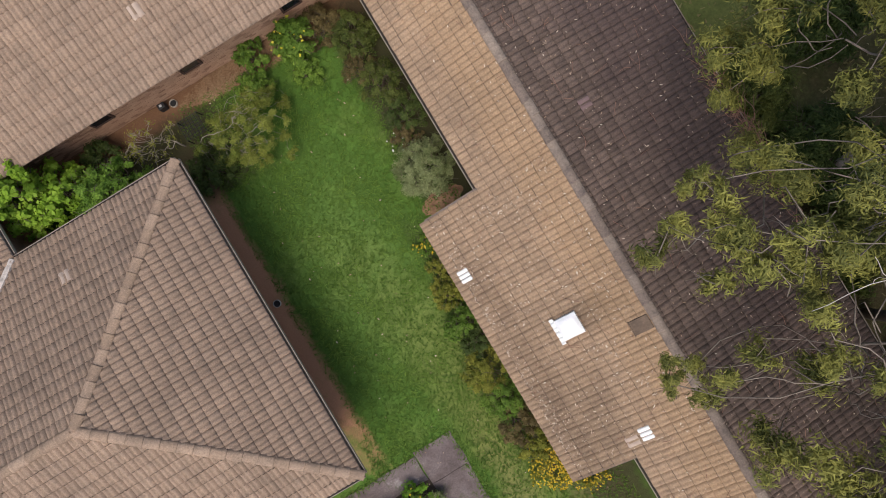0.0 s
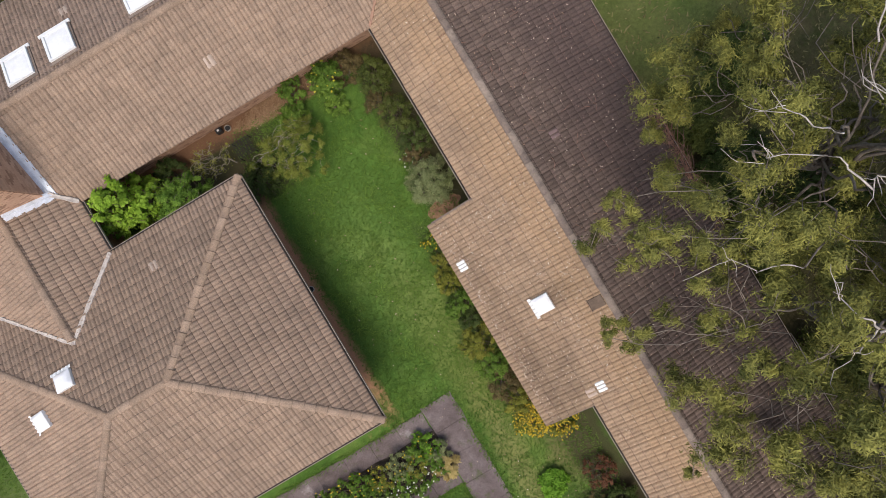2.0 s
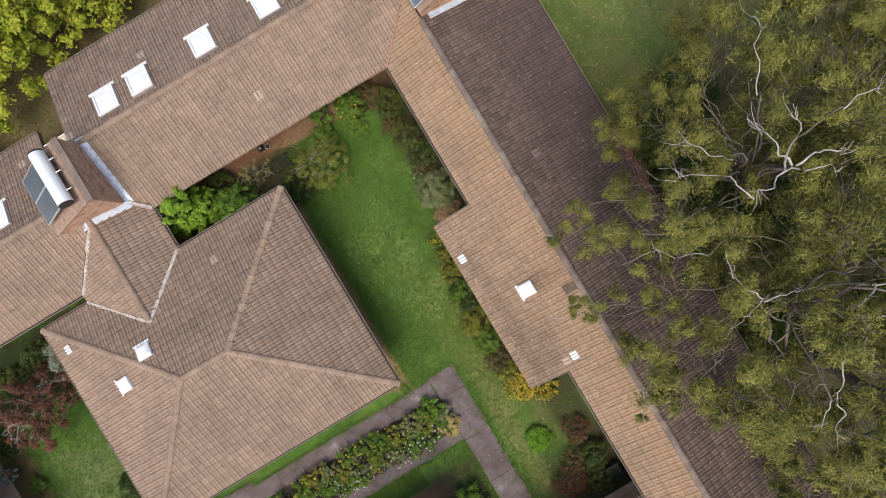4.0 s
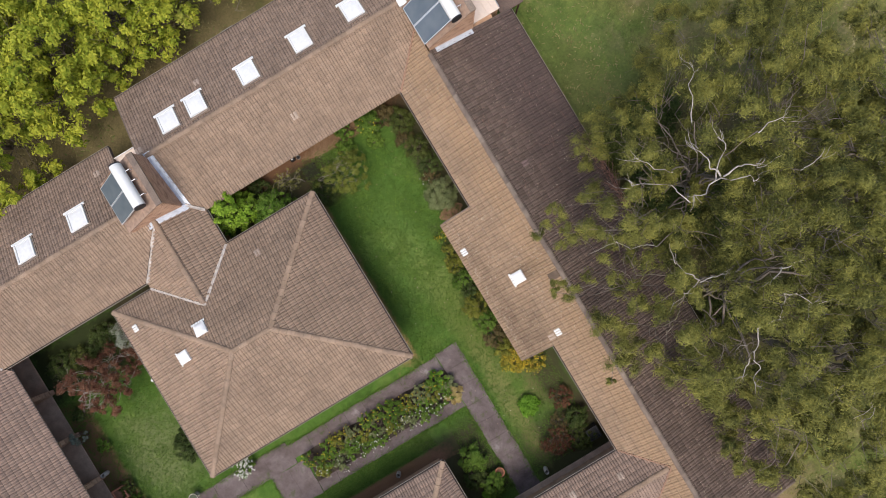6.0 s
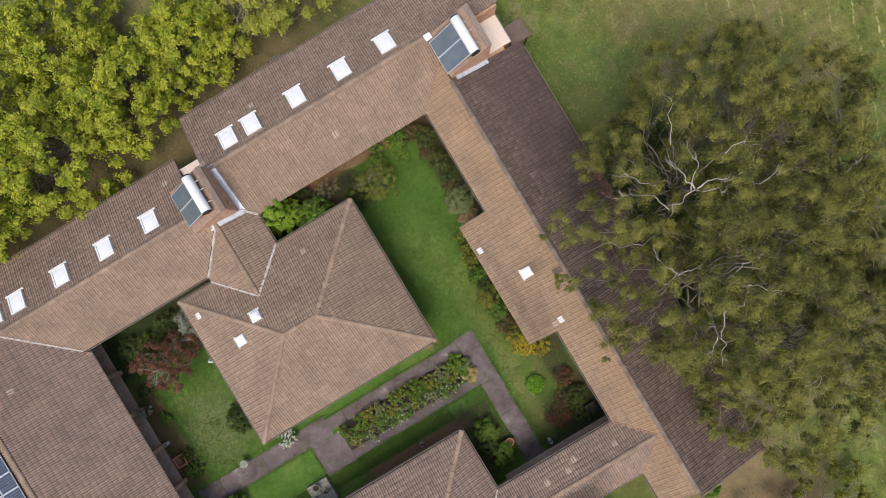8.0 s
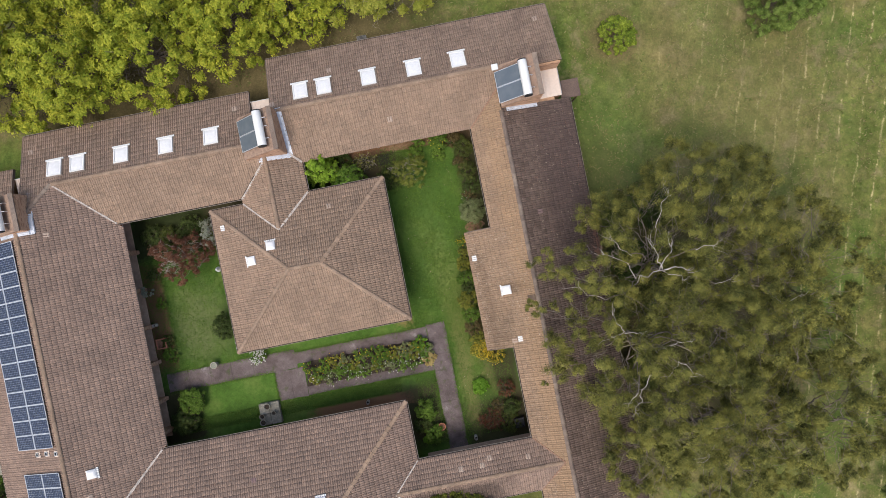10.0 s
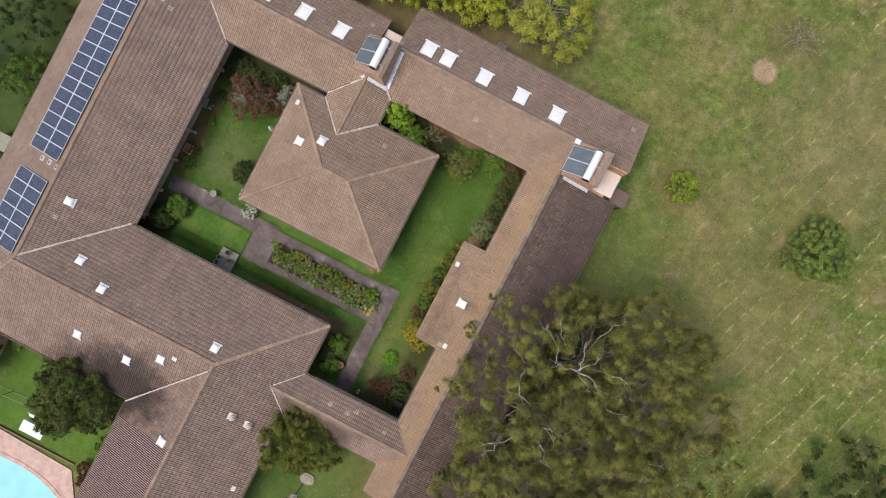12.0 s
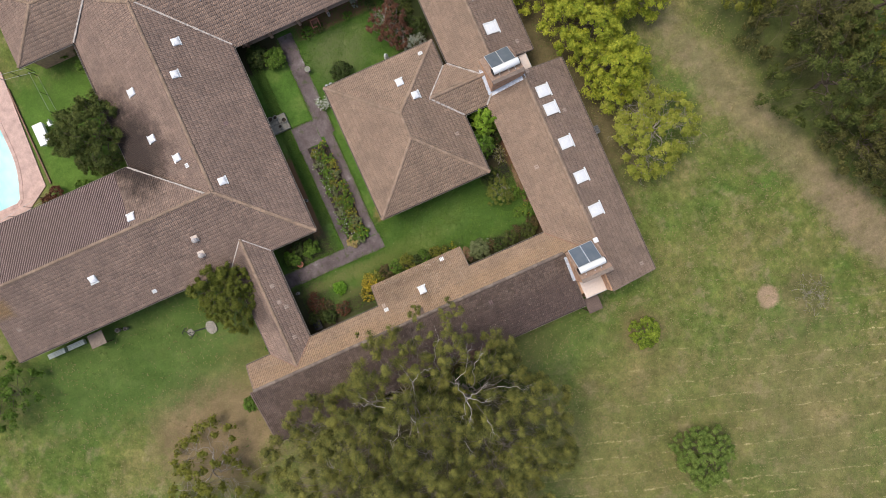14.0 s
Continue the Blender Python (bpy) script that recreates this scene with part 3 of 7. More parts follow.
def lay_tiles(roof, slopes):
    """Tiles on every slope of a roof: up to about 300 whole ones in the picked stretch are pieces of their own, the others are joined; cut tiles are cut."""
    single = 0
    for s in slopes:
        gv = GAUGE * s.cos
        whole, cut = [], []
        for poly in s.polys:
            uv = [((Vector(p) - s.at).dot(s.across), (Vector(p) - s.at).dot(s.up)) for p in poly]
            uv = ccw(uv)
            u0, u1 = min(p[0] for p in uv), max(p[0] for p in uv)
            v0, v1 = min(p[1] for p in uv), max(p[1] for p in uv)
            mine = []
            for j in range(math.floor(v0 / gv + 0.02), math.ceil(v1 / gv - 0.02)):
                for i in range(math.floor(u0 / TILE_W + 0.02), math.ceil(u1 / TILE_W - 0.02)):
                    a, b = i * TILE_W, j * gv
                    r = [(a, b), (a + TILE_W, b), (a + TILE_W, b + gv), (a, b + gv)]
                    share = clip_area(r, uv) / (TILE_W * gv)
                    if share > 0.995:
                        whole.append((a, b))
                    elif share > 0.015:
                        mine.append((a, b))
            cut.append((poly, uv, v0, mine))
        loose = []
        for a, b in whole:
            p = s.at + s.across * (a + TILE_W / 2) + s.up * b
            k = s.pick
            if k and single < 300 and k[0] < p.x < k[2] and k[1] < p.y < k[3]:
                q = s.at + s.across * a + s.up * b
                ob = new("tile", tile_mesh(s.material))
                ob.parent = roof
                ob.matrix_parent_inverse = roof.matrix_world.inverted()
                ob.matrix_basis = s.plane(q.x, q.y) @ pose(0, 0, rng.normal(0, 0.002), rng.normal(0, 0.25), rng.normal(0, 0.5), rng.normal(0, 0.35))
                single += 1
            else:
                loose.append((a, b))
        m = np.array(s.plane(s.at.x, s.at.y))

        def placed(cells):
            c = np.array(cells, float).reshape(-1, 2)
            v = TILE_V[None] + np.stack([c[:, 0], c[:, 1] / s.cos, np.zeros(len(c))], 1)[:, None]
            v[:, :, 2] += rng.normal(0, 0.002, (len(c), 1)) + rng.normal(0, 0.006, (len(c), 1)) * (TILE_V[None, :, 0] - 0.15)
            v[:, :, 1] += rng.normal(0, 0.003, (len(c), 1))
            v = v.reshape(-1, 3) @ m[:3, :3].T + m[:3, 3]
            f = np.array(TILE_F)[None] + 3 * COLS * np.arange(len(c))[:, None, None]
            return v, f.reshape(-1, 4).tolist()

        if loose:
            v, f = placed(loose)
            ob = arrays("laid_tiles", v, f, s.material, roof)
            ob.data.polygons.foreach_set("use_smooth", [True] * len(ob.data.polygons))
            tagged(ob, kind="stuff")
        bm_all = bmesh.new()
        for poly, uv, v0, mine in cut:
            if not mine:
                continue
            v, f = placed(mine)
            me = bpy.data.meshes.new("cut")
            me.from_pydata([tuple(p) for p in v], [], f)
            bm = bmesh.new()
            bm.from_mesh(me)
            n = len(poly)
            for i in range(n):
                p, q = poly[i], poly[(i + 1) % n]
                vp, vq = ((Vector(w) - s.at).dot(s.up) for w in (p, q))
                if abs(vp - v0) < 0.03 and abs(vq - v0) < 0.03:
                    continue
                bmesh.ops.bisect_plane(bm, geom=bm.verts[:] + bm.edges[:] + bm.faces[:], plane_co=(p[0], p[1], 0), plane_no=(q[1] - p[1], p[0] - q[0], 0), clear_outer=True)
            bm.to_mesh(me)
            bm.free()
            bm_all.from_mesh(me)
            bpy.data.meshes.remove(me)
        if bm_all.verts:
            tagged(part("cut_tiles", bm_all, s.material, roof, smooth=True), kind="stuff")
        else:
            bm_all.free()


def deck(slopes, thick=0.12):
    bm = bmesh.new()
    for s in slopes:
        for poly in s.polys:
            lo = [bm.verts.new((x, y, s.height(x, y) - thick)) for x, y in poly]
            hi = [bm.verts.new((x, y, s.height(x, y) - 0.012)) for x, y in poly]
            bm.faces.new(lo[::-1])
            bm.faces.new(hi)
            for i in range(len(poly)):
                j = (i + 1) % len(poly)
                bm.faces.new((lo[i], lo[j], hi[j], hi[i]))
    return bm


def cap_mesh(name, material, length=0.42, r=0.125):
    """A half-round ridge tile along y, wider at its lower end, with a rounded collar."""
    bm = bmesh.new()
    rings = []
    for y, k in ((-0.015, 1.05), (0.02, 1.06), (0.03, 1.0), (length, 0.97)):
        ring = []
        for i in range(8):
            t = math.pi * i / 7
            ring.append(bm.verts.new((math.cos(t) * r * k * 1.15, y, math.sin(t) * r * k * 0.75)))
        rings.append(ring)
    for a, b in zip(rings, rings[1:]):
        for i in range(7):
            bm.faces.new((a[i], a[i + 1], b[i + 1], b[i]))
    bm.faces.new(rings[0][::-1])
    bmesh.ops.recalc_face_normals(bm, faces=bm.faces[:])
    me = bpy.data.meshes.new(name)
    bm.to_mesh(me)
    bm.free()
    me.materials.append(material)
    me.polygons.foreach_set("use_smooth", [len(p.vertices) == 4 for p in me.polygons])
    return me


CAP = cap_mesh("ridge_cap", M_CAP)
CAPG = cap_mesh("ridge_cap", M_CAPGREY)


def caps(roof, a, b, mesh=None, sink=0.0):
    """A row of ridge caps from a up to b."""
    a, b = Vector(a), Vector(b)
    n = max(1, round((b - a).length / 0.40))
    step = (b - a) / n
    y = step.normalized()
    x = y.cross(Vector((0, 0, 1))).normalized()
    z = x.cross(y)
    base = Matrix.Identity(4)
    for k, v in enumerate((x, y, z)):
        for i in range(3):
            base[i][k] = v[i]
    for i in range(n):
        m = base.copy()
        m.translation = a + step * i + z * (0.03 - sink)
        ob = new("ridge_cap", mesh or CAP)
        ob.parent = roof
        ob.matrix_parent_inverse = roof.matrix_world.inverted()
        ob.matrix_basis = m @ pose(rng.normal(0, 0.004), 0, rng.normal(0, 0.004), rng.normal(0, 0.5), rng.normal(0, 1), rng.normal(0, 0.6))


def valley(roof, a, b, width=0.1, lift=0.078, material=None):
    """Bedded mortar along a valley or an abutment, a low uneven strip from a to b."""
    a, b = Vector(a), Vector(b)
    n = max(2, round((b - a).length / 0.18))
    d = (b - a).normalized()
    side = d.cross(Vector((0, 0, 1))).normalized()
    bm = bmesh.new()
    rows = []
    for i in range(n + 1):
        c = a + (b - a) * i / n
        w = width * (0.85 + rng.normal(0, 0.14))
        h = lift + rng.normal(0, 0.004)
        rise = w * 0.707 * PITCH
        rows.append([bm.verts.new(c + side * (k * w) + Vector((0, 0, h + z))) for k, z in ((-1, rise - 0.05), (-0.8, rise + 0.008), (0, 0.012), (0.8, rise + 0.008), (1, rise - 0.05))])
    for p, q in zip(rows, rows[1:]):
        for i in range(4):
            bm.faces.new((p[i], p[i + 1], q[i + 1], q[i]))
    bmesh.ops.recalc_face_normals(bm, faces=bm.faces[:])
    return part("valley_mortar", bm, material or M_MORTAR, roof)


GUTTER = ((0.0, 0.0), (0.0, -0.1), (0.095, -0.1), (0.095, 0.0), (0.08, 0.0), (0.08, -0.07), (0.01, -0.07), (0.01, 0.0))


def gutter(roof, a, b, z, out):
    """An eaves gutter with litter in it and its fascia board."""
    bm = bmesh.new()
    sweep(bm, GUTTER, (a[0], a[1], z), (b[0], b[1], z), out)
    g = part("gutter", bm, M_GUTTER, roof)
    bm = bmesh.new()
    sweep(bm, ((0.012, -0.068), (0.078, -0.068), (0.078, -0.03), (0.045, -0.022), (0.012, -0.034)), (a[0], a[1], z), (b[0], b[1], z), out)
    part("gutter_litter", bm, M_GUTTERDARK, roof)
    bm = bmesh.new()
    sweep(bm, ((-0.03, -0.02), (-0.03, -0.2), (-0.004, -0.2), (-0.004, -0.02)), (a[0], a[1], z), (b[0], b[1], z), out)
    part("fascia", bm, M_TIMBER, roof)


def verge(roof, a, b):
    """Barge board with a mortar edge along a sloping roof end, from a to b."""
    a, b = Vector(a), Vector(b)
    d = b - a
    o = Vector((d.y, -d.x, 0)).normalized()
    bm = bmesh.new()
    p = [bm.verts.new(a + o * u + Vector((0, 0, v))) for u, v in ((-0.05, -0.2), (0.03, -0.2), (0.03, 0.045), (-0.05, 0.045))]
    q = [bm.verts.new(b + o * u + Vector((0, 0, v))) for u, v in ((-0.05, -0.2), (0.03, -0.2), (0.03, 0.045), (-0.05, 0.045))]
    for i in range(4):
        bm.faces.new((p[i], p[(i + 1) % 4], q[(i + 1) % 4], q[i]))
    bm.faces.new(p[::-1])
    bm.faces.new(q)
    bmesh.ops.recalc_face_normals(bm, faces=bm.faces[:])
    part("barge_board", bm, M_CAPGREY, roof)


def walls(house, *polys, z1=2.75):
    for pts in polys:
        bm = bmesh.new()
        prism(bm, ccw(pts), -0.05, z1)
        part("wall", bm, M_WALL, house)


def rect(x0, y0, x1, y1):
    return [(x0, y0), (x1, y0), (x1, y1), (x0, y1)]


def house(name, x, y, label, slopes, category="house"):
    h = thing(name, x, y, 0.0, label, category, "house wings")
    roof = part("roof", deck(slopes), M_DECK, h, "weathered brown concrete roof tiles")
    return h, roof


# ---- ground ----
def ground_sheet():
    """One sheet to the horizon, finer and gently uneven near the house."""
    bm = bmesh.new()
    xs = [-900, -400, -200, -120, -80] + list(range(-60, 61, 4)) + [80, 120, 200, 400, 900]
    grid = [[bm.verts.new((x, y, -0.01 - (0.05 + 0.08 * noise.noise((x * 0.07, y * 0.07, 0))) * (abs(x) > 14 or abs(y) > 26))) for x in xs] for y in xs]
    for j in range(len(xs) - 1):
        for i in range(len(xs) - 1):
            bm.faces.new((grid[j][i], grid[j][i + 1], grid[j + 1][i + 1], grid[j + 1][i]))
    return tagged(part("ground", bm, M_GROUND), "rough mown grass field with straw-coloured mowing lines", "ground", kind="structure")


def blob(cx, cy, rx, ry, seed, n=40, wob=0.22):
    """An uneven closed outline."""
    pts = []
    for i in range(n):
        t = 2 * math.pi * i / n
        k = 1 + wob * (noise.noise((math.cos(t) * 1.4 + seed * 3.1, math.sin(t) * 1.4, seed)) + 0.5 * noise.noise((math.cos(t) * 4, math.sin(t) * 4 + seed, 2.0)))
        pts.append((cx + rx * k * math.cos(t), cy + ry * k * math.sin(t)))
    return pts


def wavy(x0, y0, x1, y1, seed, step=0.35, amp=0.16):
    """A strip's outline with worn edges."""
    pts = []
    c = rect(x0, y0, x1, y1)
    for i in range(4):
        a, b = Vector(c[i]), Vector(c[(i + 1) % 4])
        n = max(1, round((b - a).length / step))
        for k in range(n):
            p = a + (b - a) * k / n
            pts.append((p.x + amp * noise.noise((p.x * 1.3, p.y * 1.3, seed)), p.y + amp * noise.noise((p.x * 1.3, p.y * 1.3, seed + 9.5))))
    return pts


def patch(name, pts, z, material, label, category, kind="structure"):
    bm = bmesh.new()
    f = bm.faces.new([bm.verts.new((x, y, z)) for x, y in ccw(pts)])
    bmesh.ops.triangulate(bm, faces=[f])
    return tagged(part(name, bm, material), label, category, kind=kind)


ground_sheet()
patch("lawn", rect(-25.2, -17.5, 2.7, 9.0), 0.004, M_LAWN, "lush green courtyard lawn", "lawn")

# ---- the house: pavilion and wings round the courtyard ----
EAVE = 2.85
# pavilion
PX0, PX1, PY0, PY1, PZ = -16.85, -4.63, -4.18, 5.85, 2.9
PH = (PY1 - PY0) / 2
PM = (PY0 + PY1) / 2
RE, RW = (PX1 - PH, PM), (PX0 + PH, PM)
pav_s = Slope((0, 1), PX0, PY0, PZ, [[(PX0, PY0), (PX1, PY0), RE, RW]], M_TILE)
pav_e = Slope((-1, 0), PX1, PY0, PZ, [[(PX1, PY0), (PX1, PY1), RE]], M_TILE, (-9.5, -4.1, -4.6, 5.8))
pav_n = Slope((0, -1), PX1, PY1, PZ, [[(PX1, PY1), (PX0, PY1), RW, RE]], M_TILE)
pav_w = Slope((1, 0), PX0, PY1, PZ, [[(PX0, PY1), (PX0, PY0), RW]], M_TILE)
LX = -12.2
LZ = PZ + 2.3 * PITCH
link_e = Slope((-1, 0), -9.9, 5.9, PZ, [[(-9.9, 5.85), (-9.9, 7.94), (-10.6, 8.64), (LX, 8.64), (LX, 3.55)]], M_TILE)
link_w = Slope((1, 0), -14.5, 6.1, PZ, [[(LX, 3.55), (LX, 8.5), (-14.5, 6.2), (-14.5, 5.85)]], M_TILE)
pavilion, r = house("pavilion", -10.7, 0.8, "square brick pavilion under a hipped brown tile roof", [pav_s, pav_e, pav_n, pav_w, link_e, link_w])
walls(pavilion, rect(PX0 + 0.9, PY0 + 0.7, PX1 - 0.95, PY1 - 0.7), rect(-14.0, 5.0, -10.5, 9.2))
PT = PZ + PH * PITCH
lay_tiles(r, [pav_e, pav_s, pav_n, pav_w, link_e, link_w])
for c in ((PX1, PY0), (PX1, PY1)):
    caps(r, (*c, PZ), (*RE, PT))
for c in ((PX0, PY0), (PX0, PY1)):
    caps(r, (*c, PZ), (*RW, PT))
caps(r, (*RW, PT), (*RE, PT))
caps(r, (LX, 3.75, LZ), (LX, 8.6, LZ))
valley(r, (-9.9, 5.85, PZ), (LX, 3.6, LZ - 0.02))
valley(r, (-14.5, 5.9, PZ), (LX, 3.6, LZ - 0.02), 0.07)
valley(r, (-9.9, 7.94, PZ), (-10.6, 8.62, PZ + 0.24))
valley(r, (-14.5, 6.2, PZ - 0.03), (LX, 8.5, PZ + 0.75))
gutter(r, (PX0, PY0), (PX1, PY0), PZ, (0, -1))
gutter(r, (PX1, PY0), (PX1, PY1), PZ, (1, 0))
gutter(r, (-9.9, PY1), (PX1, PY1), PZ, (0, 1))
gutter(r, (PX0, PY1), (-14.6, PY1), PZ, (0, 1))
gutter(r, (PX0, PY0), (PX0, PY1), PZ, (-1, 0))
gutter(r, (-9.9, PY1 + 0.13), (-9.9, 7.9), PZ, (1, 0))

# north wing
NR = 11.5
NZ = EAVE + (NR - 7.94) * PITCH
nor_s = Slope((0, 1), -9.9, 7.94, EAVE, [[(-10.07, 8.12), (2.21, 8.12), (4.4, 10.31), (4.4, NR), (-10.6, NR), (-10.6, 8.65)]], M_TILE, (-9.0, 7.9, 0.0, 10.5))
nor_n = Slope((0, -1), 8.75, 15.45, NZ - (15.45 - NR) * PITCH, [rect(-11.07, NR, 6.9, 15.45), rect(6.9, 11.05, 8.75, 15.45)], M_UMBER)
north_wing, r = house("house_wing", -1.0, 11.5, "long brick wing with skylights in its brown tile roof", [nor_s, nor_n])
walls(north_wing, rect(-10.4, 8.8, 8.15, 14.8))
lay_tiles(r, [nor_s, nor_n])
caps(r, (-10.9, NR, NZ), (4.35, NR, NZ))
valley(r, (2.03, 7.94, EAVE), (4.3, 10.2, EAVE + 2.27 * PITCH), 0.06, material=M_REDMORTAR)
gutter(r, (-9.85, 8.12), (2.0, 8.12), EAVE + 0.06, (0, -1))
gutter(r, (-11.07, 15.45), (8.75, 15.45), NZ - 3.95 * PITCH, (0, 1))
verge(r, (8.75, 11.05, NZ + 0.15), (8.75, 15.45, NZ - 3.95 * PITCH))
verge(r, (-11.07, 15.45, NZ - 3.95 * PITCH), (-11.07, NR, NZ))

# north-west wing
WR = 9.6
WZ = EAVE + (WR - 6.3) * PITCH
wes_s = Slope((0, 1), -23.4, 6.3, EAVE, [[(-23.4, 6.3), (-14.6, 6.3), (LX, 8.65), (LX, WR), (-26.7, WR)]], M_TILE, (-23.0, 6.2, -13.0, 9.5))
wes_n = Slope((0, -1), -12.7, 13.52, WZ - (13.52 - WR) * PITCH, [rect(-28.8, WR, -12.7, 13.52), [(-26.7, WR), (-28.8, WR), (-28.8, 7.5)]], M_UMBER)
west_wing, r = house("house_wing", -20.5, 9.6, "brick wing with skylights in its brown tile roof", [wes_s, wes_n])
walls(west_wing, rect(-28.2, 6.95, -13.3, 12.9))
lay_tiles(r, [wes_s, wes_n])
caps(r, (-26.6, WR, WZ), (-13.3, WR, WZ))
valley(r, (-23.4, 6.3, EAVE), (-26.7, WR, WZ), 0.08)
gutter(r, (-23.3, 6.3), (-14.6, 6.3), EAVE, (0, -1))
gutter(r, (-28.8, 13.52), (-12.7, 13.52), WZ - 3.92 * PITCH, (0, 1))
verge(r, (-12.7, WR, WZ), (-12.7, 13.52, WZ - 3.92 * PITCH))
verge(r, (-28.8, 13.52, WZ - 3.92 * PITCH), (-28.8, 7.6, WZ + 0.68))

# far west wing
FZ = 3.98
far_n = Slope((0, -1), -29.9, 11.45, FZ - 3.75 * PITCH, [rect(-47, 7.7, -29.9, 11.45)], M_UMBER)
far_s = Slope((0, 1), -34.7, 4.4, FZ - 3.3 * PITCH, [[(-47, 4.4), (-34.7, 4.4), (-31.4, 7.7), (-47, 7.7)]], M_MAUVE)
far_wing, r = house("house_wing", -38, 7.7, "far brick wing with a brown tile roof", [far_n, far_s])
walls(far_wing, rect(-46.5, 5.0, -30.5, 10.9))
lay_tiles(r, [far_n, far_s])
caps(r, (-46.9, 7.7, FZ), (-30.7, 7.7, FZ))
verge(r, (-29.9, 7.7, FZ), (-29.9, 11.45, FZ - 3.75 * PITCH))

# east wing
ER = 4.22
EZ = EAVE + (ER - 2.03) * PITCH
eas_w = Slope((1, 0), 2.03 - 6 * GAUGE * COS, 8, EAVE - 6 * GAUGE * COS * PITCH,
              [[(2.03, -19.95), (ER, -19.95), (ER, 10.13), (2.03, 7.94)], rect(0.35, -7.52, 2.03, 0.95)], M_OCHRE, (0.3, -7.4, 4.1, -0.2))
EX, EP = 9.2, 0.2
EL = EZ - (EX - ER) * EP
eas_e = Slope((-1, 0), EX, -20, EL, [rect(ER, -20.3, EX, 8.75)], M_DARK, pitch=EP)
east_wing, r = house("house_wing", 4.2, -6, "long brick wing with an ochre and dark-stained tile roof", [eas_w, eas_e])
walls(east_wing, rect(2.6, -19.5, 8.6, 8.3), z1=2.35)
walls(east_wing, rect(2.62, -19.48, 6.2, 8.28), z1=2.7)
walls(east_wing, rect(0.95, -7.0, 2.6, 0.4), z1=2.1)
lay_tiles(r, [eas_w, eas_e])
caps(r, (ER, -19.95, EZ), (ER, 8.6, EZ), CAPG)
gutter(r, (2.03, 0.95), (2.03, 7.94), EAVE, (-1, 0))
gutter(r, (2.03, -13.95), (2.03, -7.52), EAVE, (-1, 0))
gutter(r, (2.03, -19.95), (2.03, -17.6), EAVE, (-1, 0))
gutter(r, (0.35, -7.52), (0.35, 0.95), EAVE - 1.68 * PITCH, (-1, 0))
gutter(r, (EX, -20.3), (EX, 8.75), EL, (1, 0))
verge(r, (2.03, 0.95, EAVE), (0.35, 0.95, EAVE - 1.68 * PITCH))
verge(r, (0.35, -7.52, EAVE - 1.68 * PITCH), (2.03, -7.52, EAVE))
verge(r, (2.03, -19.95, EAVE), (ER, -19.95, EZ))
verge(r, (ER, -20.3, EZ), (EX, -20.3, EL))
verge(r, (EX, 8.75, EL), (6.9, 8.75, EZ - 2.68 * EP))

# west range
GX = -29.05
GZ = EAVE + (-23.4 - GX) * PITCH
ran_e = Slope((-1, 0), -23.4, -9.75, EAVE, [[(-23.2, -9.6), (-23.2, 6.1), (-26.7, 9.6), (GX, 7.25), (GX, -15.4)]], M_MAUVE, (-27.0, -4.0, -23.3, 4.0))
ran_w = Slope((1, 0), -34.7, 4, GZ - (GX + 34.7) * PITCH, [[(GX, 7.25), (-31.4, 7.5), (-34.7, 4.4), (-34.7, -13.7), (-30.5, -17.9), (GX, -15.75)]], M_MAUVE)
west_range, r = house("house_wing", -29, -4, "broad brick range with solar panels on its brown tile roof", [ran_e, ran_w])
walls(west_range, rect(-34.1, -15, -25.25, 8.0))
lay_tiles(r, [ran_e, ran_w])
caps(r, (GX, -15.6, GZ), (GX, 7.0, GZ))
caps(r, (-26.7, 9.6, WZ), (GX + 0.1, 7.3, GZ - 0.02), CAPG)
valley(r, (-23.4, -9.75, EAVE), (GX, -15.4, GZ), 0.1)
valley(r, (-34.7, 4.4, GZ - 5.65 * PITCH), (-31.4, 7.5, GZ - 2.4 * PITCH), 0.09)
gutter(r, (-23.2, -9.6), (-23.2, 6.1), EAVE - 0.06, (1, 0))
gutter(r, (-34.7, -13.7), (-34.7, 4.4), GZ - 5.65 * PITCH, (-1, 0))

# south wing, and the roofs that meet it in the west
SR = -15.75
SZ = EAVE + (-9.75 - SR) * PITCH
SX = -12.2
sou_n = Slope((0, -1), -6.1, -9.75, EAVE, [[(-23.4, -9.75), (-6.1, -9.75), (SX, -15.85), (GX, -15.75), (GX, -15.4)]], M_MAUVE, (-16.0, -14.0, -7.0, -9.7))
sou_s = Slope((0, 1), -29, -22.1, SZ - (SR + 22.1) * PITCH, [[(-29.05, -21.95), (-17.45, -22.1), (SX, -16.4), (SX, SR), (GX, SR), (-30.5, -17.9)], [(-29.05, -21.95), (-30.5, -17.9), (-32.8, -18.0)]], M_MAUVE)
south_wing, r = house("house_wing", -19, -15.8, "broad brick wing with white skylights in its brown tile roof", [sou_n, sou_s])
walls(south_wing, rect(-28.4, -21.4, -6.8, -10.4))
lay_tiles(r, [sou_n, sou_s])
caps(r, (GX, SR, SZ), (SX, SR, SZ))
caps(r, (-6.1, -9.75, EAVE), (SX, -15.85, SZ))
caps(r, (-30.5, -17.9, SZ - 2.15 * PITCH), (GX, SR, SZ))
caps(r, (-32.8, -18.0, SZ - 2.2 * PITCH), (-30.5, -17.9, SZ - 2.15 * PITCH))
gutter(r, (-23.3, -9.75), (-6.1, -9.75), EAVE, (0, 1))
gutter(r, (-29.0, -22.1), (-17.5, -22.1), SZ - 6.35 * PITCH, (0, -1))
QZ = SZ - 2.2 * PITCH
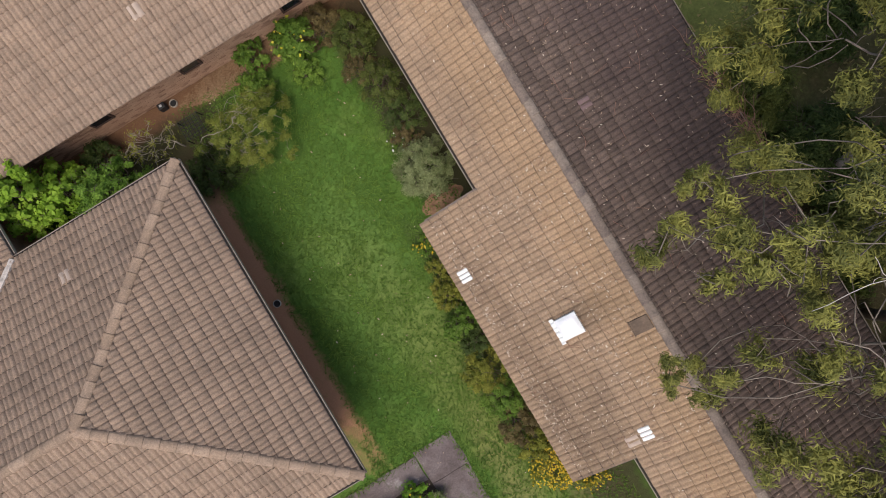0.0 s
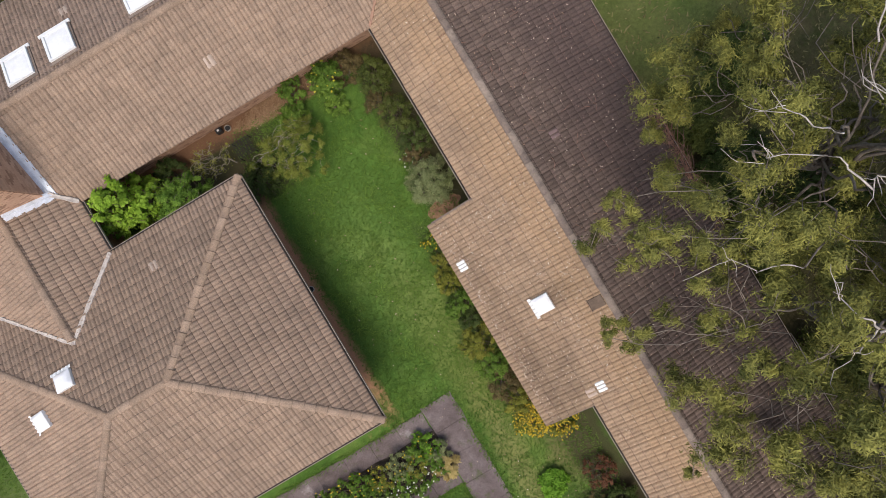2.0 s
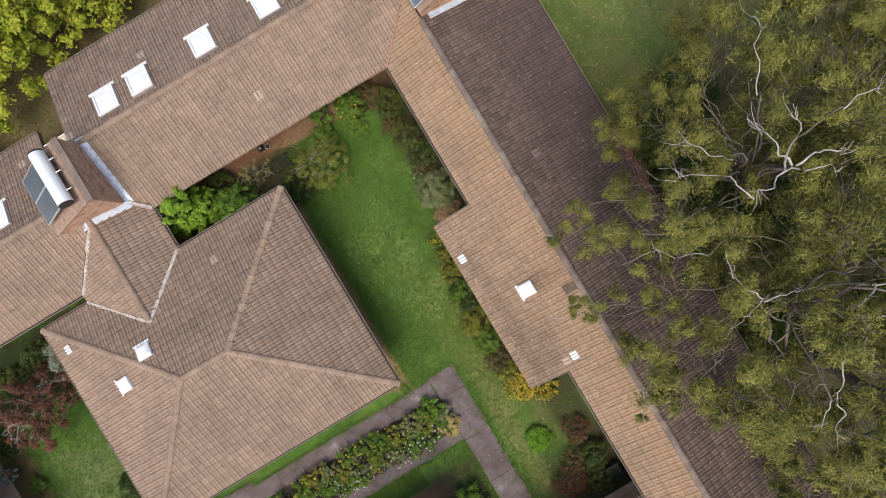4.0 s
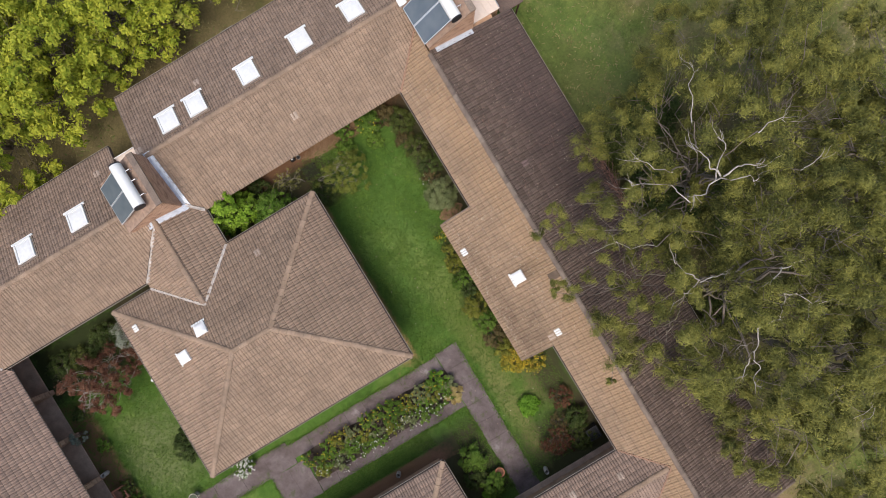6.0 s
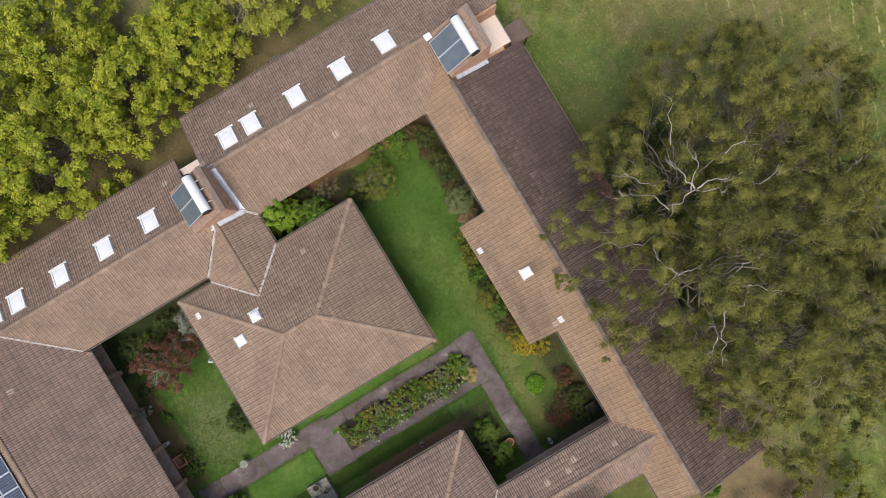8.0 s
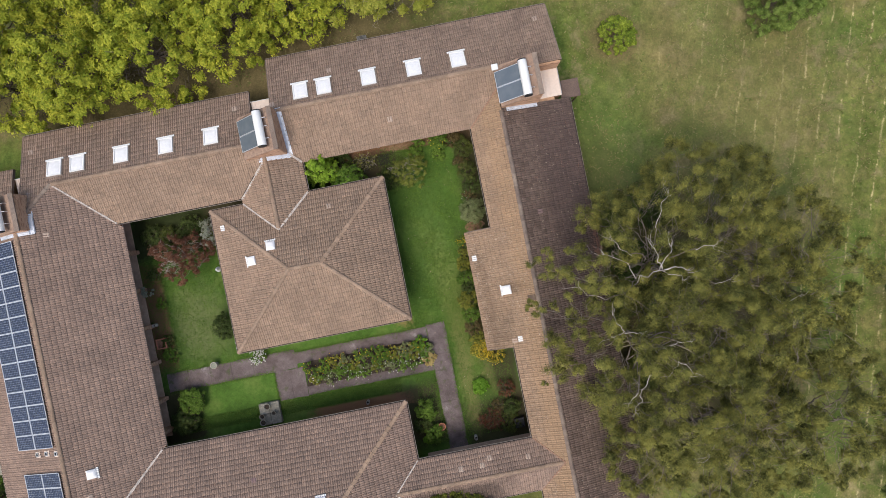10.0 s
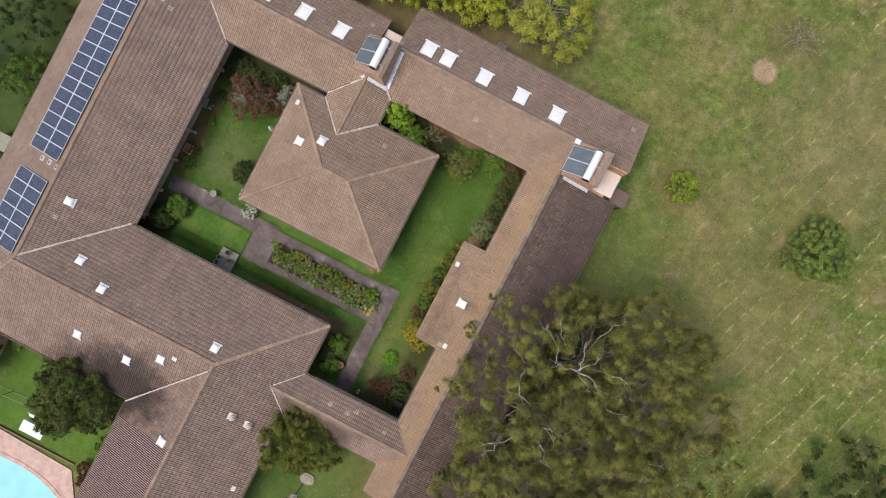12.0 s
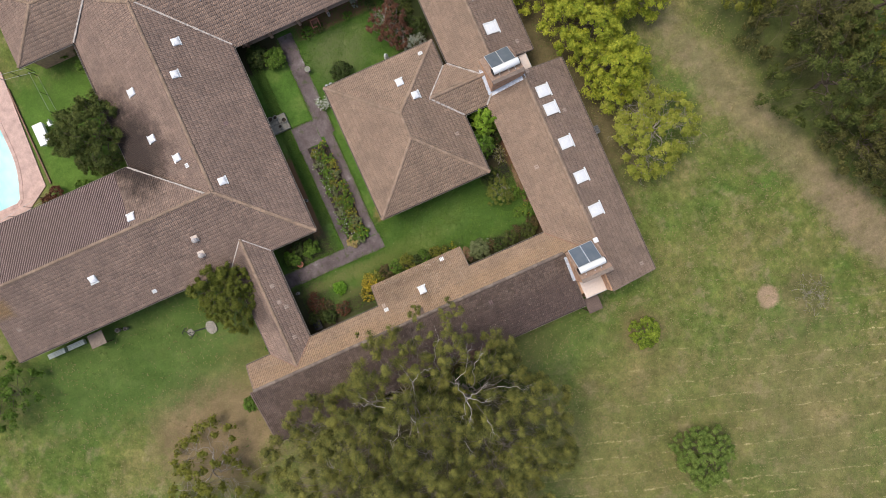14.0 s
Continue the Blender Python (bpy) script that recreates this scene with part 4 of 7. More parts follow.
cor_n = Slope((0, -1), -34, -13.85, QZ - 4.1 * PITCH, [[(-30.5, -17.95), (-34.6, -13.85), (-44, -13.85), (-44, -17.95)]], M_MAUVE)
cor_e = Slope((-1, 0), -29.0, -22, QZ - 3.7 * PITCH, [[(-29.0, -22.05), (-29.0, -27.15), (-32.7, -23.45), (-32.7, -18.2)]], M_UMBER)
cor_s = Slope((0, 1), -29, -27.15, QZ - 3.7 * PITCH, [[(-29.0, -27.15), (-32.7, -23.45), (-36.4, -27.15)]], M_MAUVE)
cor_w = Slope((1, 0), -36.4, -27, QZ - 3.7 * PITCH, [[(-36.4, -27.15), (-32.7, -23.45), (-32.7, -18.2), (-36.4, -18.2)]], M_MAUVE)
corner_wing, r = house("house_wing", -32.7, -22, "hipped brick corner wing with a brown tile roof", [cor_n, cor_e, cor_s, cor_w])
walls(corner_wing, rect(-35.8, -26.5, -29.6, -17), rect(-43, -17, -33, -14.4))
lay_tiles(r, [cor_n, cor_e, cor_s, cor_w])
caps(r, (-32.7, -18.1, QZ), (-32.7, -23.45, QZ))
caps(r, (-29.0, -27.15, QZ - 3.7 * PITCH), (-32.7, -23.45, QZ))
caps(r, (-36.4, -27.15, QZ - 3.7 * PITCH), (-32.7, -23.45, QZ))
caps(r, (-44, -17.95, QZ), (-32.8, -17.95, QZ))
valley(r, (-29.0, -22.0, QZ - 3.7 * PITCH), (-32.7, -18.1, QZ), 0.09)
valley(r, (-34.6, -13.85, QZ - 4.1 * PITCH), (-30.5, -17.9, QZ), 0.09)
gutter(r, (-29.0, -27.15), (-29.0, -22.1), QZ - 3.7 * PITCH, (1, 0))

# south-west range
TZ = EAVE + (-6.1 - SX) * PITCH
low_e = Slope((-1, 0), -6.1, -37.8, EAVE, [[(-6.1, -37.45), (-6.1, -9.75), (SX, -15.85), (SX, -36.4)]], M_MAUVE)
low_w = Slope((1, 0), -17.45, -22.1, TZ - (SX + 17.45) * PITCH, [[(-17.45, -22.1), (SX, -16.4), (SX, -23.0), (-17.45, -23.3)]], M_MAUVE)
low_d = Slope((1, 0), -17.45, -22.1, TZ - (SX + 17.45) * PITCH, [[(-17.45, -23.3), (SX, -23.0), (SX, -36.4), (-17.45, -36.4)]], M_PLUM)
low_range, r = house("house_wing", -12, -27, "long brick range, half its tile roof brown and half nearly black", [low_e, low_w, low_d])
walls(low_range, rect(-16.8, -35.9, -6.8, -16.0))
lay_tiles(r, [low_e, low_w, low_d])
caps(r, (SX, -36.4, TZ), (SX, -15.9, TZ))
valley(r, (-17.45, -22.1, TZ - 5.25 * PITCH), (SX, -16.3, TZ - 0.1), 0.09)
gutter(r, (-6.1, -37.45), (-6.1, -17.6), EAVE, (1, 0))
gutter(r, (-6.1, -13.95), (-6.1, -9.75), EAVE, (1, 0))
gutter(r, (-17.45, -36.4), (-17.45, -22.2), TZ - 5.25 * PITCH, (-1, 0))
verge(r, (SX, -36.4, TZ), (-6.1, -37.45, EAVE))

# connecting passage
CR = -15.8
CZ = EAVE + 1.85 * PITCH
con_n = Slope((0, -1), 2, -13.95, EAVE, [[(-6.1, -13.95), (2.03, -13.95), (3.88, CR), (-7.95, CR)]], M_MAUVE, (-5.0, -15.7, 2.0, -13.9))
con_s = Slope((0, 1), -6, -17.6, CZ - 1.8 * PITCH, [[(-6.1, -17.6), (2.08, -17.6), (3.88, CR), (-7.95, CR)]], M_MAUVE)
passage, r = house("house_passage", -2, -15.8, "narrow brick passage with a gabled brown tile roof", [con_n, con_s])
walls(passage, rect(-6.8, -17.0, 2.7, -14.9))
lay_tiles(r, [con_n, con_s])
caps(r, (-7.9, CR, CZ), (3.7, CR, CZ))
valley(r, (-6.1, -13.95, EAVE), (-7.95, CR, CZ), 0.06)
valley(r, (-6.1, -17.6, EAVE), (-7.95, CR, CZ), 0.06)
valley(r, (2.03, -13.95, EAVE), (3.88, CR, CZ), 0.05, material=M_REDMORTAR)
valley(r, (2.08, -17.6, EAVE), (3.88, CR, CZ), 0.05, material=M_REDMORTAR)
gutter(r, (-6.1, -13.95), (2.03, -13.95), EAVE, (0, 1))
gutter(r, (-6.1, -17.6), (2.03, -17.6), CZ - 1.8 * PITCH, (0, -1))

# ---- brick towers with solar water heaters ----
def brick_mesh(name, l, h, d):
    bm = bmesh.new()
    box(bm, 0.004, 0, 0.004, l - 0.008, d, h - 0.008)
    me = bpy.data.meshes.new(name)
    bm.to_mesh(me)
    bm.free()
    me.materials.append(M_BRICK)
    return me


BRICK = brick_mesh("brick", 0.24, 0.086, 0.03)


def brick_face(owner, a, b, z0, z1, top=None, limit=300, count=0):
    """Courses of bricks on the upright face from a to b (plan points, the outside on the right hand); top(s): a sloping upper edge."""
    a, b = Vector(a), Vector(b)
    l = (b - a).length
    d = (b - a) / l
    o = Vector((d.y, -d.x))
    m0 = Matrix(((d.x, o.x, 0, 0), (d.y, o.y, 0, 0), (0, 0, 1, 0), (0, 0, 0, 1)))
    verts, faces = [], []
    u, w = (0.004, 0.232), (0.004, 0.078)
    base = [(x, y, z) for y in (0.0, 0.03) for x, z in ((u[0], w[0]), (u[1], w[0]), (u[1], w[1]), (u[0], w[1]))]
    polys = [(4, 5, 6, 7), (0, 1, 5, 4), (1, 2, 6, 5), (2, 3, 7, 6), (3, 0, 4, 7)]
    for j in range(int((z1 - z0) / 0.086)):
        z = z0 + j * 0.086
        s = -0.12 * (j % 2)
        while s < l - 0.1:
            c = max(0.0, s)
            k = min(0.24, l - c, s + 0.24 - c) / 0.24
            if k > 0.2 and (top is None or z + 0.06 < top((c + 0.12) / l)):
                m = m0.copy()
                p = a + d * c
                m.translation = (p.x, p.y, z)
                m = m @ pose(0, rng.normal(0, 0.0015), 0, 0, 0, rng.normal(0, 0.25)) @ Matrix.Diagonal((k, 1, 1, 1))
                if count < limit:
                    ob = new("brick", BRICK)
                    ob.parent = owner
                    ob.matrix_parent_inverse = owner.matrix_world.inverted()
                    ob.matrix_basis = m
                    count += 1
                else:
                    n = len(verts)
                    verts += [tuple(m @ Vector(v)) for v in base]
                    faces += [tuple(n + i for i in f) for f in polys]
            s += 0.24
    if verts:
        tagged(arrays("laid_bricks", verts, faces, M_BRICK, owner), kind="stuff")
    return count


def tower(x0, x1, y0, y1, z0, ztop, zlow, label):
    t = thing("brick_tower", (x0 + x1) / 2, (y0 + y1) / 2, 2.4, label, "tower", "brick towers")
    bm = bmesh.new()
    prof = [(x0, 2.4), (x1, 2.4), (x1, ztop), (x1 - 0.26, ztop + 0.02), (x0, zlow)]
    p = [bm.verts.new((x, y0, z)) for x, z in prof]
    q = [bm.verts.new((x, y1, z)) for x, z in prof]
    for i in range(5):
        bm.faces.new((p[i], p[(i + 1) % 5], q[(i + 1) % 5], q[i]))
    bm.faces.new(p[::-1])
    bm.faces.new(q)
    bmesh.ops.recalc_face_normals(bm, faces=bm.faces[:])
    shaft = part("shaft", bm, M_WALL, t)
    n = brick_face(shaft, (x1, y0), (x1, y1), z0, ztop - 0.02)
    n = brick_face(shaft, (x0, y0), (x1, y0), z0, ztop - 0.02, lambda s: zlow + (ztop - zlow) * min(1, s * 1.1), count=n)
    bm = bmesh.new()
    box(bm, x1 - 0.27, y0 - 0.05, ztop + 0.01, x1 + 0.05, y1 + 0.05, ztop + 0.09, 0.02)
    part("coping", bm, M_CAPGREY, t)
    bm = bmesh.new()
    v = [bm.verts.new(c) for c in ((x0 - 0.06, y0 - 0.04, zlow + 0.03), (x1 - 0.25, y0 - 0.04, ztop + 0.05), (x1 - 0.25, y1 + 0.04, ztop + 0.05), (x0 - 0.06, y1 + 0.04, zlow + 0.03))]
    w = [bm.verts.new(c.co - Vector((0, 0, 0.06))) for c in v]
    bm.faces.new(v)
    bm.faces.new(w[::-1])
    for i in range(4):
        bm.faces.new((w[i], w[(i + 1) % 4], v[(i + 1) % 4], v[i]))
    part("roof_sheet", bm, M_LEDGE, t, "sloping weathered brown top")
    return t


def flashing(owner, pts, width, out, lift=0.06):
    """A dressed sheet of lead along pts (on the roof), turned up against the wall; out: the plan direction away from the wall."""
    bm = bmesh.new()
    o = Vector((out[0], out[1], 0)).normalized()
    rows = []
    for p in pts:
        p = Vector(p)
        rows.append([bm.verts.new(p + o * u + Vector((0, 0, z))) for u, z in ((0.004, 0.2), (0.02, lift + 0.02), (width * 0.45, lift + 0.03), (width * 0.5, lift + 0.005), (width, lift), (width + 0.02, lift - 0.08))])
    for a, b in zip(rows, rows[1:]):
        for i in range(5):
            bm.faces.new((a[i], a[i + 1], b[i + 1], b[i]))
    bmesh.ops.recalc_face_normals(bm, faces=bm.faces[:])
    part("flashing", bm, M_FLASH, owner, "pale lead flashing")


t1 = tower(-13.35, -10.72, 8.66, 11.42, 3.25, 5.42, 4.05, "square orange brick tower with a sloping top above the roofs")
flashing(t1, [(-10.72, y, nor_s.height(0, y)) for y in np.linspace(8.3, 11.6, 12)], 0.34, (1, 0), 0.08)
flashing(t1, [(x, 8.66, min(link_e.height(x, 8), link_w.height(x, 8))) for x in np.linspace(-13.2, -10.5, 10)], 0.3, (0, -1), 0.08)
t2 = tower(4.3, 6.88, 8.78, 11.42, 2.9, 5.42, 4.05, "square orange brick tower at the corner of two wings")
flashing(t2, [(x, 8.78, eas_e.height(x, 8)) for x in np.linspace(4.6, 6.8, 8)], 0.26, (0, -1), 0.08)
bm = bmesh.new()
box(bm, 4.05, 11.2, NZ + 0.02, 4.5, 11.62, NZ + 0.2, 0.06)
part("mortar_cap", bm, M_WHITE, t2, "white mortar cap at the ridge end")
t3 = tower(-30.75, -28.25, 6.72, 9.15, 4.0, 5.5, 4.3, "square orange brick tower beside the solar panels")
flashing(t3, [(-28.25, y, max(ran_e.height(-28.2, y), 3.9) - max(0, y - 7.5) * 0.3) for y in np.linspace(6.5, 9.4, 10)], 0.3, (1, 0), 0.1)
flashing(t3, [(x, 6.72, min(ran_e.height(x, 0), ran_w.height(x, 0))) for x in np.linspace(-30.4, -28.0, 8)], 0.26, (0, -1), 0.09)
# brick wall below the raised end of the north roof
bm = bmesh.new()
box(bm, 6.9, 10.95, 2.3, 8.68, 11.1, NZ + 0.08)
w = part("wall", bm, M_WALL, north_wing)
brick_face(w, (6.9, 10.95), (8.68, 10.95), 2.7, NZ + 0.05)


def flat_roof(x0, y0, x1, y1, z, rail):
    t = thing("flat_roof", (x0 + x1) / 2, (y0 + y1) / 2, 0, "small flat roof of cream sheet metal beside a tower", "roof", "flat roofs")
    bm = bmesh.new()
    box(bm, x0 + 0.05, y0 + 0.05, -0.02, x1 - 0.05, y1 - 0.05, z - 0.08)
    part("wall", bm, M_WALL, t)
    bm = bmesh.new()
    box(bm, x0, y0, z - 0.08, x1, y1, z, 0.015)
    for k in range(1, 5):
        x = x0 + (x1 - x0) * k / 5
        box(bm, x - 0.012, y0 + 0.02, z, x + 0.012, y1 - 0.02, z + 0.025)
    part("sheet", bm, M_CREAM, t)
    bm = bmesh.new()
    a, b = rail
    rod(bm, (*a, z + 0.12), (*b, z + 0.12), 0.025, 6)
    for k in range(4):
        p = Vector(a).lerp(Vector(b), k / 3)
        rod(bm, (p.x, p.y, z - 0.02), (p.x, p.y, z + 0.12), 0.018, 6)
    part("rail", bm, M_STEEL, t)


flat_roof(-12.66, 11.46, -11.1, 12.78, 2.75, ((-12.66, 12.74), (-11.1, 12.74)))
flat_roof(6.95, 9.02, 8.7, 10.92, 2.84, ((8.66, 9.1), (8.66, 10.9)))
flat_roof(-29.85, 9.2, -28.85, 10.75, 2.75, ((-29.8, 10.7), (-28.9, 10.7)))
porch = thing("porch_roof", 9.8, 9.3, 0, "low dark sheet roof over a side door", "porch")
bm = bmesh.new()
box(bm, 8.72, 8.82, 2.3, 10.1, 10.1, 2.38, 0.02)
part("sheet", bm, M_DARK, porch)
for y in (8.95, 9.95):
    bm = bmesh.new()
    rod(bm, (9.95, y, -0.02), (9.95, y, 2.32), 0.05, 8)
    part("post", bm, M_TIMBER, porch)


def water_heater(x, y, z, name_label):
    """Roof water heater: a white tank along y above two glazed collectors that slope down to the west."""
    h = thing("solar_water_heater", x, y, z, name_label, "water heater", "solar water heaters")
    bm = bmesh.new()
    prev = None
    for yy, r in ((-1.14, 0.27), (-1.11, 0.29), (-0.4, 0.29), (0.4, 0.29), (1.11, 0.29), (1.14, 0.27)):
        ring = [bm.verts.new((x + math.cos(a) * r, y + yy, z + 0.2 + math.sin(a) * r)) for a in np.linspace(0, 2 * math.pi, 25)[:-1]]
        if prev:
            for i in range(24):
                bm.faces.new((prev[i], prev[(i + 1) % 24], ring[(i + 1) % 24], ring[i]))
        prev = ring
    bmesh.ops.recalc_face_normals(bm, faces=bm.faces[:])
    part("tank", bm, M_WHITE, h, "white enamel tank", smooth=True)
    for s in (-1, 1):
        bm = bmesh.new()
        rod(bm, (x, y + s * 1.12, z + 0.2), (x, y + s * 1.2, z + 0.2), 0.275, 24)
        part("end_cap", bm, M_BLACK, h, "black end cap")
    run, drop = 1.55, 1.14
    ang = math.degrees(math.atan2(drop, run))
    ln = math.hypot(run, drop)
    for s in (-1, 1):
        m = pose(x - 0.2, y + s * 0.53, z + 0.12) @ pose(0, 0, 0, 0, -ang, 0)
        bm = bmesh.new()
        box(bm, -ln, -0.52, -0.07, 0, 0.52, 0.0, 0.008, m)
        c = part("collector", bm, M_ALU, h)
        bm = bmesh.new()
        box(bm, -ln + 0.04, -0.485, 0.0, -0.04, 0.485, 0.006, 0, m)
        part("glazing", bm, M_COLLECTOR, c, "grey-blue collector glass")
    bm = bmesh.new()
    for yy in (-0.7, 0.1, 0.65):
        rod(bm, (x + 0.24, y + yy, z + 0.22), (x + 0.5, y + yy, z + 0.2), 0.018, 6)
        rod(bm, (x + 0.5, y + yy, z + 0.22), (x + 0.5, y + yy, z - 0.2), 0.018, 6)
    part("bracket", bm, M_ALU, h)
    bm = bmesh.new()
    rod(bm, (x - 0.1, y + 1.2, z + 0.2), (x - 0.25, y + 1.26, z - 0.1), 0.02, 6)
    rod(bm, (x - 0.25, y + 1.26, z - 0.1), (x - 1.7, y + 1.13, z - 1.12), 0.02, 6)
    part("pipe", bm, M_COPPER, h)
    return h


water_heater(-11.62, 10.1, 5.42, "white roof tank with two solar collectors on a tower")
water_heater(5.86, 9.95, 5.42, "white roof tank with two solar collectors at the corner")
water_heater(-29.35, 7.98, 5.5, "white roof tank with two solar collectors beside solar panels")

# ---- solar panels ----


def solar_array(label, x0, y0, rows):
    """Two rows of framed panels, one above the other, on the west slope; every panel carries its own sheet of cells."""
    t = thing("solar_array", x0, y0, ran_w.height(x0, y0), label, "solar panels", "solar arrays")
    w, l = 0.985, 1.64
    cw, cl = (w - 0.08) / 6, (l - 0.1) / 10
    for c in (0, 1):
        for r in range(rows):
            m = ran_w.plane(x0 + c * 1.575, y0 + r * 1.0 + 1.0, 0.16)
            bm = bmesh.new()
            for a in ((0, 0, w, 0.03), (0, l - 0.03, w, l), (0, 0.03, 0.03, l - 0.03), (w - 0.03, 0.03, w, l - 0.03)):
                box(bm, a[0], a[1], 0, a[2], a[3], 0.045, 0, m)
            p = part("solar_panel", bm, M_ALU, t, "dark blue panel with a silver frame")
            bm = bmesh.new()
            box(bm, 0.03, 0.03, 0.004, w - 0.03, l - 0.03, 0.032, 0, m)
            part("backing", bm, M_BUS, p)
            bm = bmesh.new()
            for i in range(6):
                for j in range(10):
                    x, y, g = 0.04 + i * cw, 0.05 + j * cl, 0.007
                    bm.faces.new([bm.verts.new(m @ Vector(v)) for v in ((x + g, y + g, 0.036), (x + cw - g, y + g, 0.036), (x + cw - g, y + cl - g, 0.036), (x + g, y + cl - g, 0.036))])
            part("cell_sheet", bm, M_CELL, p)
    for c in (0, 1):
        for y in (0.35, l - 0.35):
            bm = bmesh.new()
            box(bm, -rows * 1.0 + 1.0, y - 0.02, -0.12, 1.0, y + 0.02, 0.0, 0, ran_w.plane(x0 + c * 1.575, y0 + 1.0, 0.16))
            part("rail", bm, M_ALU, t)


solar_array("long array of dark blue solar panels on the tile roof", -32.5, -7.75, 14)
solar_array("short array of dark blue solar panels on the tile roof", -32.45, -15.42, 6)

# ---- skylights and other things on the roofs ----


def frame_skylight():
    """Raised white tray frame with pale glazing and a wide sill flashing at its lower side; x across, y up the slope, base at the middle."""
    s = thing("skylight", 0, 0, 0, "large white-framed skylight with milky glazing", "skylight", "white-framed skylights")
    bm = bmesh.new()
    w, l = 0.5, 0.6
    for x0, y0, x1, y1 in ((-w, -l, w, -l + 0.09), (-w, l - 0.09, w, l), (-w, -l + 0.09, -w + 0.09, l - 0.09), (w - 0.09, -l + 0.09, w, l - 0.09)):
        box(bm, x0, y0, 0, x1, y1, 0.15, 0.012)
    part("frame", bm, M_WHITE, s, "white frame")
    bm = bmesh.new()
    n = 8
    g = [[bm.verts.new((-0.41 + 0.82 * i / n, -0.51 + 1.02 * j / n, 0.10 + 0.05 * (1 - (2 * i / n - 1) ** 4) * (1 - (2 * j / n - 1) ** 4))) for i in range(n + 1)] for j in range(n + 1)]
    for j in range(n):
        for i in range(n):
            bm.faces.new((g[j][i], g[j][i + 1], g[j + 1][i + 1], g[j + 1][i]))
    part("glazing", bm, M_ACRYLIC, s, "milky glazing", smooth=True)
    bm = bmesh.new()
    box(bm, -0.62, -0.72, 0.03, 0.62, -0.6, 0.11, 0.02)
    part("sill_flashing", bm, M_WHITE, s)
    bm = bmesh.new()
    box(bm, -0.58, -0.6, 0.02, -0.5, 0.68, 0.07)
    box(bm, 0.5, -0.6, 0.02, 0.58, 0.68, 0.07)
    box(bm, -0.58, 0.6, 0.021, 0.58, 0.72, 0.068)
    part("side_flashing", bm, M_CAPGREY, s)
    return s


def dome_skylight(w, label):
    """White pillow dome on a kerb, with a wavy white apron over the tiles below it."""
    s = thing("skylight", 0, 0, 0, label, "skylight", "white dome skylights")
    bm = bmesh.new()
    box(bm, -w / 2, -w / 2, 0, w / 2, w / 2, 0.12, 0.01)
    part("kerb", bm, M_WHITE, s)
    bm = bmesh.new()
    n = 10
    g = [[bm.verts.new((w * 0.49 * (2 * i / n - 1), w * 0.49 * (2 * j / n - 1), 0.124 + 0.16 * w * (1 - (2 * i / n - 1) ** 4) * (1 - (2 * j / n - 1) ** 4))) for i in range(n + 1)] for j in range(n + 1)]
    for j in range(n):
        for i in range(n):
            bm.faces.new((g[j][i], g[j][i + 1], g[j + 1][i + 1], g[j + 1][i]))
    part("dome", bm, M_ACRYLIC, s, "milky dome", smooth=True)
    bm = bmesh.new()
    k = 24
    xs = [-w * 0.62 + w * 1.24 * i / k for i in range(k + 1)]
    rows = [[bm.verts.new((x, y, 0.03 + 0.062 * abs(math.sin(math.pi * x / 0.15)) ** 0.7 + d)) for x in xs] for y, d in ((-w / 2 - 0.13, -0.03), (-w / 2 - 0.115, 0.008), (-w / 2, 0.015))]
    for a, b in zip(rows, rows[1:]):
        for i in range(k):
            bm.faces.new((a[i], a[i + 1], b[i + 1], b[i]))
    part("apron", bm, M_WHITE, s, "wavy white apron")
    return s


def place(proto, spots):
    """Puts the thing at the first of the spots (slope, x, y, lift) and copies at the others."""
    for k, (s, x, y, lift) in enumerate(spots):
        m = s.plane(x, y, lift)
        if k == 0:
            proto.matrix_basis = m
        else:
            copy_thing(proto, m)


place(frame_skylight(), [(nor_n, x, 12.5, 0.03) for x in (-8.9, -7.28, -4.19, -1.07, 1.98)] + [(wes_n, x, 10.7, 0.03) for x in (-26.39, -24.79, -21.74, -18.64, -15.5)]
      + [(far_n, x, 8.8, 0.03) for x in (-32.9, -36.0, -39.2)])
place(dome_skylight(0.62, "square white dome skylight on the tile roof"),
      [(pav_w, -14.36, 1.88, 0.05), (pav_n, -12.85, 2.6, 0.05), (eas_w, 2.3, -3.5, 0.05), (sou_n, -24.85, -13.72, 0.05), (sou_n, -22.27, -14.77, 0.05), (sou_s, -22.7, -18.8, 0.05), (sou_s, -18.5, -18.84, 0.05),
       (sou_s, -16.05, -17.4, 0.05), (sou_n, -12.72, -14.8, 0.05), (low_w, -13.0, -22.8, 0.05), (low_e, -9.82, -28.06, 0.05), (ran_e, -27.6, -10.07, 0.05), (cor_n, -32.6, -16.6, 0.05)])


def vent_tiles(n, label):
    """A short run of white rolled vent tiles."""
    v = thing("roof_vent", 0, 0, 0, label, "roof vent", "white roof vents")
    for i in range(n):
        bm = bmesh.new()
        x = (i - (n - 1) / 2) * 0.13
        prev = None
        for y, r in ((-0.165, 0.05), (-0.14, 0.06), (0.14, 0.06), (0.165, 0.048)):
            ring = [bm.verts.new((x + math.cos(a) * r, y, 0.01 + math.sin(a) * r * 0.75)) for a in np.linspace(0, math.pi, 8)]
            if prev:
                for j in range(7):
                    bm.faces.new((prev[j], prev[j + 1], ring[j + 1], ring[j]))
            else:
                bm.faces.new(ring)
            prev = ring
        bm.faces.new(prev[::-1])
        bmesh.ops.recalc_face_normals(bm, faces=bm.faces[:])
        part("roll", bm, M_WHITE, v, smooth=False)
    return v


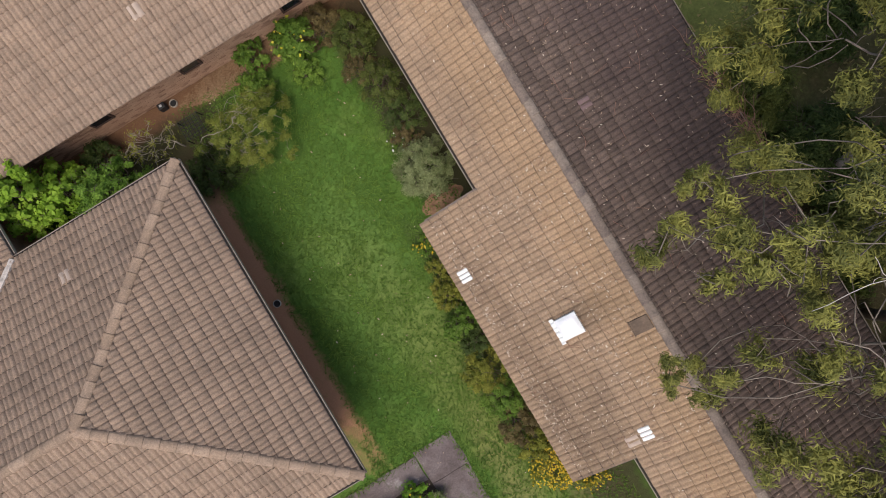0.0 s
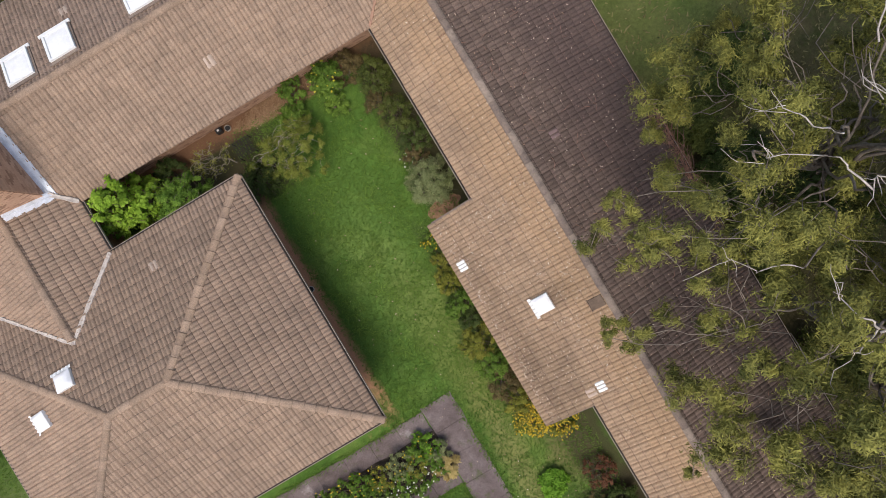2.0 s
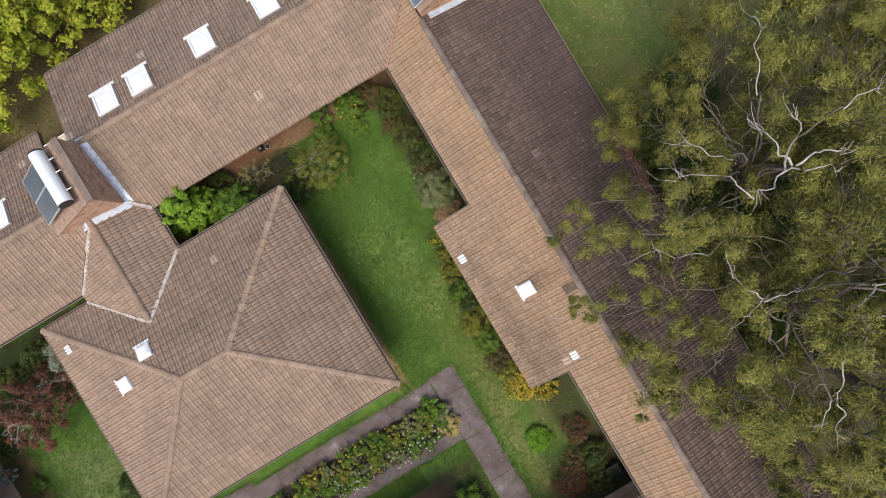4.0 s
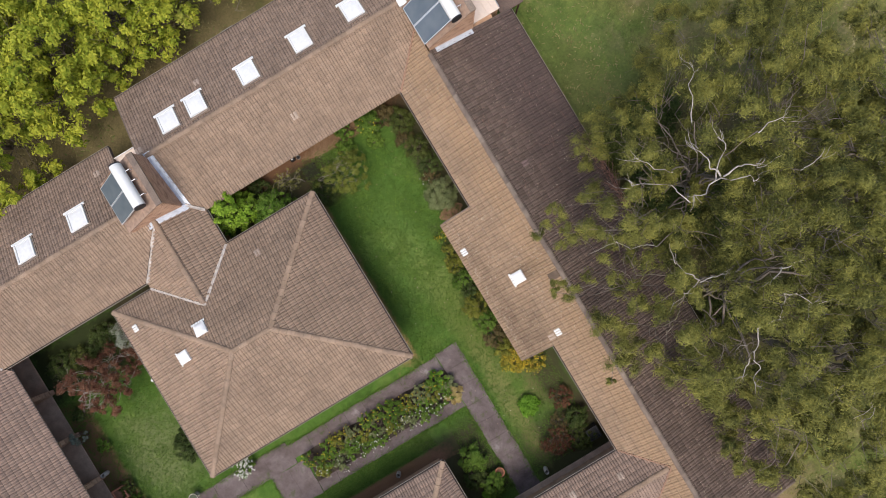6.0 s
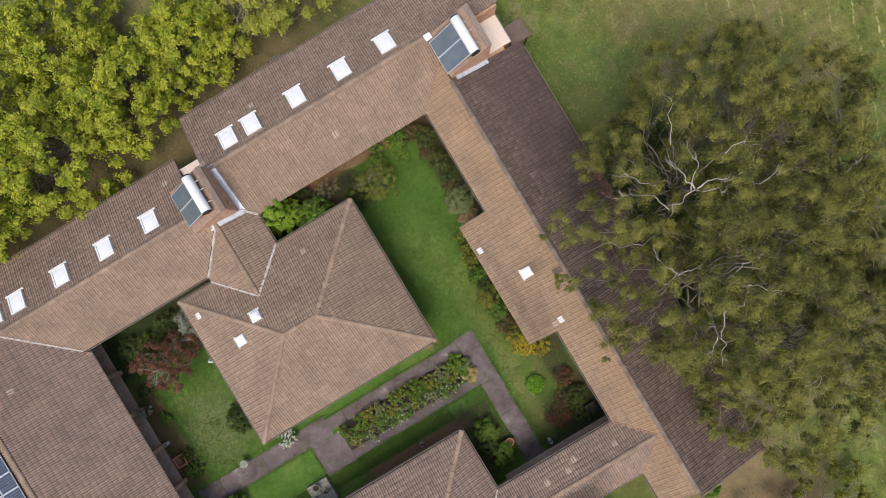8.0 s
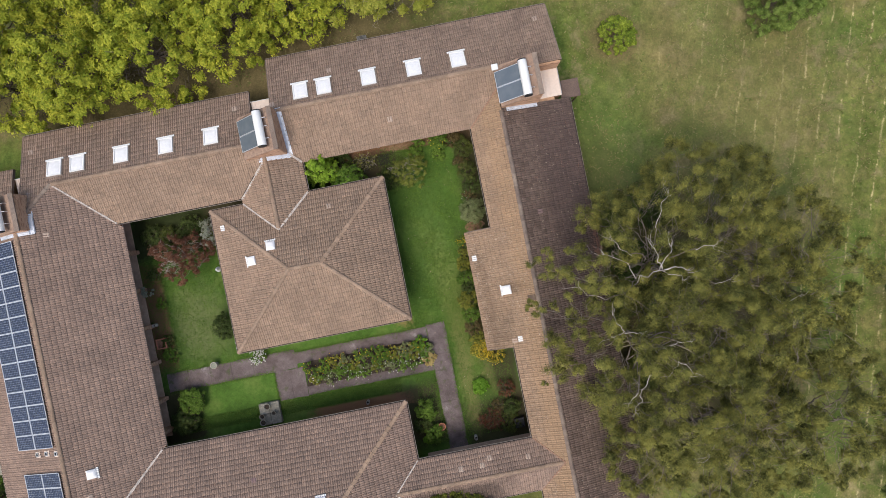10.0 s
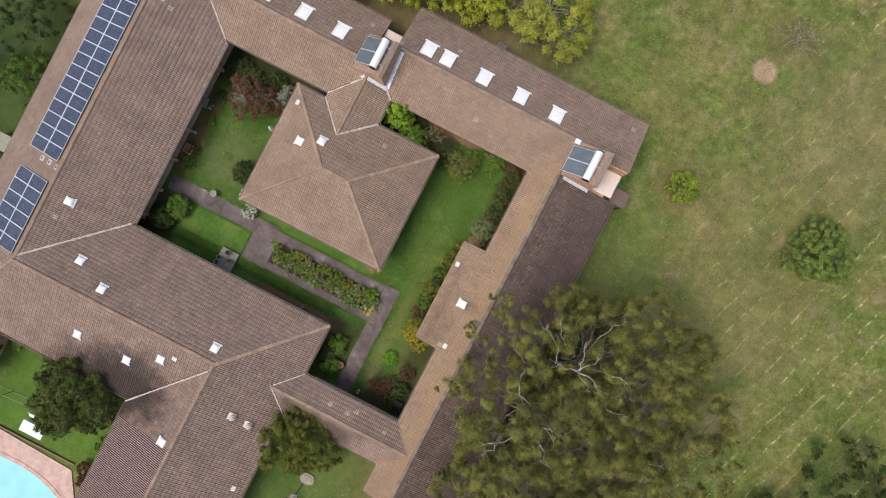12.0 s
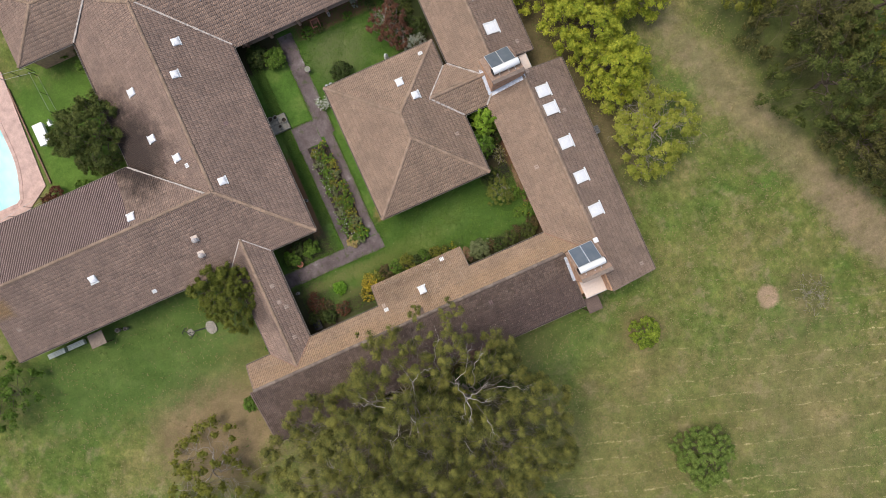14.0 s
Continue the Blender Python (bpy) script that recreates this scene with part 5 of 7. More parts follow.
place(vent_tiles(3, "run of white vent tiles on the roof"), [(eas_w, 0.55, -0.95, 0.05), (eas_w, 2.56, -7.0, 0.05), (pav_w, -16.1, 4.5, 0.05), (low_e, -6.95, -24.3, 0.05), (sou_s, -15.1, -16.9, 0.05)])


def pipe_vent():
    v = thing("roof_ventilator", 0, 0, 0, "pale round ventilator on a white square flashing", "roof vent", "round ventilators")
    bm = bmesh.new()
    box(bm, -0.28, -0.24, 0.03, 0.28, 0.34, 0.07, 0.015)
    part("flashing", bm, M_CREAM, v)
    bm = bmesh.new()
    rod(bm, (0, 0, 0.06), (0, 0, 0.34), 0.17, 16)
    rod(bm, (0, 0, 0.34), (0, 0, 0.44), 0.24, 16, 0.1)
    part("cowl", bm, plain("dull_grey_cowl", (0.42, 0.38, 0.36), 0.6, vary=0.15), v, smooth=False)
    return v


def square_vent():
    """A low louvred vent on a square sheet."""
    v = thing("roof_ventilator", 0, 0, 0, "pale square ventilator with a dark throat", "roof vent", "square ventilators")
    bm = bmesh.new()
    box(bm, -0.2, -0.2, 0.045, 0.2, 0.2, 0.07, 0.01)
    part("flashing", bm, M_CREAM, v)
    bm = bmesh.new()
    for a in ((-0.13, -0.13, 0.13, -0.08), (-0.13, 0.08, 0.13, 0.13), (-0.13, -0.08, -0.08, 0.08), (0.08, -0.08, 0.13, 0.08)):
        box(bm, a[0], a[1], 0.065, a[2], a[3], 0.15, 0.01)
    part("rim", bm, M_STEEL, v)
    bm = bmesh.new()
    box(bm, -0.08, -0.08, 0.066, 0.08, 0.08, 0.1)
    part("throat", bm, M_BLACK, v)
    return v


place(square_vent(), [(ran_w, -30.96, -8.14, 0.02), (ran_w, -30.14, -8.12, 0.02), (ran_w, -29.3, -8.18, 0.02)])
place(pipe_vent(), [(low_e, -9.4, -19.0, 0.04), (low_e, -8.1, -19.2, 0.04)])
# single tiles of another colour, and a patch of brown sheet
pale = plain("pale_tile", (0.4, 0.31, 0.25), 0.9, vary=0.12)
pink = plain("pink_tile", (0.21, 0.14, 0.135), 0.9, vary=0.12)
for s, x, y, mat, n in ((pav_n, -8.45, 4.7, pale, 1), (eas_e, 5.7, 1.2, pink, 1), (eas_w, 2.0, -6.9, pale, 1), (con_n, -3.08, -14.85, pale, 1), (con_n, -1.59, -14.87, pale, 1), (con_n, 1.62, -14.87, pale, 1), (con_n, -1.0, -14.5, pale, 1),
                        (ran_e, -27.3, 6.1, pale, 1), (ran_e, -27.8, -11.74, pale, 1), (nor_n, 7.95, 14.6, pale, 1), (nor_n, -10.75, 12.1, pale, 1), (wes_n, -13.6, 12.6, pale, 1), (wes_n, -28.0, 12.4, pale, 1), (low_e, -8.4, -35.9, pale, 1),
                        (nor_s, -3.5, 9.4, pale, 1), (nor_n, -6.6, 13.8, pale, 1), (sou_n, -17.0, -12.6, pink, 1)):
    host = {pav_n: pavilion, eas_e: east_wing, eas_w: east_wing, con_n: passage, ran_e: west_range, nor_n: north_wing, nor_s: north_wing, wes_n: west_wing, low_e: low_range, sou_n: south_wing}[s]
    for i in range(n):
        ob = new("tile", tile_mesh(mat))
        ob.parent = host.children[0]
        ob.matrix_parent_inverse = host.children[0].matrix_world.inverted()
        ob.matrix_basis = s.plane(x, y, 0.018) @ pose(TILE_W * i, 0, 0) @ Matrix.Diagonal((1.15, 1.15, 1, 1))
        ob["label"] = "replacement tile of another colour"
bm = bmesh.new()
box(bm, -0.2, -0.26, 0.045, 0.2, 0.24, 0.11, 0.012, eas_w.plane(3.85, -4.3))
box(bm, -0.22, -0.29, 0.04, 0.22, -0.26, 0.118, 0.008, eas_w.plane(3.85, -4.3))
part("roof_patch", bm, plain("brown_sheet", (0.115, 0.078, 0.054), 0.7, vary=0.3, scale=5), east_wing.children[0], "dark brown sheet patch")

# ---- courtyard: paths, beds, soil ----
def path_piece(name, x0, y0, x1, y1, label, slab=1.2, along=0):
    """A concrete path cast in bays with open joints and worn edges."""
    p = thing(name, (x0 + x1) / 2, (y0 + y1) / 2, 0.0, label, "path", kind="structure")
    l = (x1 - x0, y1 - y0)[along]
    n = max(1, round(l / slab))
    for i in range(n):
        a, b = i * l / n + 0.004, (i + 1) * l / n - 0.004
        r = (x0 + a, y0, x0 + b, y1) if along == 0 else (x0, y0 + a, x1, y0 + b)
        bm = bmesh.new()
        prism(bm, wavy(*r, seed=x0, step=0.25, amp=0.06), -0.05, 0.03 + rng.normal(0, 0.004))
        part("slab", bm, M_CONCRETE, p)
    return p


path_piece("pavement", -13.9, -6.15, -3.9, -5.3, "worn grey-brown concrete path along the pavilion")
path_piece("pavement", -23.6, -6.45, -13.9, -5.05, "broad worn concrete path to the west range", 1.5)
path_piece("pavement", -15.65, -8.65, -13.45, -6.47, "worn concrete crossing of the garden paths", 1.1)
path_piece("pavement", -13.44, -8.62, -3.9, -7.98, "narrow worn concrete path along the flower bed")
path_piece("pavement", -3.88, -14.6, -2.5, -5.15, "worn pale concrete path beside the east wing", 1.25, 1)
patch("flower_bed_soil", wavy(-13.35, -8.05, -3.8, -6.1, 2.0), 0.012, M_HUMUS, "dark soil of the long flower bed", "flower bed")
patch("mulch", blob(-2.2, 8.35, 2.4, 0.42, 7.0), 0.014, M_MULCH, "heap of straw mulch along the brick wall", "mulch")
patch("mulch", blob(1.15, 1.35, 0.75, 0.4, 3.0), 0.02, M_MULCH, "dry grass clippings beside the wall", "mulch")
# verandah of the west range: walkway and brick piers
bm = bmesh.new()
box(bm, -25.24, -9.6, -0.05, -24.05, 6.9, 0.06, 0.02)
tagged(part("walkway", bm, M_WALK), "smooth brown concrete verandah walkway", "walkway", kind="structure")
for k, y in enumerate((-9.0, -6.75, -3.98, -1.3, 1.47, 4.31)):
    p = thing("brick_pier", -24.3, y, 0, "low orange brick pier under the verandah eaves", "pier", "brick piers")
    bm = bmesh.new()
    box(bm, -25.2, y - 0.13, 0.04, -23.8, y + 0.13, 1.75)
    s = part("core", bm, M_WALL, p)
    brick_face(s, (-25.2, y - 0.13), (-23.8, y - 0.13), 0.06, 1.75, limit=0)
    brick_face(s, (-23.8, y - 0.13), (-23.8, y + 0.13), 0.06, 1.75, limit=0)
    bm = bmesh.new()
    for i in range(10):
        box(bm, -25.2 + i * 0.14 + 0.005, y - 0.15, 1.75, -25.2 + (i + 1) * 0.14 - 0.005, y + 0.15, 1.83, 0.005)
    part("brick_capping", bm, plain("capping_brick", (0.42, 0.25, 0.16), 0.9, vary=0.3, scale=7), p)
bm = bmesh.new()
box(bm, -5.6, -14.95, -0.05, 2.5, -14.6, 0.07, 0.02)
tagged(part("walkway", bm, M_WALK), "brown concrete ledge under the passage eaves", "walkway", kind="structure")

# the north wing's court wall: brickwork, windows and a door
nw = [o for o in north_wing.children if o.name.startswith("wall")][0]
brick_face(nw, (-10.2, 8.8), (2.4, 8.8), 0.02, 2.6)
for x, w, z0, z1, nm in ((-3.4, 0.7, 0.9, 2.0, "window"), (-6.6, 0.7, 0.9, 2.0, "window"), (0.2, 0.7, 0.9, 2.0, "window")):
    bm = bmesh.new()
    for a in ((x - w / 2, z0, x + w / 2, z0 + 0.07), (x - w / 2, z1 - 0.07, x + w / 2, z1), (x - w / 2, z0 + 0.07, x - w / 2 + 0.07, z1 - 0.07), (x + w / 2 - 0.07, z0 + 0.07, x + w / 2, z1 - 0.07)):
        box(bm, a[0], 8.72, a[1], a[2], 8.78, a[3])
    f = part(nm, bm, M_TIMBER, north_wing, "dark timber frame")
    bm = bmesh.new()
    box(bm, x - w / 2 + 0.07, 8.74, z0 + 0.07, x + w / 2 - 0.07, 8.77, z1 - 0.07)
    part("pane", bm, M_GLASS, f)

# ---- courtyard things ----


def ring_pipe(x, y, z, label):
    t = thing("drain_pipe", x, y, 0, label, "drain pipe", "open drain pipes")
    bm = bmesh.new()
    k = 20
    prof = ((0.112, 0.0), (0.112, z), (0.12, z + 0.01), (0.128, z), (0.128, 0.0))
    rings = [[bm.verts.new((x + math.cos(2 * math.pi * i / k) * r, y + math.sin(2 * math.pi * i / k) * r, h - 0.01)) for i in range(k)] for r, h in prof]
    for a, b in zip(rings, rings[1:]):
        for i in range(k):
            bm.faces.new((a[i], b[i], b[(i + 1) % k], a[(i + 1) % k]))
    part("pipe", bm, M_PIPE, t, smooth=True)
    # A black plug paints the dark inside of the pipe.
    bm = bmesh.new()
    rod(bm, (x, y, 0.0), (x, y, z * 0.3 + 0.01), 0.11, 16)
    part("shadowed_drain", bm, M_BLACK, t)


ring_pipe(-5.2, 1.25, 0.1, "pale weathered drain pipe open at top beside the pavilion")
ring_pipe(-4.75, 8.55, 0.1, "pale weathered drain pipe open at top beside the brick wall")
ring_pipe(-9.2, -9.95, 0.45, "pale weathered drain pipe open at top beside the south wing")
ring_pipe(-1.85, -14.05, 0.6, "pale weathered drain pipe open at top beside the passage")
ring_pipe(-23.6, -1.27, 0.5, "pale drain pipe open at the top beside a brick pier")
box_cam = thing("meter_box", -5.05, 8.6, 0, "small black box beside a drain pipe", "box")
bm = bmesh.new()
box(bm, -5.2, 8.48, 0, -4.95, 8.68, 0.3, 0.03)
part("case", bm, M_BLACK, box_cam)
bm = bmesh.new()
box(bm, -5.12, 8.54, 0.3, -5.03, 8.62, 0.32, 0.01)
part("lid", bm, M_ALU, box_cam)
grate = thing("metal_grate", -4.5, 7.45, 0, "black metal garden grate under a shrub", "grate")
for i in range(7):
    bm = bmesh.new()
    rod(bm, (-4.85, 7.1 + i * 0.11, 0.45), (-4.15, 7.1 + i * 0.11, 0.45), 0.012, 5)
    part("bar", bm, M_BLACK, grate)
for i in range(7):
    bm = bmesh.new()
    rod(bm, (-4.85 + i * 0.115, 7.1, 0.46), (-4.85 + i * 0.115, 7.76, 0.46), 0.012, 5)
    part("bar", bm, M_BLACK, grate)
for x, y in ((-4.85, 7.1), (-4.15, 7.1), (-4.85, 7.76), (-4.15, 7.76)):
    bm = bmesh.new()
    rod(bm, (x, y, -0.02), (x, y, 0.47), 0.02, 6)
    part("leg", bm, M_BLACK, grate)


def lathe(bm, x, y, prof, k=20):
    rings = [[bm.verts.new((x + math.cos(2 * math.pi * i / k) * r, y + math.sin(2 * math.pi * i / k) * r, z)) for i in range(k)] for r, z in prof]
    for a, b in zip(rings, rings[1:]):
        for i in range(k):
            bm.faces.new((a[i], a[(i + 1) % k], b[(i + 1) % k], b[i]))
    bm.faces.new(rings[0][::-1])
    bm.faces.new(rings[-1])


urn = thing("planter_box", -23.3, -2.7, 0, "square terracotta planter with soil beside the walkway", "planter")
bm = bmesh.new()
for r in ((-23.68, -3.08, -22.92, -3.0), (-23.68, -2.4, -22.92, -2.32), (-23.68, -3.0, -23.6, -2.4), (-23.0, -3.0, -22.92, -2.4)):
    box(bm, r[0], r[1], 0, r[2], r[3], 0.5, 0.012)
part("sides", bm, M_TERRA, urn)
bm = bmesh.new()
box(bm, -23.6, -3.0, 0, -23.0, -2.4, 0.42)
part("soil", bm, M_SOIL, urn)
bath = thing("bird_bath", -19.78, -5.0, 0, "pale round stone bird bath beside the path", "bird bath")
bm = bmesh.new()
lathe(bm, -19.78, -5.0, ((0.17, -0.02), (0.15, 0.06), (0.07, 0.12), (0.07, 0.42), (0.24, 0.5), (0.27, 0.58), (0.23, 0.585), (0.18, 0.53), (0.05, 0.52)))
part("bowl", bm, M_STONE, bath, smooth=True)
bm = bmesh.new()
rod(bm, (-19.78, -5.0, 0.5), (-19.78, -5.0, 0.568), 0.215, 20)
part("water", bm, M_MURK, bath, "dark still water")
pot = thing("flower_pot", -4.15, -12.75, 0, "round terracotta pot with soil beside the path", "pot")
bm = bmesh.new()
lathe(bm, -4.15, -12.75, ((0.16, 0.0), (0.25, 0.38), (0.28, 0.38), (0.28, 0.45), (0.24, 0.45), (0.22, 0.38)))
part("pot", bm, M_TERRA, pot)
bm = bmesh.new()
lathe(bm, -4.15, -12.75, ((0.1, 0.05), (0.22, 0.37), (0.2, 0.4)))
part("soil", bm, M_SOIL, pot)
# stone planter with round pots
planter = thing("stone_planter", -16.45, -9.35, 0, "mossy stone slab carrying round pots", "planter")
for i in range(2):
    for j in range(2):
        bm = bmesh.new()
        box(bm, -17.2 + i * 0.76, -10.15 + j * 0.82, -0.02, -17.2 + i * 0.76 + 0.74, -10.15 + j * 0.82 + 0.8, 0.34, 0.03)
        part("block", bm, M_STONE, planter)
for k, (x, y, r) in enumerate(((-16.5, -8.75, 0.24), (-17.0, -9.4, 0.2), (-17.0, -9.85, 0.24), (-16.1, -9.3, 0.18))):
    t = thing("flower_pot", x, y, 0.34, "round grey stone pot on the slab", "pot", "pots on the slab")
    bm = bmesh.new()
    lathe(bm, x, y, ((r * 0.6, 0.335), (r, 0.62), (r, 0.66), (r * 0.82, 0.66), (r * 0.75, 0.56)))
    part("pot", bm, M_STONE, t)
    bm = bmesh.new()
    lathe(bm, x, y, ((r * 0.5, 0.5), (r * 0.78, 0.57), (r * 0.6, 0.6)))
    part("soil", bm, M_HUMUS, t)
gas = thing("gas_cylinder", -18.1, -3.8, 0, "pair of pale gas cylinders beside the pavilion corner", "gas cylinder")
for y in (-3.62, -4.0):
    bm = bmesh.new()
    lathe(bm, -17.55, y, ((0.17, 0.0), (0.18, 0.05), (0.18, 1.0), (0.12, 1.14), (0.05, 1.18), (0.05, 1.25)))
    part("cylinder", bm, M_ALU, gas, smooth=True)
orn = thing("garden_statue", -17.95, 1.88, 0, "small white statue on a plinth beside the pavilion", "statue")
bm = bmesh.new()
lathe(bm, -17.95, 1.88, ((0.2, -0.02), (0.2, 0.1), (0.12, 0.16), (0.12, 0.55), (0.18, 0.6), (0.2, 0.75), (0.14, 0.95), (0.07, 1.02), (0.1, 1.12), (0.06, 1.22)))
part("figure", bm, M_WHITE, orn, smooth=True)
drum = thing("water_tub", 1.55, -13.55, 0, "dark square tub in the courtyard corner", "tub")
bm = bmesh.new()
for r in ((1.2, -13.9, 1.9, -13.83), (1.2, -13.27, 1.9, -13.2), (1.2, -13.83, 1.27, -13.27), (1.83, -13.83, 1.9, -13.27)):
    box(bm, r[0], r[1], -0.02, r[2], r[3], 0.55, 0.01)
part("sides", bm, M_BLACK, drum)
bm = bmesh.new()
box(bm, 1.27, -13.83, -0.02, 1.83, -13.27, 0.4)
part("water", bm, M_BLACK, drum)

# ---- pool and south lawn ----
bm = bmesh.new()
prism(bm, ccw([(-31, -30.35), (-20.0, -30.9), (-18.55, -33.2), (-18.45, -45), (-31, -45)]), -0.1, 0.05)
tagged(part("pool_paving", bm, M_PAVE), "pale pink paving round the pool", "paving", kind="structure")
pool = thing("swimming_pool", -25, -37, 0, "turquoise swimming pool with rounded corner and pink coping", "pool", kind="structure")
out = [(-31, -32.55)] + [(x, -32.5 - 0.055 * (x + 24.2) ** 2) for x in np.linspace(-24.2, -20.3, 8)] + [(-19.85, -33.5), (-19.6, -33.9), (-19.5, -46), (-31, -46)]
bm = bmesh.new()
prism(bm, ccw(out), -0.05, 0.056)
part("water", bm, M_WATER, pool)
bm = bmesh.new()
for a, b in zip(out[:-2], out[1:-1]):
    d = (Vector(b) - Vector(a)).normalized()
    n = Vector((-d.y, d.x)) if Vector((-d.y, d.x)).dot(Vector(a) - Vector((-25, -38))) > 0 else Vector((d.y, -d.x))
    l = (Vector(b) - Vector(a)).length
    q = max(1, round(l / 0.4))
    for i in range(q):
        p0, p1 = Vector(a) + d * (l * i / q + 0.006), Vector(a) + d * (l * (i + 1) / q - 0.006)
        prism(bm, ccw([tuple(p0), tuple(p1), tuple(p1 + n * 0.32), tuple(p0 + n * 0.32)]), 0.0, 0.085)
part("coping", bm, M_PAVE, pool)
bm = bmesh.new()
M_KERB = plain("brown_kerb", (0.2, 0.115, 0.08), 0.9, vary=0.25)
box(bm, -29.3, -30.42, -0.02, -20.0, -30.3, 0.12)
tagged(part("kerb", bm, M_KERB), "low brown kerb between lawn and paving", "kerb", kind="structure")
spa = thing("covered_table", -24.1, -28.97, 0, "white covered garden table on the lawn", "table")
bm = bmesh.new()
box(bm, -25.1, -29.45, 0.66, -23.1, -28.5, 0.76, 0.05)
box(bm, -25.06, -29.41, 0.35, -23.14, -28.54, 0.68, 0.06)
part("cover", bm, M_WHITE, spa)
for x in (-24.95, -23.25):
    for y in (-29.35, -28.6):
        bm = bmesh.new()
        rod(bm, (x, y, -0.02), (x, y, 0.4), 0.035, 8)
        part("leg", bm, M_WHITE, spa)
seat = thing("garden_chair", -24.8, -28.0, 0, "white plastic garden chair beside the table", "chair")
bm = bmesh.new()
box(bm, -25.02, -28.25, 0.4, -24.58, -27.81, 0.45, 0.02)
part("seat", bm, M_WHITE, seat)
bm = bmesh.new()
box(bm, -25.02, -27.83, 0.45, -24.58, -27.78, 0.85, 0.02)
part("backrest", bm, M_WHITE, seat)
for x in (-24.98, -24.62):
    for y in (-28.2, -27.86):
        bm = bmesh.new()
        rod(bm, (x, y, -0.02), (x, y, 0.41), 0.02, 6)
        part("leg", bm, M_WHITE, seat)


def wire_fence(pts, label):
    f = thing("wire_fence", pts[0][0], pts[0][1], 0, label, "fence", "pool fences")
    for a, b in zip(pts, pts[1:]):
        a, b = Vector(a), Vector(b)
        n = max(1, round((b - a).length / 1.8))
        for i in range(n + 1):
            p = a.lerp(b, i / n)
            bm = bmesh.new()
            rod(bm, (p.x, p.y, -0.02), (p.x, p.y, 1.2), 0.025, 6)
            part("post", bm, M_BLACK, f)
        for z in (0.06, 1.18):
            bm = bmesh.new()
            rod(bm, (a.x, a.y, z), (b.x, b.y, z), 0.012, 5)
            part("wire", bm, M_STEEL, f)


wire_fence([(-29.7, -27.5), (-30.2, -30.4)], "wire fence between the corner wing and the pool")
wire_fence([(-29.3, -27.45), (-25.4, -27.2)], "wire fence on the pool lawn")
wire_fence([(-18.9, -31.2), (-18.1, -37.5)], "dark wire fence along the pool paving")
# clothes hoist and stepping slab
hoist = thing("garden_stand", -2.6, -24.4, 0, "low black bracketed metal stand on a round stone", "stand")
bm = bmesh.new()
rod(bm, (-2.6, -24.4, 0.0), (-2.6, -24.4, 0.62), 0.035, 10)
part("post", bm, M_BLACK, hoist)
for k in (0, 1):
    a = radians(35 + 180 * k)
    d, o = Vector((math.cos(a), math.sin(a), 0)), Vector((-math.sin(a), math.cos(a), 0))
    c = Vector((-2.6, -24.4, 0.6))
    bm = bmesh.new()
    rod(bm, c, c + d * 0.48, 0.035, 6)
    rod(bm, c + d * 0.48 - o * 0.28, c + d * 0.48 + o * 0.28, 0.04, 6)
    rod(bm, c + d * 0.48 - o * 0.28, c + d * 0.28 - o * 0.28, 0.03, 6)
    rod(bm, c + d * 0.48 + o * 0.28, c + d * 0.28 + o * 0.28, 0.03, 6)
    part("bracket", bm, M_BLACK, hoist)
bm = bmesh.new()
prism(bm, blob(-2.6, -24.42, 0.32, 0.3, 2.0), -0.05, 0.05)
part("footing", bm, M_STONE, hoist)
M_PALESTONE = plain("pale_stone", (0.27, 0.24, 0.205), 0.9, vary=0.25, scale=5, bump=0.5)
slab = thing("stone_slab", -2.27, -22.5, 0, "pale stone slab with a dark rim on the lawn", "slab")
bm = bmesh.new()
prism(bm, blob(-2.27, -22.5, 0.6, 0.48, 5.0, wob=0.15), -0.05, 0.12)
part("slab", bm, M_STONE, slab)
bm = bmesh.new()
prism(bm, blob(-2.27, -22.5, 0.44, 0.32, 5.0, wob=0.15), 0.1, 0.16)
part("top", bm, M_PALESTONE, slab)
bm = bmesh.new()
rod(bm, (-2.56, -24.1, 0.07), (-2.4, -22.85, 0.07), 0.055, 8)
tagged(part("hose", bm, M_BLACK), "short black hose on the lawn", "hose")
M_BENCH = plain("grey_green_timber", (0.42, 0.45, 0.4), 0.8, vary=0.15, scale=5)
for k, y in enumerate((-36.0, -34.1)):
    b = thing("garden_bench", -5.75, y, 0, "pale grey slatted bench along the wall", "bench", "benches along the wall")
    for i in range(4):
        bm = bmesh.new()
        box(bm, -5.98 + i * 0.12, y - 0.8, 0.42, -5.88 + i * 0.12, y + 0.8, 0.46, 0.006)
        part("slat", bm, M_BENCH, b)
    for s in (-0.65, 0.65):
        bm = bmesh.new()
        box(bm, -5.95, y + s - 0.04, -0.02, -5.55, y + s + 0.04, 0.42)
        part("leg", bm, M_BENCH, b)
hut = thing("lean_to", -5.4, -31.7, 0, "small brown sheet-roofed lean-to against the wall", "lean-to")
bm = bmesh.new()
box(bm, -6.0, -32.4, 1.15, -4.75, -31.0, 1.22, 0.015, pose(0, 0, 0))
part("sheet", bm, M_CAPGREY, hut)
for y in (-32.3, -31.1):
    bm = bmesh.new()
    rod(bm, (-4.85, y, -0.02), (-4.85, y, 1.16), 0.035, 6)
    part("post", bm, M_TIMBER, hut)
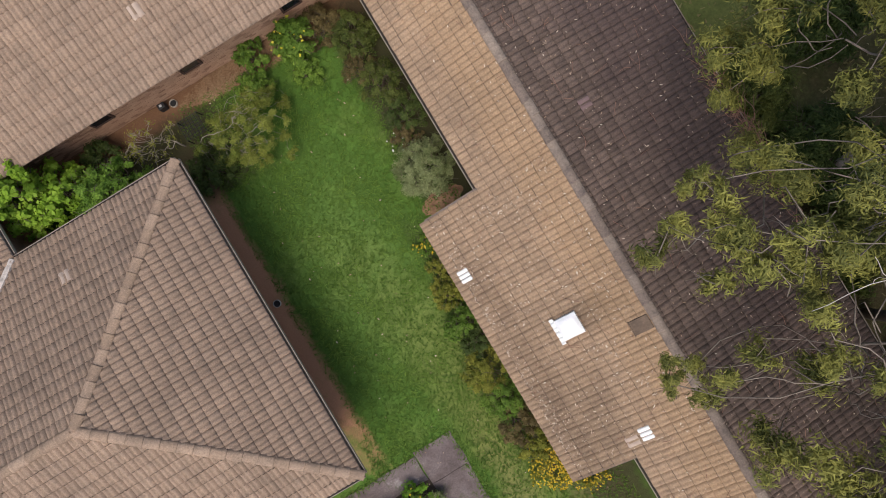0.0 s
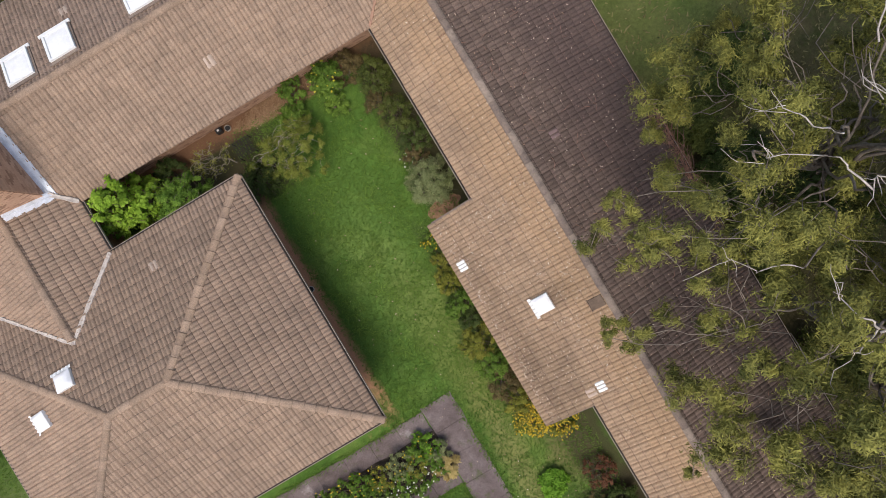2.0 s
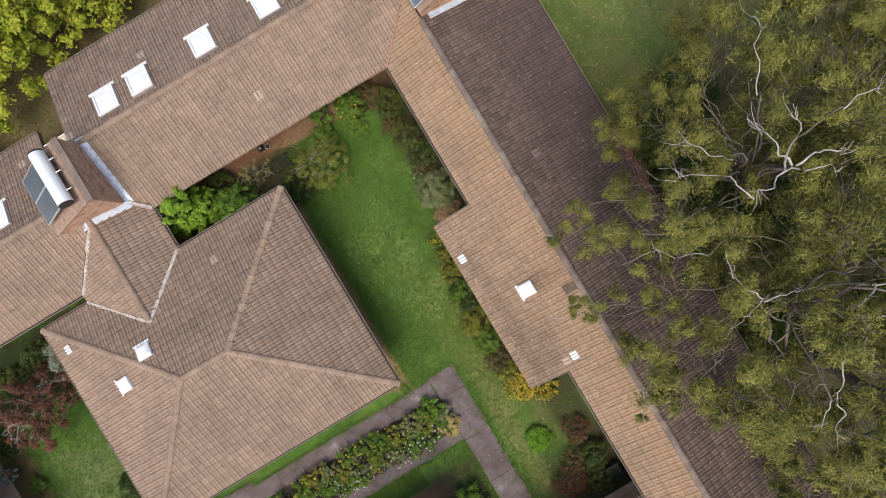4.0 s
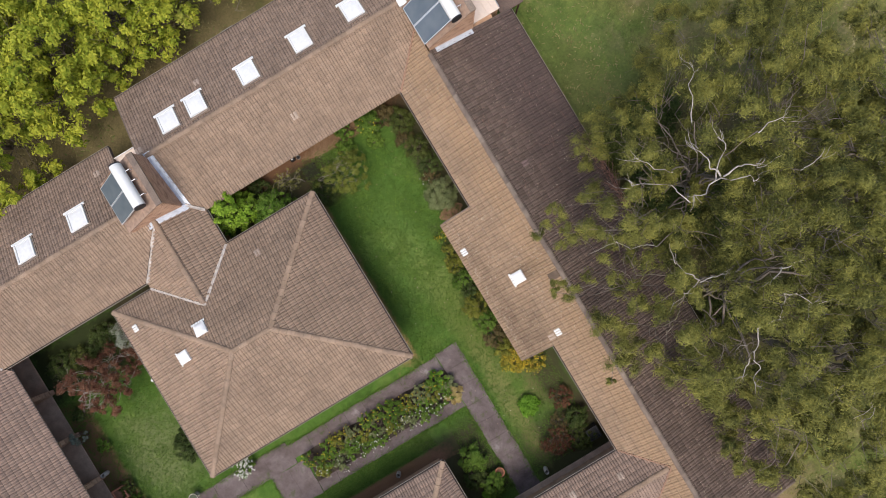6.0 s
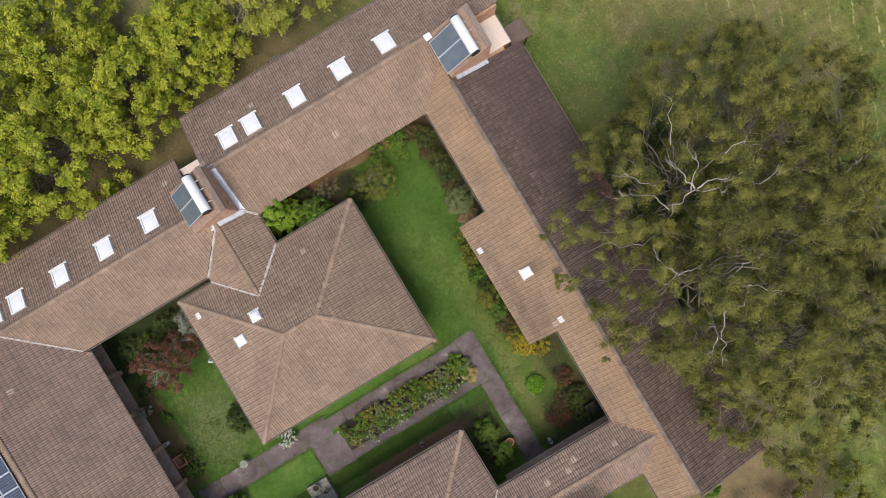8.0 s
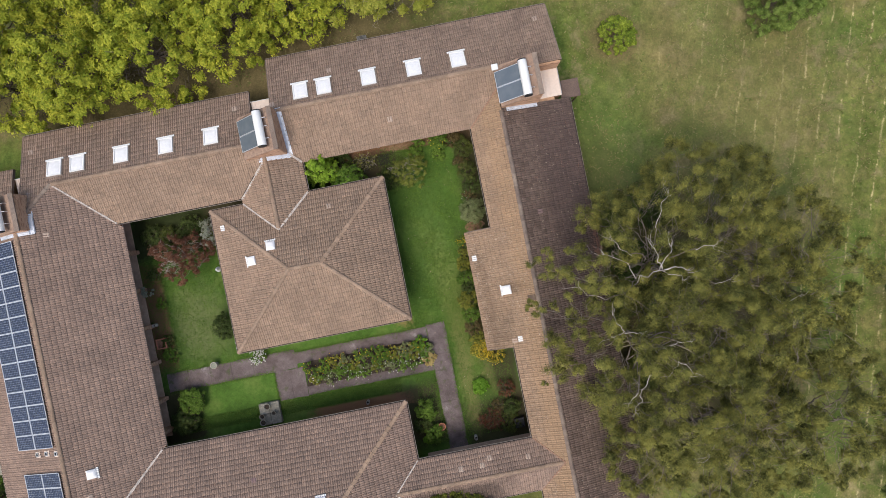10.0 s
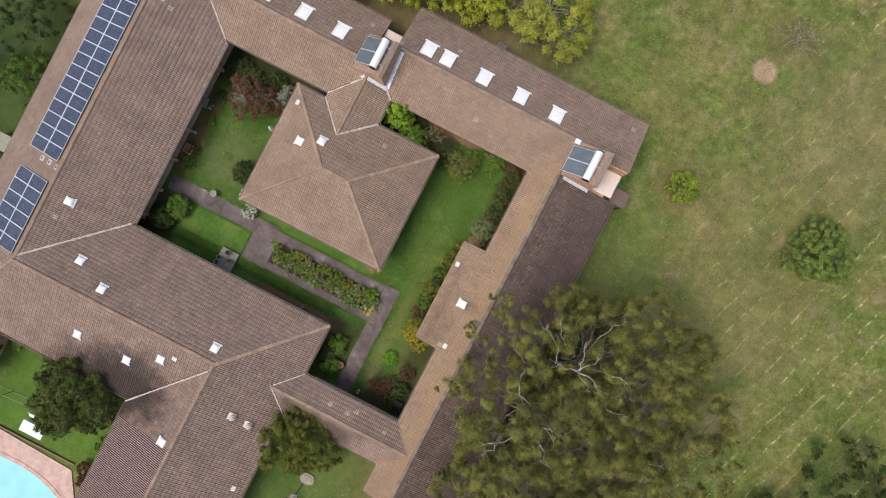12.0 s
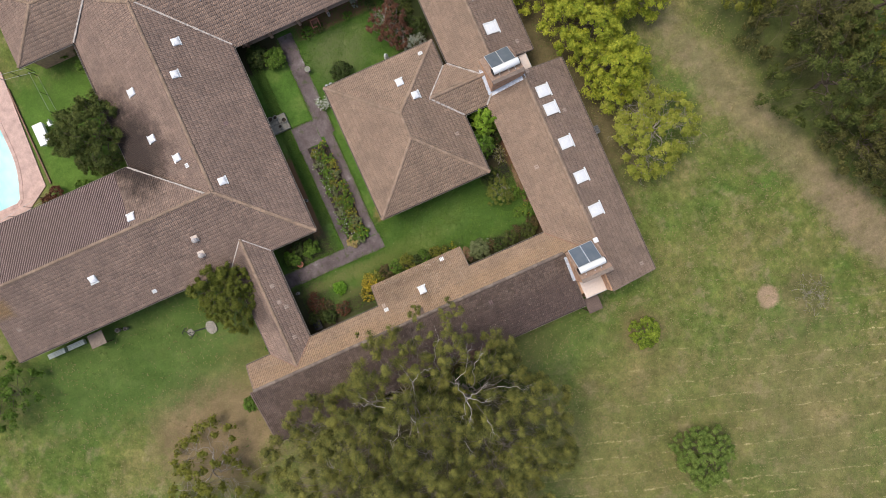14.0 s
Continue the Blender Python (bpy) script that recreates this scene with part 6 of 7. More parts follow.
for x, y, r in ((-5.45, -30.2, 0.2), (-5.3, -29.5, 0.17)):
    t = thing("stone_pot", x, y, 0, "pale stone pot beside the lean-to", "pot", "stone pots")
    bm = bmesh.new()
    lathe(bm, x, y, ((r * 0.8, -0.01), (r, 0.4), (r * 1.05, 0.42), (r * 0.95, 0.42), (r * 0.7, 0.08)))
    part("pot", bm, M_PALESTONE, t)
ac = thing("stone_block", -36.9, -9.1, 0, "square stone-topped brick block west of the house", "block")
bm = bmesh.new()
box(bm, -37.5, -9.7, -0.02, -36.3, -8.5, 0.9, 0.03)
part("block", bm, M_BRICK, ac)
bm = bmesh.new()
box(bm, -37.6, -9.8, 0.9, -36.2, -8.4, 1.0, 0.03)
part("top", bm, M_STONE, ac)

# chimney at the south range's gable, and a grey box beyond the north eaves
ch = thing("chimney", -11.8, -36.78, 0, "pale brick chimney with a white round flue", "chimney")
bm = bmesh.new()
box(bm, -12.2, -37.15, -0.05, -11.4, -36.42, 5.3, 0.02)
stack = part("stack", bm, M_WALL, ch)
for a, b in (((-12.2, -37.15), (-11.4, -37.15)), ((-11.4, -37.15), (-11.4, -36.42)), ((-11.4, -36.42), (-12.2, -36.42)), ((-12.2, -36.42), (-12.2, -37.15))):
    brick_face(stack, a, b, 2.5, 5.2, limit=0)
bm = bmesh.new()
box(bm, -12.28, -37.23, 5.3, -11.32, -36.34, 5.4, 0.02)
part("coping", bm, plain("pink_coping", (0.45, 0.3, 0.25), 0.9, vary=0.2), ch)
bm = bmesh.new()
rod(bm, (-11.8, -36.78, 5.38), (-11.8, -36.78, 5.7), 0.14, 16)
rod(bm, (-11.8, -36.78, 5.7), (-11.8, -36.78, 5.78), 0.2, 16, 0.06)
part("flue", bm, M_WHITE, ch, "white flue")
M_COOL = plain("grey_casing", (0.2, 0.2, 0.2), 0.6, vary=0.15)
unit_box = thing("cooling_unit", -4.33, 16.25, 0, "grey slatted cooling unit on the grass", "cooling unit")
bm = bmesh.new()
box(bm, -4.68, 15.98, -0.02, -3.98, 16.52, 0.95, 0.03)
part("case", bm, M_COOL, unit_box)
for i in range(6):
    bm = bmesh.new()
    box(bm, -4.62, 16.03 + i * 0.08, 0.95, -4.04, 16.06 + i * 0.08, 0.98)
    part("slat", bm, M_BLACK, unit_box)

# ---- plants ----
def unit(v):
    return v / np.maximum(np.linalg.norm(v, axis=-1, keepdims=True), 1e-9)


def leaf_quads(r, centres, radii, per, size, aspect, up=0.5, droop=0.0, flat=0.8, tufts=6, slim=False):
    """Leaves in loose tufts about clump centres, facing more or less outwards: slim pointed ones of three corners, or diamonds of four."""
    k = len(centres)
    tufts = tufts if per < 1200 else 10
    hearts = centres
    if per > 60:
        hearts = np.repeat(centres, tufts, 0)
        d = unit(r.normal(size=(k, tufts, 3)))
        c = centres[:, None] + d * radii[:, None, None] * (0.15 + 0.55 * r.random((k, tufts, 1))) * np.array([1, 1, flat])
        centres, radii = c.reshape(-1, 3), np.repeat(radii, tufts) * (0.24 + 0.3 * r.random(k * tufts))
        k, per = k * tufts, per // tufts
    d = unit(r.normal(size=(k, per, 3)))
    rad = np.minimum(np.abs(r.normal(0, 0.58, (k, per, 1))), 1.05)
    pos = centres[:, None] + d * rad * radii[:, None, None] * np.array([1, 1, flat])
    pos = pos.reshape(-1, 3)
    n = unit(unit(pos - np.repeat(hearts, per, 0)) * 0.8 + d.reshape(-1, 3) * 0.3 + np.array([0, 0, up * 0.8]) + r.normal(size=pos.shape) * 0.4)
    t = r.normal(size=pos.shape) + np.array([0, 0, -droop])
    t = unit(t - n * (t * n).sum(-1, keepdims=True))
    w = np.cross(n, t)
    s = size * (0.6 + 0.8 * r.random((len(pos), 1)))
    if slim:
        return np.stack([pos - t * s / 2 - w * s * aspect / 2, pos - t * s / 2 + w * s * aspect / 2, pos + t * s / 2], 1)
    return np.stack([pos - t * s / 2, pos + w * s * aspect / 2, pos + t * s / 2, pos - w * s * aspect / 2], 1)


def tube(verts, faces, pts, radii, sides=6):
    """A tapered bent tube through pts."""
    pts = [Vector(p) for p in pts]
    n0 = len(verts)
    for i, p in enumerate(pts):
        d = (pts[min(i + 1, len(pts) - 1)] - pts[max(i - 1, 0)]).normalized()
        a = d.orthogonal().normalized()
        b = d.cross(a)
        for k in range(sides):
            t = 2 * math.pi * k / sides
            verts.append(tuple(p + (a * math.cos(t) + b * math.sin(t)) * radii[i]))
    for i in range(len(pts) - 1):
        for k in range(sides):
            q = (k + 1) % sides
            faces.append((n0 + i * sides + k, n0 + i * sides + q, n0 + (i + 1) * sides + q, n0 + (i + 1) * sides + k))


def bent(r, a, b, n, wob):
    """Points from a to b with a wandering line between."""
    a, b = np.array(a, float), np.array(b, float)
    l = np.linalg.norm(b - a)
    f = np.linspace(0, 1, n)[:, None]
    step = r.normal(size=(n, 3))
    step[1:] = 0.6 * step[:-1] + 0.6 * step[1:]
    off = np.cumsum(step, 0)
    off = off - f * off[-1]
    return a + (b - a) * f + off * wob * l / n


def spread(r, n, tries=12):
    """Points over the unit disc, evenly but not regularly."""
    pts = []
    while len(pts) < n:
        best, far = None, -1
        for _ in range(tries):
            a, d = r.random() * 2 * math.pi, math.sqrt(r.random())
            c = (d * math.cos(a), d * math.sin(a))
            m = min(((c[0] - p[0]) ** 2 + (c[1] - p[1]) ** 2 for p in pts), default=9)
            if m > far:
                best, far = c, m
        pts.append(best)
    return np.array(pts)


def tree(name, label, x, y, rx, ry, top, low, clumps, r_clump, per, size, aspect, leaf, bark, trunk=0.25, fork=None, foot=None, seed=1, inner=0.3, extra=(), up=0.5, droop=0.0,
         twig=0.012, category="tree", group="", limb=0.4, bare=0.0, rough=0.25, slim=True, boughs=(), spray=None, drop=0.36):
    """A tree or large shrub: a tapered trunk that forks into wandering limbs, and a crown of many clumps of leaves over an uneven dome with gaps."""
    r = np.random.default_rng(seed)
    fork = np.array(fork if fork is not None else (x, y, low * 0.7), float)
    foot = foot if foot is not None else (x + r.normal(0, 0.1), y + r.normal(0, 0.1))
    disc = spread(r, clumps)
    rho = np.linalg.norm(disc, axis=1)
    ang = np.arctan2(disc[:, 1], disc[:, 0])
    reach = 1 + rough * np.sin(ang * 3 + seed) * 0.5 + rough * np.sin(ang * 7 + 2 * seed) * 0.4
    c = np.stack([x + disc[:, 0] * rx * reach, y + disc[:, 1] * ry * reach, low + (top - low) * np.sqrt(np.maximum(0, 1 - rho ** 2)) * (1 - drop * r.random(clumps))], 1)
    deep = r.random(clumps) < inner
    c[deep, 2] = low + (c[deep, 2] - low) * (0.3 + 0.4 * r.random(deep.sum()))
    c[:, 2] -= r_clump * 0.6
    rad = r_clump * (0.6 + 0.75 * r.random(clumps))
    heads = len(c)
    if spray is not None:
        extra = spray
    if len(extra):
        e = np.array(extra, float)
        c, rad = np.concatenate([c, e[:, :3]]), np.concatenate([rad, e[:, 3]])
    for a, b, _ in boughs:  # the crown opens above the bare boughs
        a, b = np.array(a), np.array(b)
        f = np.clip(((c - a) @ (b - a)) / ((b - a) @ (b - a)), 0, 1)
        near = a + (b - a) * f[:, None]
        open_sky = (np.linalg.norm((c - near)[:, :2], axis=1) < 0.2 + 0.3 * rad) & (c[:, 2] > near[:, 2] - 0.4)
        c[open_sky, 2] = near[open_sky, 2] - 0.6
    t = thing(name, foot[0], foot[1], 0, label, category, group)
    verts, faces = [], []
    n_l = max(3, len(c) // 9)
    tube(verts, faces, np.vstack([bent(r, (foot[0], foot[1], -0.1), fork, 6, 0.25), fork + np.array([0, 0, trunk])]), list(np.linspace(trunk, trunk * 0.6, 6)) + [0.01], 8)
    ids = r.choice(len(c), n_l, replace=False)
    nodes = fork + (c[ids] - fork) * (0.45 + 0.2 * r.random((n_l, 1)))
    for q in nodes:
        tube(verts, faces, bent(r, fork, q, 12, 0.8), np.linspace(trunk * limb, trunk * limb * 0.4, 12), 6)
    for a, b, thick in boughs:
        tube(verts, faces, bent(r, fork, np.array(a) - np.array([0, 0, 0.05]), 8, 0.3), np.linspace(thick * 0.8, thick * 0.55, 8), 6)
        b = np.array(a) + (np.array(b) - np.array(a)) * 0.8
        vp, fp = [], []
        tube(vp, fp, bent(r, a, b, 9, 0.5), np.linspace(thick * 0.5, thick * 0.2, 9), 6)
        for _ in range(4):
            e = b + (b - np.array(a)) * 0.25 + r.normal(size=3) * np.array([0.28, 0.28, 0.2])
            tube(vp, fp, bent(r, b, e, 5, 0.5), np.linspace(thick * 0.2, 0.005, 5), 4)
        arrays("bough", vp, fp, M_PALEBARK, t, "bare pale bough", smooth=True)
    vb, fb = [], []
    for i, p in enumerate(c):
        q = nodes[np.argmin(np.linalg.norm(nodes - p, axis=1))]
        rr = np.linspace(trunk * limb * 0.26, twig, 8)
        tube(vb, fb, bent(r, q, p + np.array([0, 0, (0.75 * r.random() - 0.4) * rad[i]]), 8, 0.8), rr, 4)
        for _ in range(2):
            e = p + unit(r.normal(size=3)) * rad[i] * np.array([1, 1, 0.6])
            tube(vb, fb, bent(r, p, e, 4, 0.4), (twig, twig * 0.8, twig * 0.6, twig * 0.3), 3)
    n = len(verts)
    arrays("trunk", verts + vb, faces + [tuple(n + i for i in f) for f in fb], bark, t, smooth=True)
    keep = r.random(len(c)) >= bare
    if spray is not None:
        keep[heads:] = False
    q = leaf_quads(r, c[keep], rad[keep], per, size, aspect, up, droop, slim=slim)
    if spray is not None:  # loose sprays of single leaves, nearer to the eye than the rest
        e = np.array(spray, float)
        v = leaf_quads(r, e[:, :3], e[:, 3] * 1.1, 1150, 0.1, 0.24, up, droop)
        q = np.concatenate([q, v[:, :3], v[:, [0, 2, 3]]])
    quads("crown", q, leaf, t)
    return t


def shrub(name, label, x, y, r0, h, leaf, per=900, size=0.07, aspect=0.5, seed=1, group="", flowers=None, n_flowers=0, flower_size=0.06, oval=1.0, bark=None, sparse=0.0):
    """A low bush: stems from the ground and leaf clumps down to it."""
    r = np.random.default_rng(seed)
    n = max(6, int(14 * r0 * r0 + 8))
    disc = spread(r, n)
    rho = np.linalg.norm(disc, axis=1)
    c = np.stack([x + disc[:, 0] * r0 * 0.85, y + disc[:, 1] * r0 * 0.85 * oval, h * (0.35 + 0.5 * np.sqrt(np.maximum(0, 1 - rho ** 2)) * (0.7 + 0.3 * r.random(n)))], 1)
    rad = np.minimum(h * 0.45, r0 * 0.45) * (0.75 + 0.5 * r.random(n))
    t = thing(name, x, y, 0, label, "shrub" if name != "flower" else "flowers", group)
    vb, fb = [], []
    for p in c:
        tube(vb, fb, bent(r, (x + r.normal(0, 0.08), y + r.normal(0, 0.08), -0.03), p, 6, 0.4), np.linspace(0.022, 0.006, 6), 5)
        for _ in range(4):
            e = p + unit(r.normal(size=3)) * r0 * 0.4 * np.array([1, 1, 0.5])
            tube(vb, fb, bent(r, p, e, 4, 0.4), (0.008, 0.006, 0.005, 0.003), 3)
    arrays("stem", vb, fb, bark or M_BARKDARK, t, smooth=True)
    keep = r.random(n) >= sparse
    quads("foliage", leaf_quads(r, c[keep], rad[keep], int(per * 0.58), size * 1.38, aspect, 1.0, slim=True), leaf, t)
    if flowers:
        k = r.integers(0, n, n_flowers)
        d = unit(r.normal(size=(n_flowers, 3)) + np.array([0, 0, 1.3]))
        pos = c[k] + d * rad[k][:, None] * np.array([1, 1, 0.95])
        quads("blossom", leaf_quads(r, pos, np.full(n_flowers, 0.03), 4, flower_size, 0.8, 1.2), flowers, t)
    return t


# the gum trees beside the east wing: bare pale boughs, and sprays of leaves that hang over the roof
GUM = "gum tree with pale limbs and sparse olive leaves"
SPRAY = [(3.3, -1.8, 9.5, 0.36), (3.75, -1.6, 9.7, 0.42), (4.3, -1.1, 9.8, 0.36), (4.4, -1.4, 9.9, 0.4), (4.3, -2.0, 10.1, 0.5), (4.4, -2.5, 10.3, 0.5), (4.9, -2.4, 10.5, 0.55), (3.75, -2.4, 9.9, 0.4),
         (5.7, -1.4, 9.5, 0.4), (5.3, -2.9, 10.2, 0.55), (5.9, -2.2, 10.5, 0.5), (6.3, -2.9, 10.6, 0.6), (7.0, -2.2, 10.3, 0.6), (7.3, -3.6, 10.6, 0.6), (7.6, -0.9, 10.8, 0.6), (8.3, -1.2, 10.9, 0.7), (6.5, -3.9, 10.2, 0.6)]
SPRAY_LOW = [(2.95, -4.4, 7.6, 0.36), (3.4, -4.25, 7.8, 0.4), (3.75, -4.7, 7.9, 0.42), (3.2, -4.9, 7.7, 0.36), (3.05, -4.1, 7.5, 0.3), (4.4, -4.5, 8.2, 0.5), (5.2, -4.0, 9.2, 0.5), (5.1, -5.0, 8.8, 0.55), (5.7, -5.6, 8.8, 0.6),
             (6.1, -7.4, 8.6, 0.6), (4.9, -8.2, 7.2, 0.5), (6.2, -9.3, 8.4, 0.6), (3.2, -9.6, 6.0, 0.25), (9.0, -7.5, 12.6, 0.85), (9.9, -7.0, 12.9, 0.85), (8.3, -8.3, 12.4, 0.8), (8.2, -6.9, 12.0, 0.8), (9.4, -8.4, 13.0, 0.8)]
FORK = (10.26, -3.4, 10.5)
tree("gum_tree", "tall " + GUM, 13.8, -2.6, 6.8, 6.0, 12.5, 5.5, 160, 0.86, 2150, 0.125, 0.25, L_GUM, M_GUMBARK, 0.17, (10.9, -3.4, 6.8), (11.6, -4.2), 11, 0.34, (), 0.8, 0.35, limb=0.3, bare=0.05, drop=0.44, group="gum trees",
     spray=SPRAY, boughs=[(FORK, (9.9, -1.7, 11.0), 0.08), (FORK, (11.0, -1.8, 11.2), 0.075), (FORK, (11.9, -3.7, 11.1), 0.08), (FORK, (11.4, -4.3, 10.9), 0.06), (FORK, (8.6, -3.4, 10.9), 0.07), ((8.6, -3.5, 10.9), (6.6, -1.4, 11.2), 0.05),
             ((12.1, -2.5, 11.2), (13.2, -2.5, 11.6), 0.05), ((10.2, -1.0, 11.3), (11.3, 1.0, 11.4), 0.045), ((12.8, -4.6, 11.0), (13.8, -4.5, 11.3), 0.045), ((8.6, -2.1, 11.2), (7.3, -0.8, 11.6), 0.05),
             ((6.9, -4.4, 10.5), (5.3, -3.2, 10.4), 0.04)])
tree("gum_tree", "tallest " + GUM, 10.4, -8.6, 5.8, 6.0, 14.2, 7.5, 138, 0.86, 2150, 0.125, 0.25, L_GUM, M_GUMBARK, 0.19, (9.2, -7.5, 8.6), (10.8, -8.6), 12, 0.34, (), 0.8, 0.35, limb=0.3, bare=0.05, drop=0.44, group="gum trees",
     spray=SPRAY_LOW, boughs=[((7.6, -6.4, 10.4), (7.0, -5.0, 10.7), 0.06), ((7.6, -6.4, 10.4), (6.6, -6.5, 10.6), 0.05), ((7.6, -6.4, 10.4), (8.7, -6.6, 10.7), 0.06), ((10.0, -7.2, 11.5), (10.8, -7.3, 11.9), 0.06), ((10.0, -7.2, 11.5), (9.1, -7.5, 11.8), 0.06),
             ((8.4, -8.8, 11.2), (7.5, -9.7, 11.2), 0.06), ((7.5, -9.7, 11.2), (6.7, -10.3, 11.1), 0.045), ((7.5, -9.7, 11.2), (7.1, -10.9, 11.0), 0.045), ((10.5, -8.9, 9.6), (9.6, -9.6, 10.0), 0.07), ((10.5, -8.9, 9.6), (11.3, -9.8, 10.0), 0.07)])
tree("gum_tree", "broad " + GUM, 18.6, -6.5, 6.2, 7.0, 11.5, 4.5, 130, 0.86, 1350, 0.16, 0.26, L_GUM, M_GUMBARK, 0.36, (17.6, -6.8, 7.0), (17.2, -7.0), 13, 0.35, (), 0.8, 0.35, limb=0.22, bare=0.04, drop=0.44, group="gum trees",
     boughs=[((17.8, -7.0, 8.6), (16.9, -6.3, 9.0), 0.06), ((17.8, -7.0, 8.6), (18.7, -6.5, 9.0), 0.06), ((17.8, -7.0, 8.6), (17.9, -8.2, 8.9), 0.05)])
tree("gum_tree", "leaning " + GUM, 12.6, -15.0, 6.6, 5.2, 11.5, 4.5, 120, 0.86, 1350, 0.16, 0.26, L_GUM, M_GUMBARK, 0.36, (11.8, -13.6, 7.0), (12.2, -13.2), 14, 0.35,
     [(6.6, -12.4, 6.6, 0.7), (7.0, -13.6, 6.6, 0.7), (6.4, -15.0, 6.0, 0.7)], 0.8, 0.35, limb=0.22, bare=0.04, drop=0.44, group="gum trees", boughs=[((11.8, -13.6, 9.6), (10.8, -14.4, 10.1), 0.06), ((11.8, -13.6, 9.6), (12.6, -12.8, 10.0), 0.06)])
tree("gum_tree", "outer " + GUM, 20.2, -15.0, 5.6, 5.6, 10.5, 4.0, 84, 0.86, 1350, 0.16, 0.26, L_GUM, M_GUMBARK, 0.3, (19.5, -14.5, 6.0), (19.2, -14.4), 15, 0.35, (), 0.8, 0.35, limb=0.22, bare=0.04, drop=0.44, group="gum trees")

# the row of yellowing trees north of the house
for k, (x, y, r0, top, per, lf, bare, lab) in enumerate((
        (-29.6, 17.4, 3.6, 7.0, 380, L_OAK, 0.0, "leafy tree with yellowing green leaves"), (-24.4, 17.0, 3.5, 7.4, 380, L_OAK, 0.0, "full tree with bright yellow-green leaves"),
        (-18.6, 17.6, 3.9, 7.6, 380, L_OAK, 0.0, "broad tree with yellow-green leaves"), (-12.9, 18.9, 3.5, 7.0, 360, L_OAK, 0.0, "rounded tree with yellowing leaves"),
        (-8.4, 19.3, 2.9, 5.8, 260, L_OAK, 0.05, "thinning tree with yellowing leaves"), (-2.4, 20.3, 4.1, 5.0, 330, L_DRY, 0.28, "half-bare tree with grey twigs and pale leaves"),
        (-21.5, 22.5, 3.6, 7.0, 300, L_OAK, 0.0, "tree with yellow-green leaves in the back row"), (-15.0, 23.5, 3.4, 6.4, 300, L_OAK, 0.0, "tree with yellow-green leaves in the back row"),
        (-28.0, 23.0, 3.6, 7.0, 300, L_OAK, 0.0, "tree with yellow-green leaves in the back row"))):
    tree("garden_tree", lab, x, y, r0, r0 * 0.92, top, 1.8, 92, 0.86, int(per * 1.3), 0.184, 0.62, lf, M_BARKDARK if lf is L_OAK else M_TWIG, 0.16, (x, y, 1.8), (x, y), 30 + k, 0.35, (), 1.0, 0.1, group="trees north of the house", bare=bare)

# the wood's edge in the north-east, and trees far off
for k, (x, y, r0, top, lf) in enumerate(((-6.0, 36.5, 5.0, 8, L_WOOD), (0.2, 35.8, 5.2, 8, L_MOSS), (6.8, 37.8, 4.2, 6.5, L_WOOD), (12.0, 40.2, 5.0, 8, L_WOOD), (-12.5, 34.8, 4.4, 7, L_OLIVE), (18.0, 43.5, 5.0, 7, L_MOSS), (3.0, 42, 5.5, 9, L_OLIVE), (-4, 43, 5.5, 9, L_WOOD))):
    tree("wild_tree", "dense olive tree at the edge of the wood", x, y, r0, r0 * 0.9, top, 1.6, 66, 1.0, 420, 0.23, 0.42, lf, M_BARKDARK, 0.2, (x, y, 2.2), (x, y), 50 + k, 0.35, (), 0.6, 0.3, group="trees at the wood's edge")
for k, (x, y, r0, top) in enumerate(((33.5, -11.0, 5.0, 6), (37.5, -4.0, 5, 6), (31.5, -19.5, 5, 7))):
    tree("wild_tree", "dark dense tree beyond the field", x, y, r0, r0, top, 0.8, 45, 1.0, 480, 0.2, 0.4, L_DARK, M_BARKDARK, 0.22, (x, y, 1.6), (x, y), 70 + k, 0.3, (), 0.6, 0.2, group="dark trees")
tree("wild_tree", "brown-green scrubby tree on dry earth", 9.4, -27.0, 4.4, 3.6, 5.2, 0.9, 60, 0.8, 380, 0.2, 0.4, L_OLIVE, M_TWIG, 0.16, (9.4, -27.0, 1.4), (9.4, -27.0), 75, 0.35, (), 0.6, 0.2, bare=0.15)
tree("garden_tree", "dense dark green tree beside the pool lawn", -21.45, -23.75, 3.5, 3.4, 5.8, 1.3, 150, 0.62, 560, 0.14, 0.58, L_MOSS, M_BARKDARK, 0.16, (-21.45, -23.75, 1.6), (-21.45, -23.75), 76, 0.2, (), 0.7)
tree("garden_tree", "round olive-green tree beside the passage", -4.35, -18.75, 3.35, 3.1, 5.4, 1.5, 150, 0.58, 680, 0.12, 0.55, L_YEW, M_BARKDARK, 0.15, (-4.3, -18.9, 1.7), (-4.3, -19.0), 77, 0.2, (), 0.7)
tree("garden_tree", "round green tree standing alone in the field", 26.0, 13.3, 2.6, 2.4, 3.4, 0.9, 120, 0.5, 560, 0.13, 0.5, L_SAGEGREEN, M_BARKDARK, 0.12, (26.0, 13.3, 1.1), (26.0, 13.3), 78, 0.3, (), 0.7)
tree("garden_tree", "leafy green tree at the end of the south range", -4.3, -41.2, 3.2, 3.0, 4.6, 1.0, 48, 0.7, 360, 0.15, 0.55, L_GREEN, M_BARKDARK, 0.14, (-4.3, -41.2, 1.2), (-4.3, -41.2), 79, 0.3, (), 0.7)
